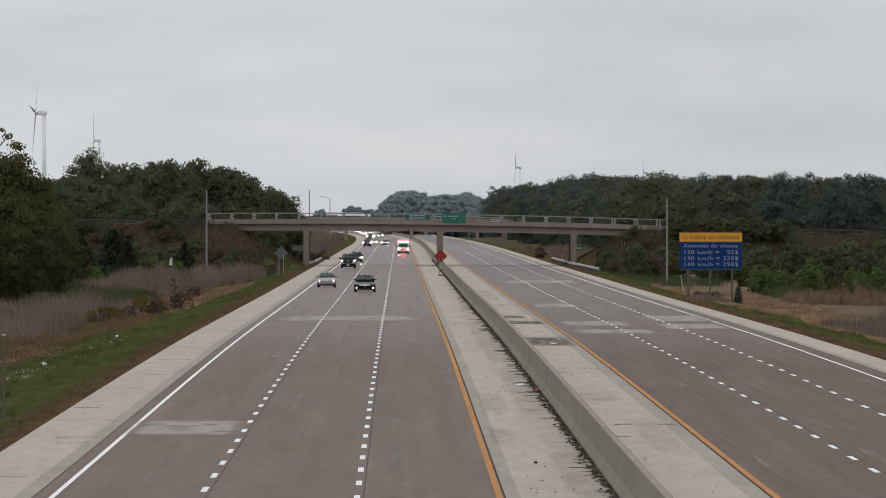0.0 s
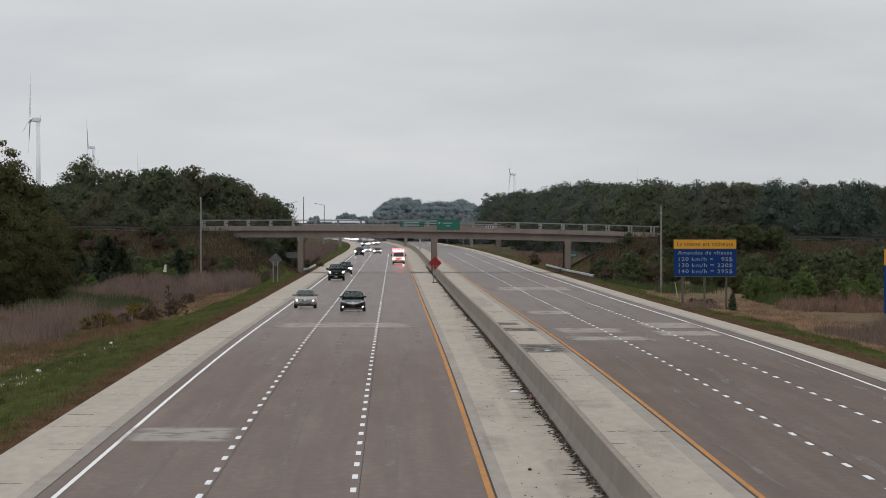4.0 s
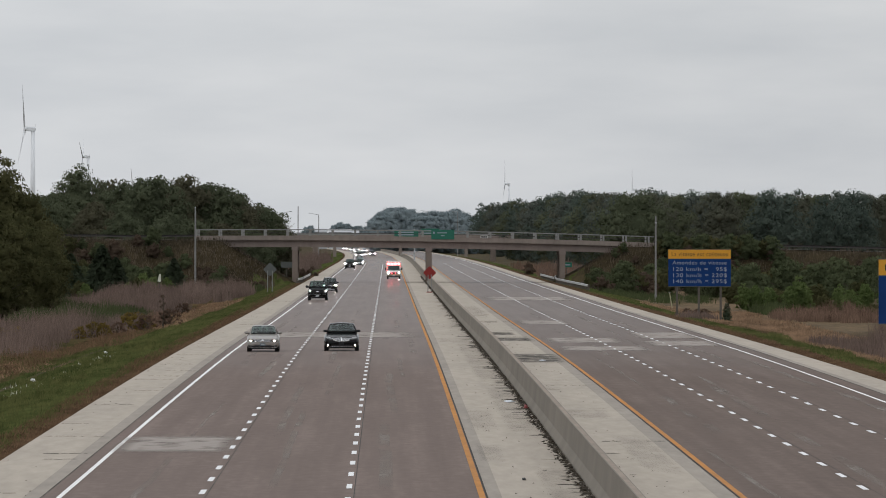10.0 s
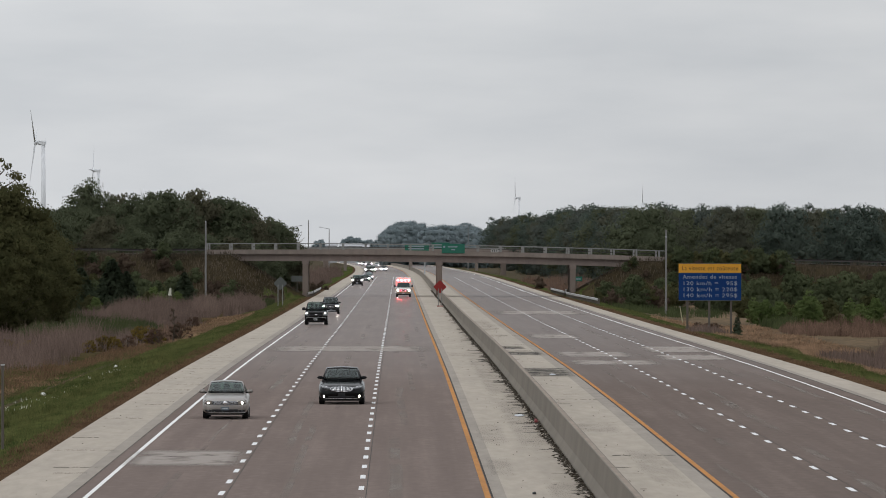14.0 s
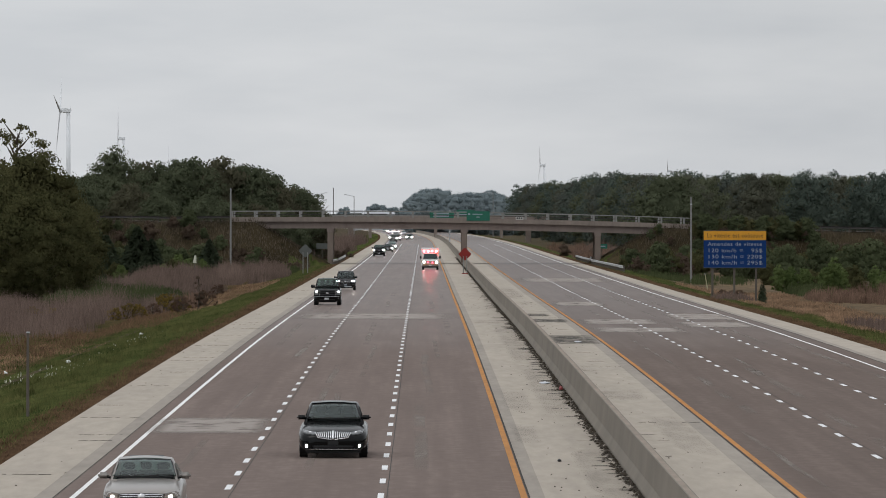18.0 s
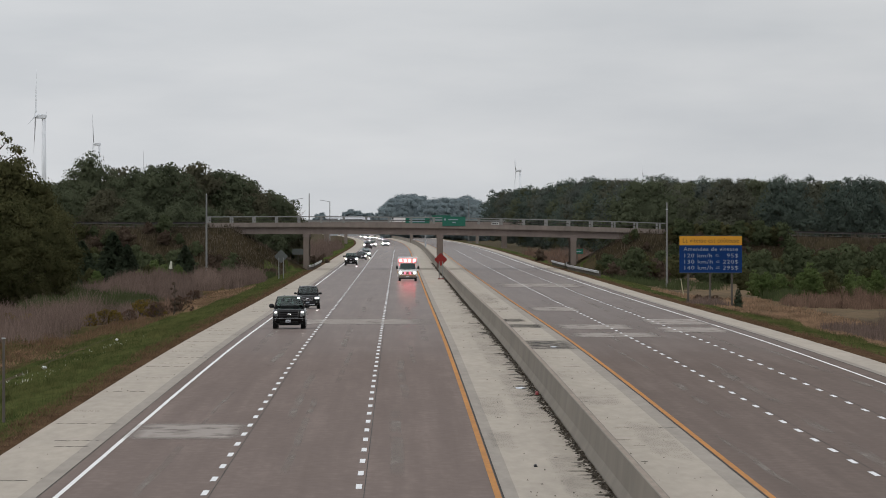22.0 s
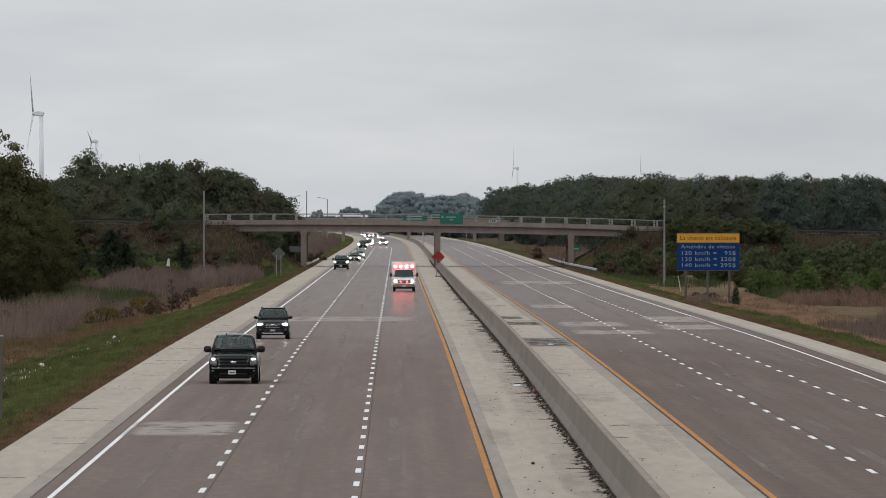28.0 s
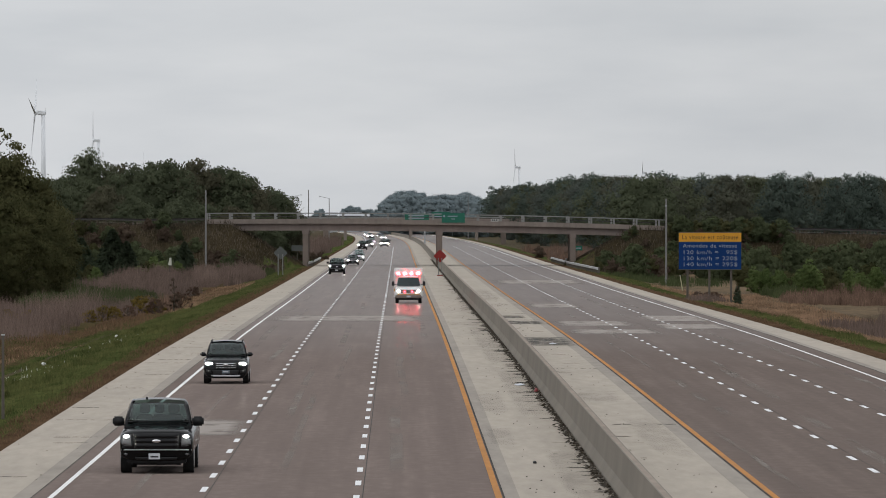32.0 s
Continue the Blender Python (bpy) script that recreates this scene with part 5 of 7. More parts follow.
    tufts("grass", "taller clumps in the verge grass", [(x - 0.8, x + 0.8, y - 7, y + 7, 500, 1.0) for x, y in ((-15.2, 205), (-17.5, 225), (-14.6, 240), (-18.8, 250), (-16.4, 270), (-14.5, 290), (-17.8, 300), (-15.4, 325), (-18.5, 345), (-16, 370), (-14.2, 400), (-17.2, 430), (-15, 470), (-16.6, 520), (25.6, 380), (26.2, 450))], BLADE, 83, 0.42, 0.013, "grass", 0.3)
    tufts("tall_grass", "tall dull green marsh grass", [(-34, -22, 560, 680, 10000, 1.0), (-45, -32, 640, 760, 7000, 1.1), (36.5, 41, 640, 700, 2500, 1.0), (26, 40, 760, 880, 4000, 0.7), (-19, -16.5, 830, 930, 2500, 0.8)], TALL, 76, 1.3, 0.024, "grass", 0.15)
    tufts("wildflowers", "white wildflowers in the verge grass", [(-19.5, -14.6, 195, 262, 700, 1.0), (-20, -17, 290, 340, 120, 1.0), (-18, -15, 320, 420, 80, 1.0)], BLOOM, 77, 0.26, 0.014, "flowers", 0.15)
    gold = make_tree("goldenrod", "rounded goldenrod clump in yellow-brown bloom", 1.5, 2.4, leaves("goldenrod_bloom", (0.088, 0.070, 0.022), (0.200, 0.140, 0.040), 2.0, 0.3), 78, 1300, 0.07, 0.0, 34, "goldenrod clumps", category="flowers", core=0, fat=0.8)
    for i, (u, y, k) in enumerate(((-455, 545, 1.1), (-440, 560, 1.0), (-432, 545, 0.8), (-505, 515, 0.8), (-522, 505, 0.9), (-548, 500, 0.7), (-655, 490, 0.8), (-690, 480, 0.9), (905, 470, 0.8))):
        (put_copy if i else put)(gold, sight(u, y), y, k, 50 * i, 0.15)
    rust = make_tree("shrub", "low reddish-brown weedy bush on the meadow", 1.6, 2.2, leaves("rusty_weed_leaves", (0.070, 0.045, 0.033), (0.150, 0.098, 0.072), 2.5, 0.3), 85, 900, 0.075, 0.0, 34, "rusty weeds", category="shrub", core=0, fat=0.75)
    for i, (u, y, k) in enumerate(((-426, 540, 0.9), (-386, 552, 1.0), (-478, 525, 0.7), (-362, 660, 0.8), (548, 590, 0.5), (562, 588, 0.6), (530, 592, 0.45))):
        (put_copy if i else put)(rust, sight(u, y), y, k, 70 * i, 0.15)
    tufts("brush", "brown brush and tall weeds on the embankment slopes", [(-64, -16, 920, 958, 30000, 0.8), (27, 92, 920, 958, 30000, 0.8)],
          mat("brown_brush", (0.048, 0.046, 0.028), 0.95, 0.4, 1.0, 0.15, spec=0.03, island=0.6, tint=(0.112, 0.086, 0.064)), 80, 1.0, 0.03, "brush", 0.3, True)
    # leaf litter and weeds along the foot of the median barrier
    rng = np.random.default_rng(79)
    V, Fc = [], []
    for _ in range(9000):
        y = 100 + 1000 * rng.uniform(0, 1) ** 1.5
        thickness = 0.5 + 0.5 * noise.noise((y * 0.05, 0, 9))
        x = 5.56 - abs(rng.normal(0, 0.06 + 0.14 * thickness))
        z, s = level(y) + 0.005, rng.uniform(0.03, 0.10)
        a = rng.uniform(0, 6.28)
        i = len(V)
        V += [(x - s * math.cos(a), y - s * 4 * math.sin(a), z), (x + s * math.sin(a), y - s * 3 * math.cos(a), z + s * 0.1), (x + s * math.cos(a), y + s * 4 * math.sin(a), z), (x, y, z + s * rng.uniform(0.1, 0.6))]
        Fc += [(i, i + 1, i + 3), (i + 1, i + 2, i + 3), (i + 2, i, i + 3)]
    tagged(mesh_part("leaf_litter", V, Fc, DEBRIS), "dark leaf litter and weeds at the barrier foot", "litter", kind="stuff")


build_trees()
build_shrubs()
build_reeds()


# ---- wind turbines, far off ----
ROTORS = []


def wind_turbine(x, y, hub, k, phase, label):
    t = thing("wind_turbine", label, "wind turbine", "wind turbines", at=pose(x, y, level(y)))
    h = hub - level(y)
    part("tower", rod(B(), (0, 0, 0), (0, 0, h - 1.2 * k), 2.1 * k, 1.3 * k, 20), TURBINE, t, smooth=True)
    turn = pose(0, 0, h, 0, 3, -2)
    bm = box(B(), -4.4 * k, 1.9 * k, -1.6 * k, 1.6 * k, -1.5 * k, 1.7 * k, 0.5 * k)
    n = part("nacelle", bm, TURBINE, t, "white nacelle")
    n.matrix_basis = turn
    part("mast", box(B(), 1.5 * k, 1.7 * k, -0.1, 0.1, 1.6 * k, 3.6 * k), TURBINE, n)
    r = part("rotor_hub", rod(B(), (-6.6 * k, 0, 0), (-4.4 * k, 0, 0), 0.9 * k, 1.6 * k, 16), TURBINE, t, "white rotor hub", True)
    for i in range(3):
        verts, faces = [], []
        for j in range(11):
            s = j / 10
            chord = (1.1 + 6.0 * s if s < 0.12 else 3.0 * (1 - s) ** 0.8 + 0.2) * k * 0.7
            thick = max(0.12, 0.9 * (1 - s)) * k
            z = (1.0 + 33.5 * s) * k
            verts += [(-5.5 * k - thick, -chord * 0.3, z), (-5.5 * k, chord * 0.7, z), (-5.5 * k + thick * 0.4, chord * 0.1, z)]
        for j in range(10):
            for q in range(3):
                faces.append((j * 3 + q, j * 3 + (q + 1) % 3, j * 3 + 3 + (q + 1) % 3, j * 3 + 3 + q))
        b = mesh_part("blade", verts, faces, TURBINE, r, "slender white blade", True)
        b.matrix_basis = pose(0, 0, 0, 120 * i, 0, 0) @ pose(0, 0, 0, 0, -4, 0)
    r.matrix_basis = turn
    ROTORS.append((r, turn, phase))
    return t


wind_turbine(-248, 4700, 74.5, 1.0, 0.577, "tall white wind turbine above the trees, blades turning")
wind_turbine(-213, 4780, 56.0, 0.66, -0.02, "white wind turbine half hidden by trees")
wind_turbine(-181, 4850, 36.0, 0.52, 0.30, "faint distant wind turbine behind the trees")
wind_turbine(86.5, 4800, 37.2, 0.5, 1.1, "distant white wind turbine above the wood")
wind_turbine(179, 4850, 33.5, 0.45, 0.9, "faint distant wind turbine behind the wood")


# ---- a second overpass far beyond, farm buildings, a small board on the near rail ----
def build_far_crossing():
    y0, y1, zd = 2040.0, 2049.0, 3.95
    br = thing("overpass", "far brown concrete overpass seen behind the nearer one", "bridge", kind="structure")
    part("deck", box(B(), -170, 340, y0, y1, zd - 1.3, zd, 0.0), GIRDER, br, "dark deck girder")
    for y in (y0 + 0.1, y1 - 0.25):
        part("parapet", box(B(), -170, 340, y, y + 0.15, zd + 0.004, zd + 0.55), BRIDGE_CON, br)
    for x in (-160, -120, -80, -50, -22, 32, 58, 100, 150, 200, 250, 300, 335):
        g = ground_z(x, 2044)
        part("pier", box(B(), x - 0.8, x + 0.8, y0 + 1, y1 - 1, g - 0.5, zd - 1.304, 0.05), PIER_CON, br, "square concrete pier")
    pale = mat("pale_metal_siding", (0.36, 0.37, 0.38), 0.6, 0.06, 2, 0.1, spec=0.2)
    roof = mat("pale_grey_roof_sheet", (0.42, 0.43, 0.45), 0.6, 0.08, 2, 0.1, spec=0.2)
    for u, w, h in ((-84, 11.5, 10.2), (-118, 6.0, 10.6), (-60, 5.0, 9.8)):
        y = 3500
        x, g = sight(u, y), ground_z(sight(u, 3500), 3500)
        b = thing("farm_building", "distant pale metal farm building with gable roof", "building", "farm buildings", at=pose(x, y, g))
        part("wall", box(B(), -w / 2, w / 2, 0, 14, -0.5, h - 1.6), pale, b)
        verts = [(-w / 2 - 0.3, -0.3, h - 1.6), (w / 2 + 0.3, -0.3, h - 1.6), (w / 2 + 0.3, 14.3, h - 1.6), (-w / 2 - 0.3, 14.3, h - 1.6), (-w / 2 - 0.3, 7, h), (w / 2 + 0.3, 7, h)]
        mesh_part("roof", verts, [(0, 1, 5, 4), (2, 3, 4, 5), (1, 2, 5), (3, 0, 4), (3, 2, 1, 0)], roof, b)
    n = thing("notice_board", "small white board fixed to the overpass rail", "board", at=pose(13.75, BRIDGE_Y0 - 0.03, deck_rise(13.75) + 0.05))
    part("board", box(B(), -0.55, 0.55, -0.02, 0.02, 0.12, 0.5), BOARD_WHITE, n)
    for i in range(3):
        part("line_text", box(B(), -0.42 + 0.3 * i, -0.2 + 0.3 * i, -0.03, -0.02, 0.2, 0.42), RAIL_DULL, n)


BOARD_WHITE = mat("weathered_white_board", (0.5, 0.5, 0.48), 0.7, 0.1, 3, 0.5, spec=0.1)
build_far_crossing()


from mathutils.bvhtree import BVHTree


# ---- vehicles: the front faces -y, the origin lies on the road under the front axle ----
def paint(name, col, flake=0.05, rough=0.22, metal=0.0):
    return mat(name, col, rough, flake, 30, 2.0, metal=metal, spec=0.06, coat=0.32)


BLACK_PAINT = paint("black_car_paint", (0.004, 0.0043, 0.0046))
CHARCOAL_PAINT = paint("charcoal_car_paint", (0.009, 0.010, 0.011))
SILVER_PAINT = paint("silver_car_paint", (0.315, 0.292, 0.27), rough=0.3, metal=0.6)
PALE_PAINT = paint("pale_silver_car_paint", (0.42, 0.43, 0.44), metal=0.3)
WHITE_PAINT = paint("white_van_paint", (0.70, 0.70, 0.68))
BOX_WHITE = mat("white_box_panel", (0.74, 0.73, 0.71), 0.4, 0.06, 3, 0.5, spec=0.4)
GOLD_PAINT = paint("orange_gold_stripe", (0.50, 0.26, 0.06))
BUMPER_GREY = mat("dull_grey_bumper", (0.24, 0.20, 0.175), 0.4, 0.1, 4, 0.6, metal=0.3)
TRIM = mat("black_plastic_trim", (0.014, 0.014, 0.015), 0.55, 0.2, 8, 1, spec=0.3)
RUBBER = mat("tyre_rubber", (0.016, 0.016, 0.016), 0.85, 0.2, 8, 1, spec=0.2)
RIM = mat("alloy_rim", (0.40, 0.40, 0.41), 0.35, 0.1, 8, 1, metal=0.8)
CHROME = mat("chrome_trim", (0.72, 0.72, 0.73), 0.18, 0.05, 8, 1, metal=1.0)
GLASS = mat("tinted_windscreen", (0.012, 0.024, 0.023), 0.08, 0.2, 2, 0.8, spec=0.4)
SEAT = mat("dark_seat_cloth", (0.055, 0.058, 0.058), 0.9, 0.2, 12, 2, spec=0.1)
SMOKED_LENS = mat("brownish_lamp_housing", (0.105, 0.082, 0.066), 0.25, 0.2, 12, 2, spec=0.5)


def pane(name, col):
    """Tinted car glass: clear to look through, with a mirror sheen that grows at grazing sight."""
    m = bpy.data.materials.new(name)
    m.use_nodes = True
    n, l = m.node_tree.nodes, m.node_tree.links
    n.remove(n["Principled BSDF"])
    tr, g, mix, fr = n.new("ShaderNodeBsdfTransparent"), n.new("ShaderNodeBsdfGlossy"), n.new("ShaderNodeMixShader"), n.new("ShaderNodeFresnel")
    tr.inputs["Color"].default_value, g.inputs["Roughness"].default_value, fr.inputs["IOR"].default_value = (*col, 1), 0.03, 1.62
    g.inputs["Color"].default_value = (0.92, 1.0, 0.98, 1)
    l.new(fr.outputs[0], mix.inputs[0]), l.new(tr.outputs[0], mix.inputs[1]), l.new(g.outputs[0], mix.inputs[2])
    l.new(mix.outputs[0], n["Material Output"].inputs[0])
    return m


REAR_GLASS = pane("dark_rear_glass", (0.20, 0.28, 0.265))
CLEAR_GLASS = pane("green_tinted_glass", (0.46, 0.64, 0.60))
LAMP_GLASS = mat("clear_lamp_lens", (0.17, 0.175, 0.18), 0.12, 0.1, 8, 1, metal=0.2, spec=0.7)
PLATE = mat("pale_number_plate", (0.55, 0.57, 0.60), 0.5, 0.06, 8, 1, spec=0.3)
FOG_OFF = mat("unlit_fog_lens", (0.10, 0.10, 0.105), 0.2, 0.1, 8, 1, spec=0.5)
GLOSS_BLACK = paint("gloss_black_bar", (0.008, 0.008, 0.009))
PLATE_DARK = mat("dull_blue_plate", (0.13, 0.16, 0.19), 0.5, 0.06, 8, 1, spec=0.3)
HEADLIGHT = glow("lit_headlight", (1.0, 0.95, 0.86), 90)
FOGLIGHT = glow("lit_fog_lamp", (1.0, 0.90, 0.72), 12)
RED_LIGHT = glow("red_flashing_light", (1.0, 0.012, 0.02), 45)
PINK_LIGHT = glow("bright_red_flashing_light", (1.0, 0.03, 0.045), 130)


def ring(y, zb, zt, hw, n=4.5, count=24):
    out, zc, hz = [], (zb + zt) / 2, (zt - zb) / 2
    for i in range(count):
        a = 2 * math.pi * (i + 0.5) / count
        c, s = math.cos(a), math.sin(a)
        out.append((hw * math.copysign(abs(c) ** (2 / n), c), y, zc + hz * math.copysign(abs(s) ** (2 / n), s)))
    return out


def loft(rings):
    verts = [p for r in rings for p in r]
    n = len(rings[0])
    faces = [tuple(range(n - 1, -1, -1)), tuple(range(len(verts) - n, len(verts)))]
    for j in range(len(rings) - 1):
        for i in range(n):
            faces.append((j * n + i, j * n + (i + 1) % n, (j + 1) * n + (i + 1) % n, (j + 1) * n + i))
    return verts, faces


def cabin_ring(y, zb, zt, kb, kt, bow=0.03):
    """Half-open arch of a cabin: foot, shoulder, roof."""
    pts = []
    for s in (-1, 1):
        side = [(s * kb, zb), (s * (kb * 0.62 + kt * 0.38), zb + (zt - zb) * 0.4), (s * kt, zt - (zt - zb) * 0.10), (s * kt * 0.93, zt - (zt - zb) * 0.02)]
        mid = [(s * kt * 0.45, zt + bow * 0.7)]
        pts.append(side + mid)
    left, right = pts
    return [(x, y, z) for x, z in left] + [(0, y, zt + bow)] + [(x, y, z) for x, z in reversed(right)]


BODY = {
    "sedan": [(0, 0.30, 0.60, 0.70), (0.012, 0.23, 0.70, 0.84), (0.04, 0.20, 0.775, 0.93), (0.09, 0.20, 0.84, 0.98), (0.16, 0.22, 0.905, 1), (0.33, 0.24, 1.0, 1), (0.5, 0.26, 1.0, 1),
              (0.8, 0.28, 1.02, 0.99), (0.95, 0.3, 1.0, 0.93), (1, 0.4, 0.85, 0.82)],
    "suv": [(0, 0.36, 0.80, 0.72), (0.012, 0.28, 0.91, 0.86), (0.04, 0.25, 0.99, 0.94), (0.10, 0.28, 1.04, 0.98), (0.2, 0.3, 1.08, 1), (0.3, 0.3, 1.12, 1), (0.6, 0.3, 1.13, 1), (0.95, 0.32, 1.13, 0.96),
            (1, 0.45, 1.0, 0.9)],
    "pickup": [(0, 0.40, 1.10, 0.93), (0.01, 0.36, 1.16, 0.965), (0.04, 0.42, 1.21, 0.985), (0.12, 0.42, 1.25, 1), (0.23, 0.45, 1.29, 1), (0.56, 0.45, 1.32, 1), (0.99, 0.5, 1.32, 1), (1, 0.6, 1.28, 0.97)],
}
CABIN = {  # base of the windscreen, front of the roof, rear of the roof, foot of the rear window; half widths; foot height
    "sedan": (0.315, 0.46, 0.64, 0.86, 0.88, 0.70, 0.98),
    "suv": (0.27, 0.40, 0.86, 0.985, 0.90, 0.74, 1.08),
    "pickup": (0.215, 0.305, 0.50, 0.555, 0.92, 0.75, 1.28),
}


def add_wheels(car, W, wheelbase, r, w=0.23):
    for sx in (-1, 1):
        for y in (0, wheelbase):
            x = sx * (W / 2 - w / 2 - 0.02)
            tyre = part("wheel", rod(B(), (x - w / 2, y, r), (x + w / 2, y, r), r, seg=24), RUBBER, car, "black tyre on its rim")
            part("rim", rod(B(), (x + sx * (w / 2 - 0.02), y, r), (x + sx * (w / 2 + 0.012), y, r), r * 0.66, r * 0.6, 20), RIM, tyre)


def tree_of(verts, faces):
    return BVHTree.FromPolygons([Vector(v) for v in verts], [tuple(f) for f in faces])


def skin_y(tree, x, z, fallback):
    """How far forward the vehicle's skin stands at (x, z)."""
    hit = tree.ray_cast(Vector((x, -6, z)), Vector((0, 1, 0)))
    return hit[0].y if hit[0] is not None else fallback


def along(line, t):
    """A point on a polyline at the fraction t of its points."""
    k = t * (len(line) - 1)
    i = min(int(k), len(line) - 2)
    f = k - i
    return line[i][0] * (1 - f) + line[i + 1][0] * f, line[i][1] * (1 - f) + line[i + 1][1] * f


def inlay(name, tree, low, high, material, parent, label="", out=0.010, nu=10, nv=4, depth=0.04, smooth=True):
    """A panel that follows the skin between two lines of (x, z), standing a little proud of it."""
    verts, faces = [], []
    last = -0.6
    for j in range(nv + 1):
        for i in range(nu + 1):
            (xa, za), (xb, zb) = along(low, i / nu), along(high, i / nu)
            x, z = xa + (xb - xa) * j / nv, za + (zb - za) * j / nv
            last = skin_y(tree, x, z, last + 0.01)
            verts.append((x, last - out, z))
    w = nu + 1
    for j in range(nv):
        for i in range(nu):
            faces.append((j * w + i, j * w + i + 1, (j + 1) * w + i + 1, (j + 1) * w + i))
    edge = list(range(w)) + [j * w + nu for j in range(1, nv + 1)] + [nv * w + i for i in range(nu - 1, -1, -1)] + [j * w for j in range(nv - 1, 0, -1)]
    n = len(verts)
    verts += [(verts[k][0], verts[k][1] + depth, verts[k][2]) for k in edge]
    m = len(edge)
    for q in range(m):
        faces.append((edge[q], n + q, n + (q + 1) % m, edge[(q + 1) % m]))
    return mesh_part(name, verts, faces, material, parent, label, smooth)


def spot(name, tree, x, z, rx, rz, material, parent, label="", out=0.02):
    """A small domed lens on the skin."""
    y = skin_y(tree, x, z, -0.6)
    verts = [(x, y - out - 0.02, z)]
    for r, o in ((0.6, 0.015), (1.0, 0.0), (1.0, -0.05)):
        verts += [(x + math.cos(k * math.pi / 7) * rx * r, y - out - o, z + math.sin(k * math.pi / 7) * rz * r) for k in range(14)]
    faces = [(0, 1 + (k + 1) % 14, 1 + k) for k in range(14)]
    for q in (0, 14):
        faces += [(1 + q + k, 1 + q + (k + 1) % 14, 15 + q + (k + 1) % 14, 15 + q + k) for k in range(14)]
    return mesh_part(name, verts, faces, material, parent, label, True)


def flip(line, sx):
    return [(x * sx, z) for x, z in line]


# faces of the vehicles in metres: outlines as (x, z) on the left-hand half, from inside out
FACE = {
    "sedan": dict(lamp=([(0.50, 0.58), (0.70, 0.575), (0.86, 0.61)], [(0.53, 0.715), (0.75, 0.755), (0.90, 0.79)]), bulb=(0.67, 0.635, 0.048, 0.045),
                  grille=([(-0.50, 0.565), (0, 0.545), (0.50, 0.565)], [(-0.53, 0.71), (0, 0.72), (0.53, 0.71)]), slats=(0.595, 0.64, 0.685), badge=(0.085, 0.085, 0.635),
                  plate=(-0.155, 0.155, 0.355, 0.49), intake=([(-0.56, 0.245), (0, 0.235), (0.56, 0.245)], [(-0.50, 0.385), (0, 0.39), (0.50, 0.385)]),
                  fog=([(0.52, 0.27), (0.80, 0.30)], [(0.54, 0.36), (0.82, 0.38)]), lip=0.215, glass=(1.045, 0.735, 1.41, 0.60), mirror=(0.99, 0.82, 0.26, 0.15)),
    "luxury": dict(lamp=([(0.45, 0.665), (0.62, 0.655), (0.83, 0.695)], [(0.53, 0.75), (0.70, 0.785), (0.89, 0.815)]), bulb=None,
                   grille=None, slats=(), badge=None, plate=(-0.155, 0.155, 0.375, 0.505), intake=([(-0.55, 0.25), (0, 0.235), (0.55, 0.25)], [(-0.60, 0.36), (0, 0.37), (0.60, 0.36)]),
                   fog=None, lip=0.2, glass=(1.09, 0.75, 1.485, 0.625), mirror=(1.06, 0.80, 0.28, 0.13)),
    "suv": dict(lamp=([(0.50, 0.735), (0.70, 0.745), (0.86, 0.79)], [(0.52, 0.88), (0.72, 0.92), (0.90, 0.955)]), bulb=(0.68, 0.82, 0.15, 0.052),
                grille=([(-0.42, 0.60), (0, 0.585), (0.42, 0.60)], [(-0.49, 0.89), (0, 0.90), (0.49, 0.89)]), slats=(0.66, 0.745, 0.83), badge=(0.10, 0.042, 0.79),
                plate=(-0.155, 0.155, 0.43, 0.56), intake=([(-0.50, 0.40), (0, 0.39), (0.50, 0.40)], [(-0.55, 0.56), (0, 0.565), (0.55, 0.56)]),
                fog=([(0.58, 0.45), (0.80, 0.47)], [(0.60, 0.56), (0.82, 0.60)]), lip=0.28, glass=(1.14, 0.775, 1.625, 0.63), mirror=(1.10, 0.84, 0.24, 0.16)),
    "pickup": dict(lamp=([(0.68, 0.76), (0.82, 0.76), (0.955, 0.80)], [(0.70, 1.08), (0.83, 1.095), (0.965, 1.10)]), bulb=(0.82, 1.03, 0.085, 0.042),
                   grille=([(-0.60, 0.69), (0, 0.68), (0.60, 0.69)], [(-0.64, 1.115), (0, 1.12), (0.64, 1.115)]), slats=(0.77, 0.90, 1.03), badge=(0.13, 0.052, 0.90),
                   plate=(-0.21, 0.10, 0.40, 0.56), intake=([(-0.55, 0.36), (0, 0.35), (0.55, 0.36)], [(-0.58, 0.45), (0, 0.455), (0.58, 0.45)]),
                   fog=([(0.78, 0.515), (0.90, 0.52)], [(0.78, 0.56), (0.90, 0.565)]), lip=0.33, glass=(1.385, 0.845, 1.885, 0.70), mirror=(1.27, 0.94, 0.32, 0.26)),
}


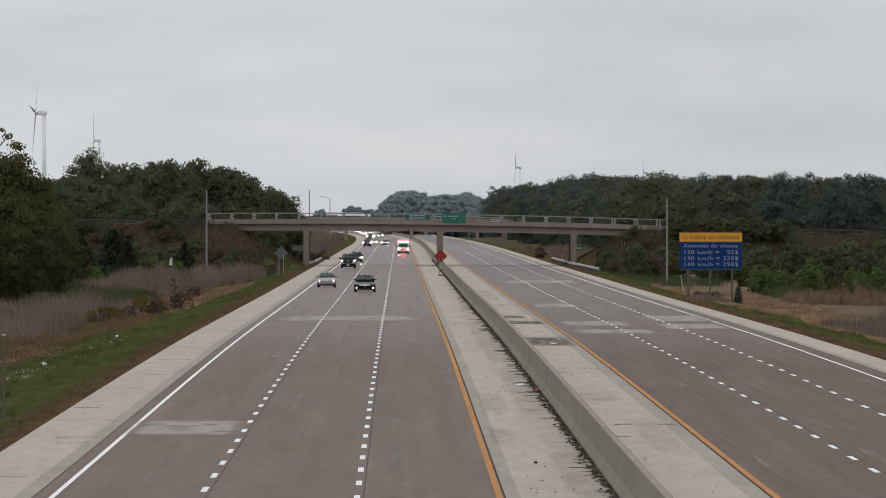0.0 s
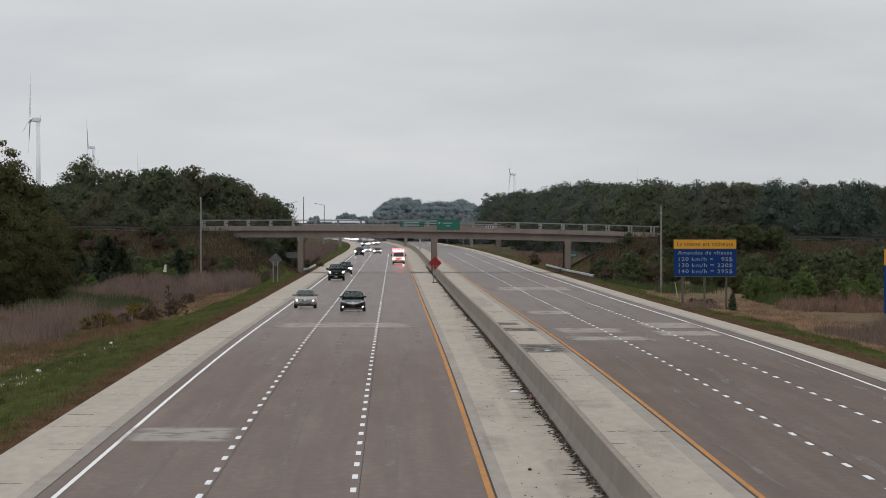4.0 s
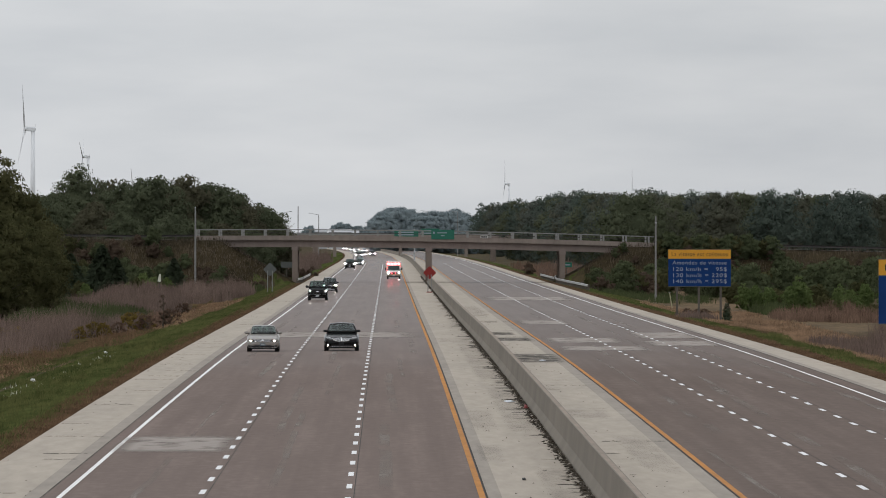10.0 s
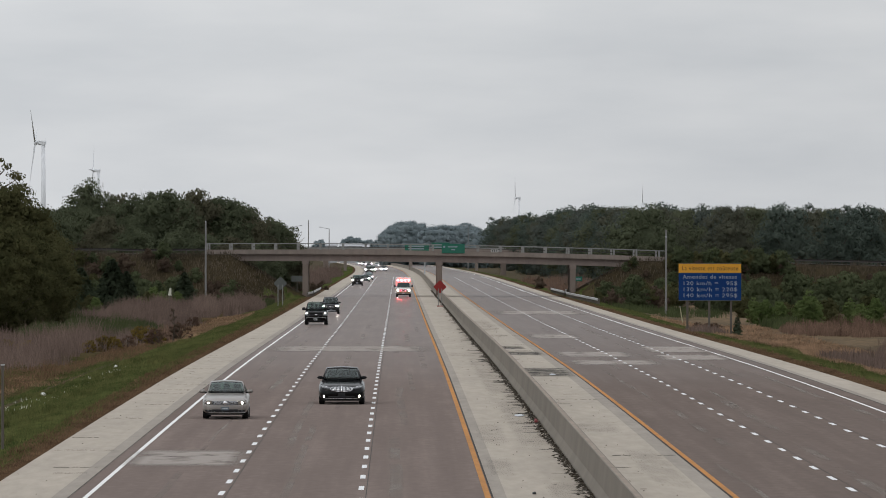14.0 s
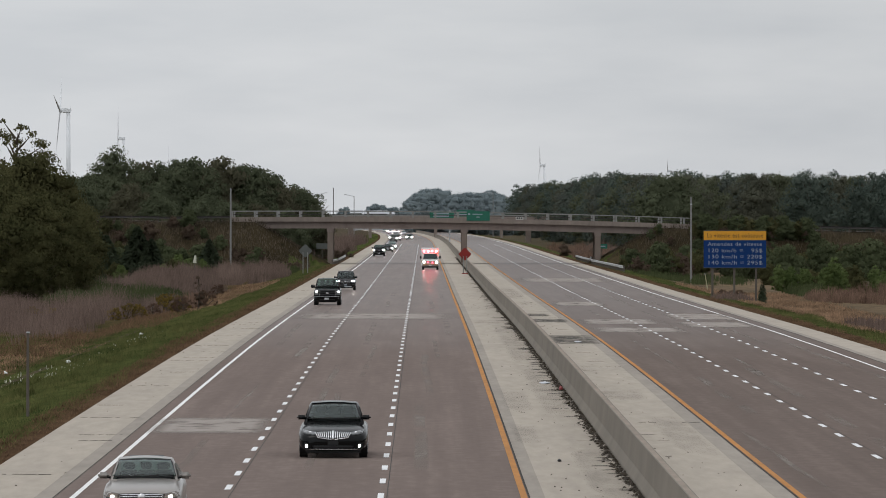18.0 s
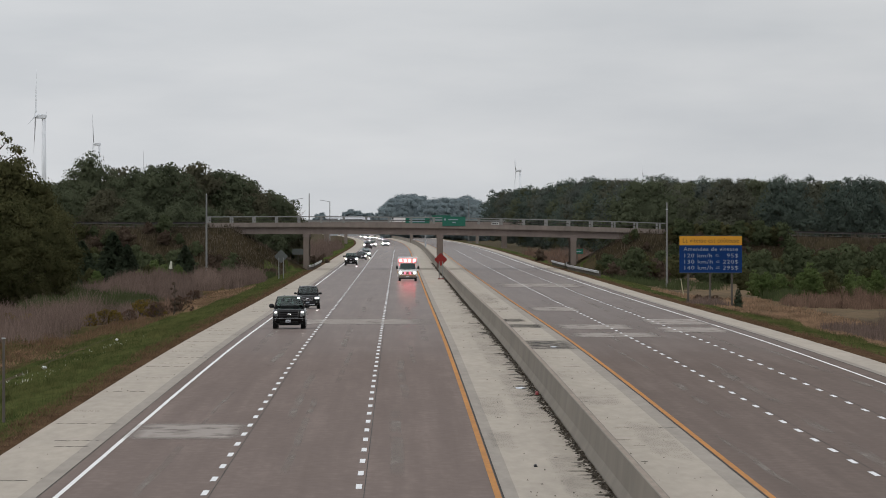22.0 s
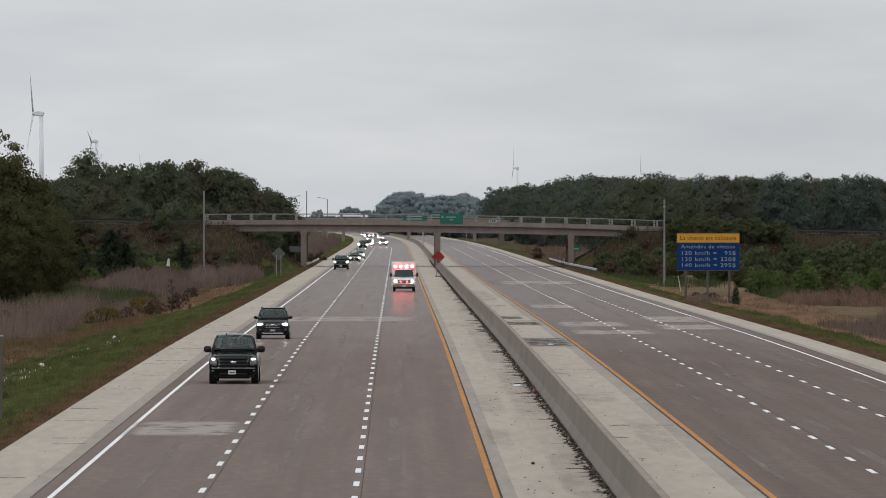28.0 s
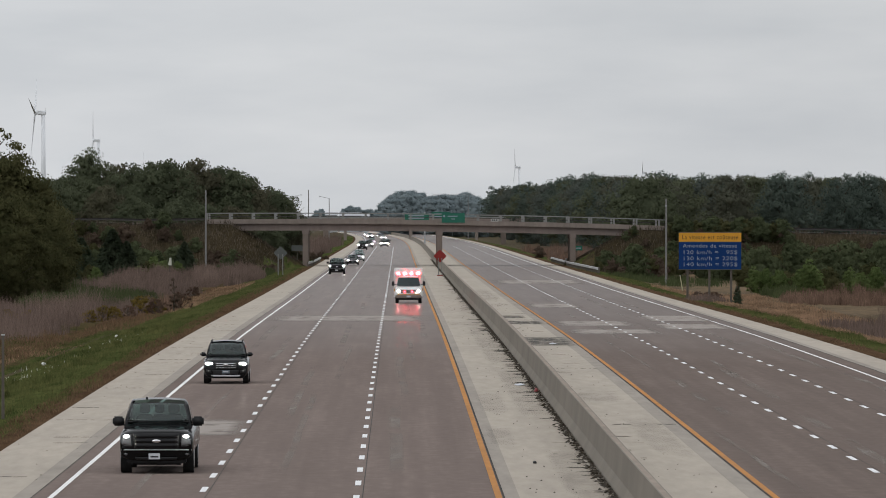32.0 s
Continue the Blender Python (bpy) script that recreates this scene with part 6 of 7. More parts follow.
def make_vehicle(name, label, category, kind, L, W, H, col, nose, lamps_on=True, fog=False, style=None, group="", glare=1.1, wheel=0.34, wheelbase=2.8):
    """A road vehicle from lofted sections, with its glass, lamps, grille, mirrors and wheels."""
    car = thing(name, label, category, group)
    f, hw = -nose, W / 2
    face = FACE[style or kind]
    bodyv, bodyf = loft([ring(f + s * L, zb, zt, k * hw) for s, zb, zt, k in BODY[kind]])
    mesh_part("body", bodyv, bodyf, col, car, smooth=True)
    skin = tree_of(bodyv, bodyf)
    a, b, c, d, kb, kt, foot = CABIN[kind]
    cabv, cabf = loft([cabin_ring(f + a * L, foot - 0.08, foot + 0.0, kb * hw, kb * hw * 0.97, 0.02), cabin_ring(f + b * L, foot - 0.02, H - 0.05, kb * hw, kt * hw),
                       cabin_ring(f + (b * 0.6 + c * 0.4) * L, foot, H - 0.01, kb * hw, kt * hw * 1.01), cabin_ring(f + c * L, foot, H - 0.04, kb * hw, kt * hw * 0.98),
                       cabin_ring(f + d * L, foot - 0.02, foot + (0.02 if kind == "sedan" else 0.1), kb * hw * 0.97, kb * hw * 0.9, 0.02)])
    roof = tree_of(cabv, cabf)
    # the windscreen and the rear window are openings in the shell
    ring_n = len(cabv) // 5
    gaps = {2 + j * ring_n + i for j in (0, 3) for i in range(3, ring_n - 4)}
    mesh_part("cabin", cabv, [q for k, q in enumerate(cabf) if k not in gaps], col, car, "roof and pillars", smooth=True)
    z0, w0, z1, w1 = face["glass"]
    for sx in (-1, 1):
        inlay("windscreen_seal", roof, [(sx * (w0 - 0.012), z0), (sx * (w0 + 0.035), z0)], [(sx * (w1 - 0.012), z1), (sx * (w1 + 0.03), z1)], TRIM, car, "black rubber seal", 0.012, 2, 8, 0.03)
    inlay("windscreen_seal", roof, [(-w0 - 0.03, z0 - 0.01), (0, z0 - 0.035), (w0 + 0.03, z0 - 0.01)], [(-w0 - 0.03, z0 + 0.02), (0, z0 + 0.004), (w0 + 0.03, z0 + 0.02)], TRIM, car, "black rubber seal", 0.012, 16, 1, 0.03)
    inlay("windscreen_seal", roof, [(-w1 - 0.02, z1 - 0.022), (0, z1 - 0.004), (w1 + 0.02, z1 - 0.022)], [(-w1 - 0.03, z1 + 0.005), (0, z1 + 0.03), (w1 + 0.03, z1 + 0.005)], TRIM, car, "black rubber seal", 0.012, 16, 1, 0.03)
    scr = inlay("windscreen", roof, [(-w0, z0 + 0.012), (-w0 * 0.5, z0 - 0.004), (0, z0 - 0.01), (w0 * 0.5, z0 - 0.004), (w0, z0 + 0.012)],
                [(-w1, z1 - 0.015), (-w1 * 0.5, z1), (0, z1 + 0.006), (w1 * 0.5, z1), (w1, z1 - 0.015)], CLEAR_GLASS, car, "green-tinted windscreen", 0.014, 12, 6, 0.006)
    back = [cabv[3 * ring_n + k] for k in (3, 4, 5, 6, 7)] + [cabv[4 * ring_n + k] for k in (3, 4, 5, 6, 7)]
    rear = mesh_part("rear_window", back, [(k, k + 1, k + 6, k + 5) for k in range(4)], REAR_GLASS, car, "tinted rear window", True)
    scr.visible_shadow = rear.visible_shadow = False
    # dashboard, seats and head rests behind the glass
    part("dashboard", box(B(), -kb * hw * 0.85, kb * hw * 0.85, f + (a + 0.06) * L, f + (a + 0.11) * L, foot - 0.1, foot + 0.035, 0.03), TRIM, car, "dark dashboard")
    part("steering_wheel", box(B(), 0.22, 0.56, f + (b - 0.01) * L, f + (b + 0.0) * L, foot - 0.02, foot + 0.10, 0.004), TRIM, car)
    row2 = c - 0.05 if kind != "suv" else c - 0.2
    for sy, xs in ((b + 0.07, (-0.38, 0.38)), (row2, (-0.42, 0, 0.42))):
        for x in xs:
            tall = H - foot - 0.12
            st = part("seat", box(B(), x - 0.22, x + 0.22, f + sy * L, f + sy * L + 0.12, foot - 0.1, foot + tall * 0.45, 0.05), SEAT, car, "dark cloth seat back")
            part("head_rest", box(B(), x - 0.13, x + 0.13, f + sy * L + 0.02, f + sy * L + 0.10, foot + tall * 0.5, foot + tall * 0.92, 0.035), SEAT, st)
    for k in (-0.62, 0.03):
        ya, yb = skin_y(roof, k * w0, z0 + 0.01, -0.1), skin_y(roof, (k + 0.58) * w0, z0 + 0.045, -0.1)
        part("wiper", rod(B(), (k * w0, ya - 0.03, z0 + 0.005), ((k + 0.58) * w0, yb - 0.03, z0 + 0.035), 0.010, seg=5), TRIM, scr)
    my = skin_y(roof, 0, z1 - 0.09, 0)
    part("inner_mirror", box(B(), -0.11, 0.11, my + 0.04, my + 0.07, z1 - 0.11, z1 - 0.045, 0.01), TRIM, scr)
    zs = foot + 0.05
    mz, mx, mw, mh = face["mirror"]
    for sx in (-1, 1):
        x0, x1 = sx * (kb * hw + 0.004), sx * (kt * hw + 0.02)
        ya, yb, yc, yd = f + (a + 0.05) * L, f + (b + 0.012) * L, f + (c - 0.01) * L, f + (d - 0.05) * L
        zt = H - 0.16
        xt = x0 + (x1 - x0) * 0.82
        mesh_part("side_window", [(x0, ya, zs), (x0, yd, zs), (xt, yc, zt), (xt, yb, zt)], [(0, 1, 2, 3)], GLASS, car)
        my = f + (a + 0.045) * L
        lo, hi = sorted((sx * mx, sx * (mx + mw)))
        mi = part("mirror", box(B(), lo, hi, my - 0.09, my + 0.07, mz, mz + mh, 0.045), TRIM if kind == "pickup" else col, car, "door mirror", True)
        part("mirror_arm", rod(B(), (sx * (kb * hw - 0.02), my + 0.03, mz + 0.02), (sx * (mx + 0.04), my, mz + 0.04), 0.028), TRIM, mi)
        # hood crease, lamp, fog lamp
        part("hood_crease", rod(B(), (sx * hw * 0.42, skin_y(skin, sx * hw * 0.42, face["lamp"][1][0][1] + 0.06, f) + 0.05, face["lamp"][1][0][1] + 0.07), (sx * hw * 0.60, f + a * L * 0.9, foot - 0.035), 0.012, seg=5), col, car)
        lo, hi = face["lamp"]
        lamp = inlay("headlight", skin, flip(lo, sx), flip(hi, sx), SMOKED_LENS if col is SILVER_PAINT else LAMP_GLASS, car, "clear headlight", 0.012, 8, 4)
        x, z, rx, rz = face["bulb"] or (0.66, 0.74, 0.045, 0.03)
        spot("bulb", skin, sx * x, z, rx * glare, rz * glare, HEADLIGHT if lamps_on else CHROME, lamp, "glowing bulb" if lamps_on else "unlit reflector")
        inlay("lamp_shade", skin, flip([(lo[0][0], lo[0][1] - 0.0), (lo[2][0], lo[2][1])], sx), flip([(lo[0][0], lo[0][1] + 0.022), (lo[2][0], lo[2][1] + 0.022)], sx), TRIM, lamp, "", 0.016, 6, 1)
        if face["fog"]:
            lo, hi = face["fog"]
            fl = inlay("fog_recess", skin, flip(lo, sx), flip(hi, sx), TRIM, car, "dark fog lamp recess", 0.014, 6, 4)
            spot("fog_lamp", skin, sx * (lo[0][0] + lo[1][0]) / 2, (lo[0][1] + hi[1][1]) / 2, 0.045, 0.035, FOG_OFF, fl, "unlit fog lamp", 0.012)
        else:
            fl = spot("fog_lamp", skin, sx * 0.765, 0.355, 0.042, 0.058, FOGLIGHT, car, "lit fog lamp", 0.012)
            spot("fog_bezel", skin, sx * 0.765, 0.355, 0.085, 0.10, TRIM, fl, "", 0.0)
    if face["grille"]:
        lo, hi = face["grille"]
        gr = inlay("grille", skin, lo, hi, TRIM, car, "dark grille", 0.016, 14, 6)
        for z in face["slats"]:
            half = abs(lo[0][0]) * 0.97
            th = 0.05 if kind == "pickup" else 0.008
            inlay("slat", skin, [(-half, z - th), (half, z - th)], [(-half, z + th), (half, z + th)], GLOSS_BLACK if kind == "pickup" else CHROME, gr, "", 0.024, 10, 1, 0.02)
        bx, bz, zc = face["badge"]
        spot("badge", skin, 0, zc, bx, bz, CHROME, gr, "plain badge", 0.034)
    else:
        gr = inlay("grille", skin, [(-0.44, 0.60), (-0.1, 0.55), (0, 0.545), (0.1, 0.55), (0.44, 0.60)], [(-0.54, 0.745), (-0.1, 0.775), (0, 0.78), (0.1, 0.775), (0.54, 0.745)], TRIM, car, "split chrome grille", 0.012, 16, 6)
        for sx in (-1, 1):
            for i in range(8):
                u = i / 7
                xb, xt = 0.075 + 0.36 * u, 0.075 + 0.44 * u
                zb, zt = 0.558 + 0.045 * u, 0.770 - 0.02 * u
                inlay("slat", skin, flip([(xb - 0.012, zb), (xb + 0.012, zb)], sx), flip([(xt - 0.014, zt), (xt + 0.014, zt)], sx), CHROME, gr, "", 0.022, 1, 5, 0.02)
            inlay("surround", skin, flip([(0.03, 0.528), (0.46, 0.585)], sx), flip([(0.03, 0.548), (0.46, 0.605)], sx), CHROME, gr, "", 0.024, 8, 1, 0.02)
        inlay("badge", skin, [(-0.035, 0.53), (0.035, 0.53)], [(-0.035, 0.79), (0.035, 0.79)], CHROME, gr, "plain badge", 0.03, 2, 5, 0.02)
    lo, hi = face["intake"]
    air = inlay("air_intake", skin, lo, hi, TRIM, car, "dark lower air intake", 0.018, 14, 5)
    if kind == "suv":
        inlay("skid_plate", skin, [(-0.56, 0.29), (0.56, 0.29)], [(-0.60, 0.365), (0.60, 0.365)], PLATE, car, "grey lower skid plate", 0.012, 10, 1)
    elif kind == "pickup":
        inlay("bumper_trim", skin, [(-0.97, 0.645), (0.97, 0.645)], [(-0.97, 0.668), (0.97, 0.668)], STEEL, car, "thin bright bumper edge", 0.016, 14, 1)
    else:
        inlay("lower_trim", skin, [(-0.80, face["lip"] + 0.045), (0.80, face["lip"] + 0.045)], [(-0.80, face["lip"] + 0.062), (0.80, face["lip"] + 0.062)], CHROME, air, "", 0.024, 12, 1)
    part("valance", box(B(), -0.80 * hw, 0.80 * hw, f + 0.16, f + 0.6, face["lip"] - 0.05, face["lip"] + 0.12, 0.03), TRIM, car)
    x0, x1, z0, z1 = face["plate"]
    y = min(skin_y(skin, x, z, f) for x in (x0, 0, x1) for z in (z0, z1))
    pl = part("number_plate", box(B(), x0, x1, y - 0.03, y + 0.02, z0, z1, 0.0), TRIM if fog else PLATE_DARK if kind != "pickup" else PLATE, car, "dark plate" if kind != "pickup" else "pale plate")
    part("plate_bar", box(B(), x0 + 0.05, x1 - 0.05, y - 0.034, y - 0.03, z0 + 0.05, z0 + 0.09), PLATE if kind != "pickup" and not fog else TRIM, pl)
    if kind == "suv":
        for sx in (-1, 1):
            part("roof_rail", rod(B(), (sx * kt * hw * 0.93, f + (b + 0.02) * L, H - 0.01), (sx * kt * hw * 0.92, f + (c - 0.02) * L, H + 0.0), 0.028), TRIM, car)
    if kind == "pickup":
        part("roof_aerial", box(B(), -0.36, -0.31, f + (b + 0.03) * L, f + (b + 0.05) * L, H - 0.03, H + 0.035), TRIM, car)
        part("tailgate", box(B(), -0.92 * hw, 0.92 * hw, f + L - 0.1, f + L + 0.0, 0.7, 1.36, 0.03), col, car)
    part("underbody", box(B(), -0.62 * hw, 0.62 * hw, 0.25, f + L - 0.3, 0.2, 0.45), TRIM, car)
    add_wheels(car, W, wheelbase, wheel, 0.23 if kind != "pickup" else 0.29)
    return car


def make_ambulance():
    am = thing("ambulance", "white ambulance van with gold stripe, red lights flashing", "ambulance")
    f, hw = -0.95, 1.07
    body = [ring(f + s, zb, zt, k * hw) for s, zb, zt, k in ((0, 0.5, 0.98, 0.84), (0.05, 0.4, 1.1, 0.93), (0.2, 0.38, 1.2, 0.98), (0.75, 0.4, 1.3, 1.0), (1.0, 0.4, 1.36, 1.0), (2.2, 0.4, 1.5, 1.0))]
    mesh_part("cab_body", *loft(body), WHITE_PAINT, am, "white van cab", smooth=True)
    arcs = [cabin_ring(f + 0.75, 1.2, 1.3, 0.92, 0.9, 0.02), cabin_ring(f + 1.5, 1.2, 2.08, 0.95, 0.80), cabin_ring(f + 2.25, 1.2, 2.16, 0.97, 0.82)]
    mesh_part("cab_roof", *loft(arcs), WHITE_PAINT, am, smooth=True)
    verts = [(-0.91, f + 0.74, 1.38), (0.91, f + 0.74, 1.38), (0.79, f + 1.33, 2.03), (-0.79, f + 1.33, 2.03), (0, f + 0.66, 1.38), (0, f + 1.26, 2.04)]
    mesh_part("windscreen", verts, [(0, 4, 5, 3), (4, 1, 2, 5)], GLASS, am, "dark windscreen")
    part("patient_box", box(B(), -1.15, 1.15, 1.25, 5.6, 0.45, 2.74, 0.07), BOX_WHITE, am, "white box body")
    part("gold_stripe", box(B(), -1.156, 1.156, 1.3, 5.55, 0.95, 1.15), GOLD_PAINT, am, "orange-gold stripe")
    part("hood_stripe", box(B(), -0.9, 0.9, f - 0.02, f + 0.1, 0.62, 0.72, 0.02), GOLD_PAINT, am, "orange-gold stripe")
    gr = part("grille", box(B(), -0.62, 0.62, f - 0.03, f + 0.1, 0.8, 1.06, 0.03), TRIM, am, "dark grille")
    for z in (0.86, 0.93, 1.0):
        part("slat", box(B(), -0.6, 0.6, f - 0.045, f - 0.03, z - 0.012, z + 0.012), CHROME, gr)
    part("bumper", box(B(), -1.04, 1.04, f - 0.14, f + 0.2, 0.42, 0.66, 0.06), BUMPER_GREY, am, "dull grey front bumper")
    part("valance", box(B(), -0.85, 0.85, f, f + 0.5, 0.26, 0.44, 0.03), TRIM, am)
    part("number_plate", box(B(), -0.155, 0.155, f - 0.16, f - 0.14, 0.47, 0.61), PLATE, am)
    for sx in (-1, 1):
        h = part("headlight", box(B(), sx * 0.8 - 0.14, sx * 0.8 + 0.14, f - 0.02, f + 0.2, 0.86, 1.08, 0.03), LAMP_GLASS, am, "clear headlight")
        part("bulb", rod(B(), (sx * 0.8, f - 0.05, 0.97), (sx * 0.8, f + 0.05, 0.97), 0.085, seg=14), HEADLIGHT, h, "glowing bulb")
        mi = part("mirror", box(B(), sx * 1.22 - 0.11, sx * 1.22 + 0.11, f + 0.75, f + 0.9, 1.38, 1.72, 0.03), TRIM, am, "tall black door mirror")
        part("mirror_arm", rod(B(), (sx * 0.93, f + 0.9, 1.45), (sx * 1.2, f + 0.84, 1.5), 0.025), TRIM, mi)
    bar = part("light_housing", box(B(), -1.1, 1.1, 1.05, 1.26, 2.17, 2.5, 0.04), BOX_WHITE, am, "white light housing across the box front")
    turn = []
    spots = [(x, 1.08, 2.33, 0.15, 0.24) for x in (-0.78, -0.26, 0.26, 0.78)] + [(x, f - 0.0, 0.93, 0.085, 0.13) for x in (-0.3, 0.3)]
    for x, y, z, r, h in spots:
        drum = part("beacon", rod(B(), (0, 0, -h * 0.5), (0, 0, h * 0.5), r * 0.8, seg=16), TRIM, am, "rotating beacon")
        drum.matrix_basis = pose(x, y, z)
        verts = []
        for i in range(11):
            a = radians(-142 + 104 * i / 10)
            verts += [(math.cos(a) * r, math.sin(a) * r, -h / 2), (math.cos(a) * r, math.sin(a) * r, h / 2)]
        faces = [(i * 2, i * 2 + 2, i * 2 + 3, i * 2 + 1) for i in range(10)]
        mesh_part("red_lens", verts, faces, RED_LIGHT if r < 0.1 else PINK_LIGHT, drum, "red glowing lens")
        turn.append((drum, x, y, z))
    for x in (-0.52, 0.0, 0.52):
        part("light_rib", box(B(), x - 0.05, x + 0.05, 0.92, 1.06, 2.17, 2.5), BOX_WHITE, bar)
    add_wheels(am, 2.1, 3.5, 0.37, 0.25)
    part("underbody", box(B(), -0.7, 0.7, 0.3, 5.3, 0.25, 0.5), TRIM, am)
    return am, turn


silver_sedan = make_vehicle("sedan", "silver-beige sedan with headlights on in the outer lane", "car", "sedan", 4.87, 1.83, 1.48, SILVER_PAINT, 0.93, glare=0.9, wheelbase=2.8)
part("sunroof", box(B(), -0.40, 0.40, 1.62, 2.35, 1.470, 1.482, 0.004), TRIM, silver_sedan, "closed dark sunroof")
black_sedan = make_vehicle("sedan", "black luxury sedan with chrome split grille, fog lamps lit", "car", "sedan", 5.18, 2.0, 1.58, BLACK_PAINT, 0.98, lamps_on=False, fog=True, style="luxury", wheelbase=2.87)
pickup = make_vehicle("pickup_truck", "black crew-cab pickup truck with headlights on", "pickup truck", "pickup", 5.89, 2.05, 2.02, BLACK_PAINT, 0.95, glare=0.85, wheel=0.40, wheelbase=3.68)
suv = make_vehicle("suv", "dark charcoal compact sport utility car, headlights on", "suv", "suv", 4.52, 1.87, 1.74, CHARCOAL_PAINT, 0.9, wheel=0.36, wheelbase=2.69)
ambulance, beacons = make_ambulance()
far_pickup = make_vehicle("pickup_truck", "dark pickup truck leading the distant queue", "pickup truck", "pickup", 5.89, 2.03, 1.93, CHARCOAL_PAINT, 0.95, group="distant traffic", glare=1.55, wheel=0.40, wheelbase=3.68)
far_silver = make_vehicle("sedan", "pale silver sedan in the distant queue, lights on", "car", "sedan", 4.8, 1.83, 1.47, PALE_PAINT, 0.93, group="distant traffic", glare=1.55)
far_dark = make_vehicle("sedan", "dark sedan in the distant queue, lights on", "car", "sedan", 4.8, 1.83, 1.47, CHARCOAL_PAINT, 0.93, group="distant traffic", glare=1.55)
far_suv = make_vehicle("suv", "dark sport utility car in the distant queue", "suv", "suv", 4.6, 1.88, 1.72, BLACK_PAINT, 0.9, group="distant traffic", glare=1.55, wheel=0.36, wheelbase=2.7)


def make_van():
    """A box van seen from its side; the front faces -x."""
    v = thing("box_van", "white box van crossing the far overpass", "van")
    part("box_body", box(B(), -1.0, 2.6, -1.0, 1.0, 0.5, 2.05, 0.12), BOX_WHITE, v, "white box body")
    sec = [(-2.5, 0.45), (-2.55, 0.95), (-1.9, 1.15), (-1.35, 1.9), (-1.05, 2.0), (-1.05, 0.45)]
    verts = [(x, y, z) for y in (-0.95, 0.95) for x, z in sec]
    faces = [tuple(range(6)), tuple(range(11, 5, -1))] + [(i, 6 + i, 6 + (i + 1) % 6, (i + 1) % 6) for i in range(6)]
    mesh_part("cab", verts, faces, WHITE_PAINT, v, "white cab")
    for y in (-0.96, 0.96):
        mesh_part("side_window", [(-1.75, y, 1.22), (-1.12, y, 1.22), (-1.12, y, 1.82), (-1.36, y, 1.82)], [(0, 1, 2, 3)], GLASS, v)
    mesh_part("windscreen", [(-1.93, -0.85, 1.18), (-1.93, 0.85, 1.18), (-1.40, 0.8, 1.88), (-1.40, -0.8, 1.88)], [(0, 1, 2, 3)], GLASS, v)
    for x in (-1.75, 1.6):
        for y in (-0.85, 0.85):
            w = part("wheel", rod(B(), (x, y - 0.12, 0.34), (x, y + 0.12, 0.34), 0.34, seg=16), RUBBER, v)
            part("rim", rod(B(), (x, y - 0.13, 0.34), (x, y + 0.13, 0.34), 0.2, seg=12), RIM, w)
    return v


van = make_van()


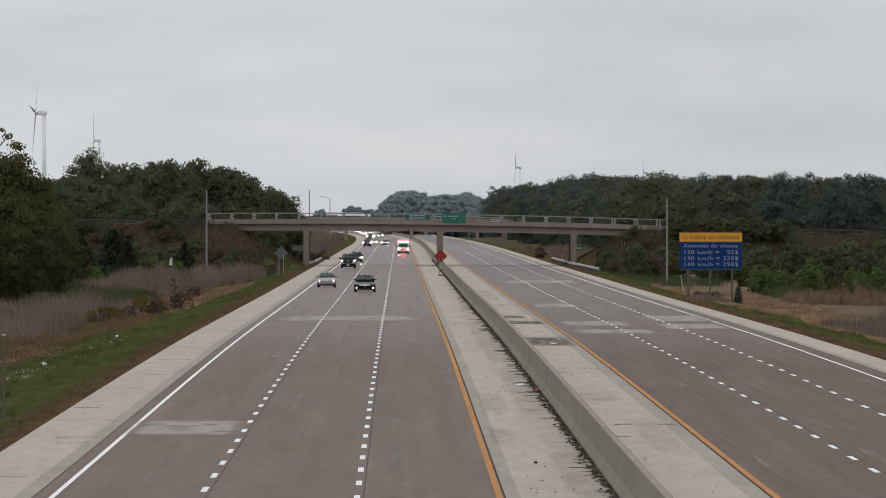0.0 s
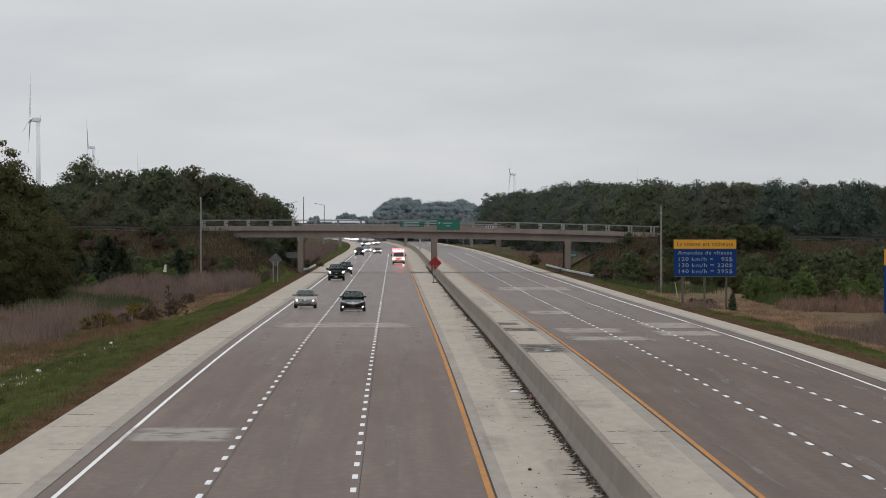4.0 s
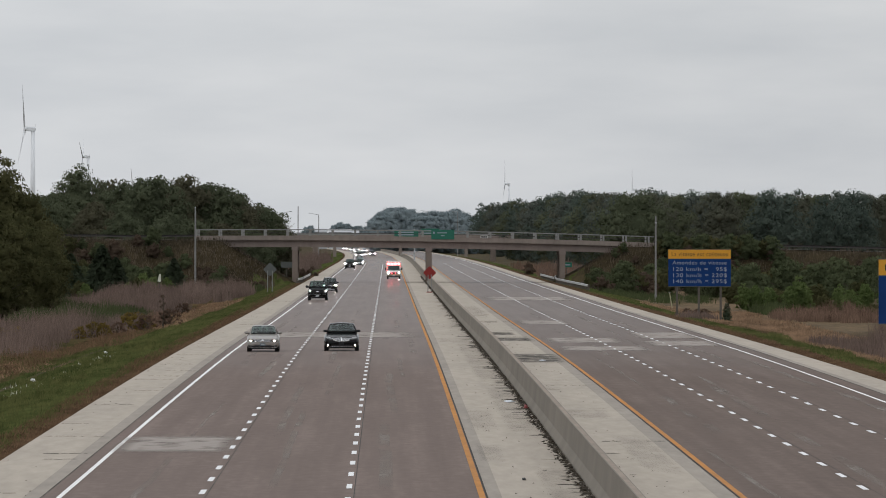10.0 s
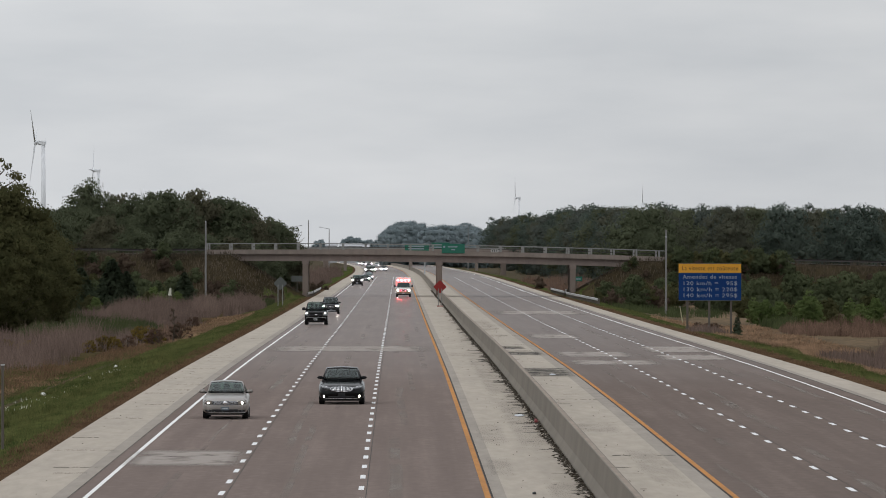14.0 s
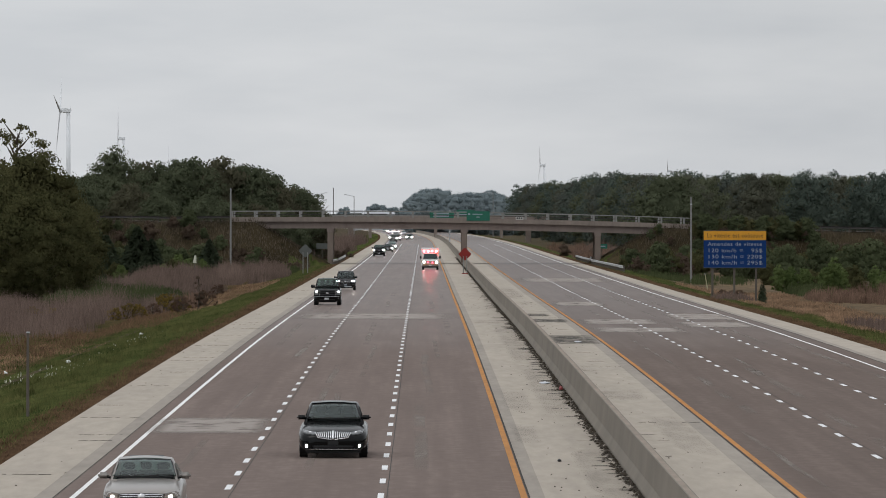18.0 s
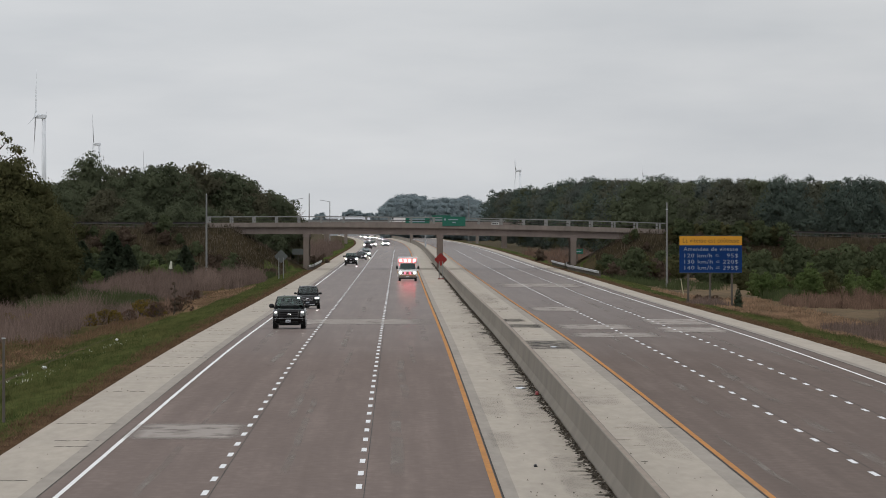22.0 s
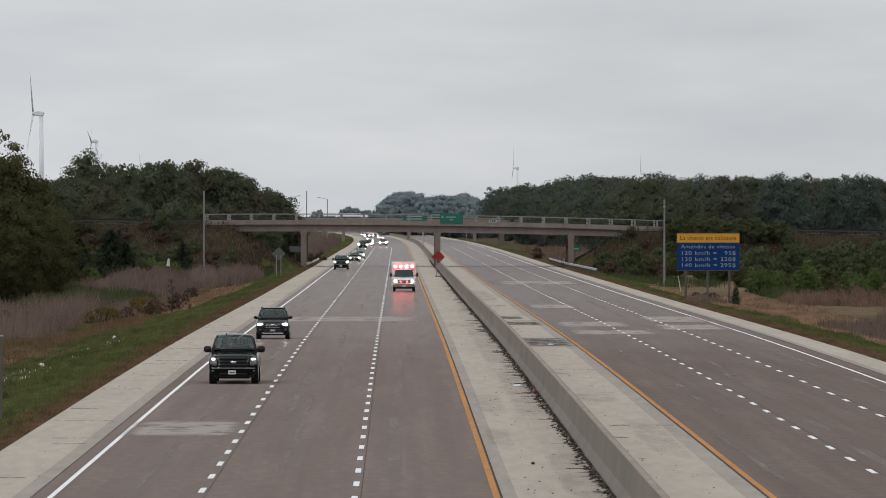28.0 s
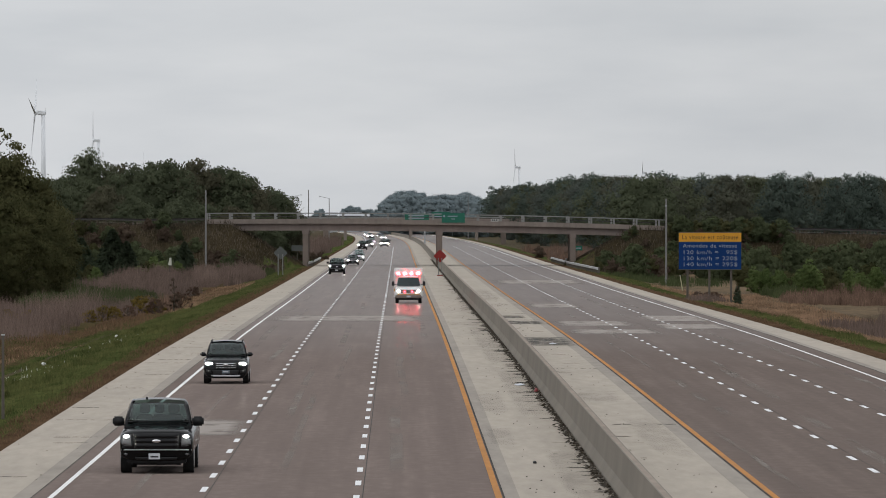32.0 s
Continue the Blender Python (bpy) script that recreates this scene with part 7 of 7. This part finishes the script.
# ---- litter, joints and small things ----
def build_small():
    rng = np.random.default_rng(90)
    # weed-grown joints across the shoulders
    for x0, x1, ys, ground in ((-11.7, -9.9, (182.7, 229.7, 268.6, 311, 318, 345, 372, 410, 418, 455, 500, 548, 610, 680), sh_1), (-10.9, -9.5, (208, 213, 290, 330, 396), sh_1),
                               (-11.8, -11.0, (243.4, 362), sh_1), (6.9, 9.0, (225, 300, 352, 440, 520), sh_3), (6.4, 7.2, (196, 255, 330), sh_3), (4.6, 5.5, (199, 262, 300, 240), sh_2)):
        for y in ys:
            V, Fc = [], []
            x = x0
            while x < x1:
                w = rng.uniform(0.06, 0.4)
                if rng.uniform() < 0.72:
                    d, z, yy = rng.uniform(0.10, 0.22), level(y), y + rng.normal(0, 0.06)
                    i = len(V)
                    V += [(x, yy - d, z + 0.004), (x + w, yy - d * 0.7, z + 0.004), (x + w, yy + d, z + 0.004), (x, yy + d * 0.8, z + 0.004), (x + w / 2, yy, z + 0.012)]
                    Fc += [(i, i + 1, i + 4), (i + 1, i + 2, i + 4), (i + 2, i + 3, i + 4), (i + 3, i, i + 4)]
                x += w + rng.uniform(0.0, 0.12)
            if V:
                mesh_part("joint_weeds", V, Fc, DEBRIS, ground, "dark weeds in a joint")
    # scattered bits on the shoulders
    V, Fc = [], []
    for _ in range(300):
        y = 165 + 420 * rng.uniform() ** 1.4
        lo, hi = ((3.4, 5.4), (6.3, 8.6), (-11.7, -9.6))[int(rng.choice(3, p=(0.5, 0.38, 0.12)))]
        x, z, s = rng.uniform(lo, hi), level(y), rng.uniform(0.012, 0.035)
        i = len(V)
        V += [(x - s, y - s, z + 0.003), (x + s, y - s * 2, z + 0.003), (x + s * 0.6, y + s * 3, z + 0.003), (x, y, z + s)]
        Fc += [(i, i + 1, i + 3), (i + 1, i + 2, i + 3), (i + 2, i, i + 3)]
    tagged(mesh_part("grit", V, Fc, DEBRIS), "dark grit and leaf bits on the shoulders", "litter", kind="stuff")

    def crumple(name, x, y, sx, sy, sz, col, label, seed):
        bm = B()
        bmesh.ops.create_icosphere(bm, subdivisions=2, radius=1)
        for v in bm.verts:
            k = 1 + 0.45 * noise.noise(v.co * 2.1 + Vector((seed, 0, 0)))
            v.co = Vector((v.co.x * sx * k, v.co.y * sy * k, max(-0.2, v.co.z * k) * sz + sz * 0.2))
        ob = part(name, bm, mat(name + "_surface", col, 0.6, 0.15, 6, 1.0, spec=0.2))
        ob.location = (x, y, (ground_z(x, y) if x < -12 else level(y)) + 0.004)
        tagged(ob, label, "litter")

    crumple("plastic_sheet", 4.95, 273, 0.22, 1.1, 0.05, (0.62, 0.64, 0.68), "flat white plastic sheet on the shoulder", 1)
    crumple("rag", 5.42, 263.5, 0.09, 0.6, 0.12, (0.22, 0.03, 0.03), "crumpled red rag by the barrier foot", 2)
    crumple("rubber_scrap", 3.9, 192, 0.06, 0.25, 0.06, (0.02, 0.02, 0.02), "black rubber scrap on the shoulder", 3)
    crumple("puddle_film", 8.2, 356, 0.2, 1.3, 0.02, (0.55, 0.57, 0.6), "pale flat litter on the damp shoulder", 4)
    for x, y, s in ((-18.2, 345, 0.16), (-17.6, 420, 0.14), (-20.5, 330, 0.12)):
        crumple("litter_paper", x, y, s, s * 1.5, s, (0.7, 0.7, 0.68), "white scrap of paper in the grass", y)
    m = thing("marker_post", "white plastic-covered marker post in the scrub", "post", at=pose(sight(-404, 800), 800, ground_z(sight(-404, 800), 800)))
    part("stake", rod(B(), (0, 0, -0.3), (0, 0, 2.4), 0.05), WOOD_POLE, m)
    part("cover", rod(B(), (0, 0, 2.2), (0.08, 0, 3.1), 0.22, 0.1), BLOOM, m, "white cover")


build_small()


# ---- what moves ----
TIMES = (0, 6, 9, 13, 17, 19, 23, 28, 32)
NEAR_PATHS = [
    (silver_sedan, (656.4, 489.1, 408.4, 296.6, 183.2, 127, -1, -152, -272), (-7.06, -7.12, -7.07, -6.98, -6.47, -6.48, -6.2, -6.2, -6.2)),
    (black_sedan, (615.7, 475.5, 406.4, 315.6, 218.6, 171.5, 71.6, -53, -153), (-3.12, -3.13, -2.77, -2.43, -2.52, -2.64, -2.66, -2.6, -2.6)),
    (pickup, (907.3, 779.8, 715.5, 619.8, 528.5, 482.9, 393.3, 276.6, 185.6), (-6.82, -7.01, -7.15, -7.26, -7.21, -7.12, -6.72, -6.68, -6.64)),
    (suv, (1015.5, 878, 810.3, 718.5, 634.2, 590.8, 492.3, 371.5, 275.5), (-6.4, -6.62, -6.74, -6.95, -7.06, -7.05, -6.98, -6.82, -7.04)),
    (ambulance, (1248, 1113, 1050.1, 970.1, 876, 830, 742.3, 627, 530.6), (0.8, 0.95, 0.95, 0.75, 0.9, 0.95, 1.01, 0.71, 0.82)),
]
# distant queue: the vehicle it is like, offset at start and end, distance at the start, speed
FAR_PATHS = [
    (far_pickup, -7.3, -7.4, 1545, 22.9), (far_dark, -3.4, -6.6, 1650, 21.0), (far_silver, -6.2, -6.2, 1730, 21.0), (far_silver, -6.6, -6.6, 1800, 21.0),
    (far_pickup, -7.5, -7.5, 2160, 23.2), (far_suv, -6.6, -6.6, 2270, 23.2), (far_silver, -6.6, -6.7, 2520, 23.0),
    (far_suv, -3.2, -3.2, 2371, 25.0), (far_dark, -2.8, -2.8, 2510, 25.0), (far_silver, -3.0, -3.0, 2900, 24.0), (far_dark, -6.9, -6.9, 2760, 23.0), (far_suv, -6.8, -6.8, 3050, 23.0),
    (far_dark, -3.1, -3.1, 3200, 24.0), (far_silver, -6.8, -6.8, 3350, 23.0),
]


def ride(ob, xs, ys, ts):
    walk(ob, [(t, pose(x + bend(y), y, level(y) + 0.004)) for t, x, y in zip(ts, xs, ys)])


def motions():
    for ob, ys, xs in NEAR_PATHS:
        ride(ob, xs, ys, TIMES)
    done, queue = set(), []
    ts = list(range(0, 33, 4))
    for ob, *path in FAR_PATHS:
        queue.append((copy_thing(ob, pose(0, path[2], 0)) if ob in done else ob, *path))
        done.add(ob)
    for ob, xa, xb, y0, v in queue:
        ride(ob, [xa + (xb - xa) * smooth01(2, 13, t) for t in ts], [y0 - v * t for t in ts], ts)
    # the van on the far overpass, from right to left
    walk(van, [(t, pose(sight(-3 - 83.5 * (t - 22.0), 2043.0), 2043.0, 3.96)) for t in (0, 18.8, 20, 21, 22, 23, 24, 25, 32)])
    # one turn a second: red to the front on the full second, dark between
    for drum, x, y, z in beacons:
        walk(drum, [(k * 0.2, pose(x, y, z, 0, 0, 72 * k - 12)) for k in range(161)])
    # a third of a turn in about 1.8 seconds, a little faster towards the end
    for rotor, turn, phase in ROTORS:
        walk(rotor, [(t, turn @ pose(0, 0, 0, 66.2 * (t - phase) + 0.173 * max(0, t - 18) ** 2, 0, 0)) for t in range(33)])


motions()
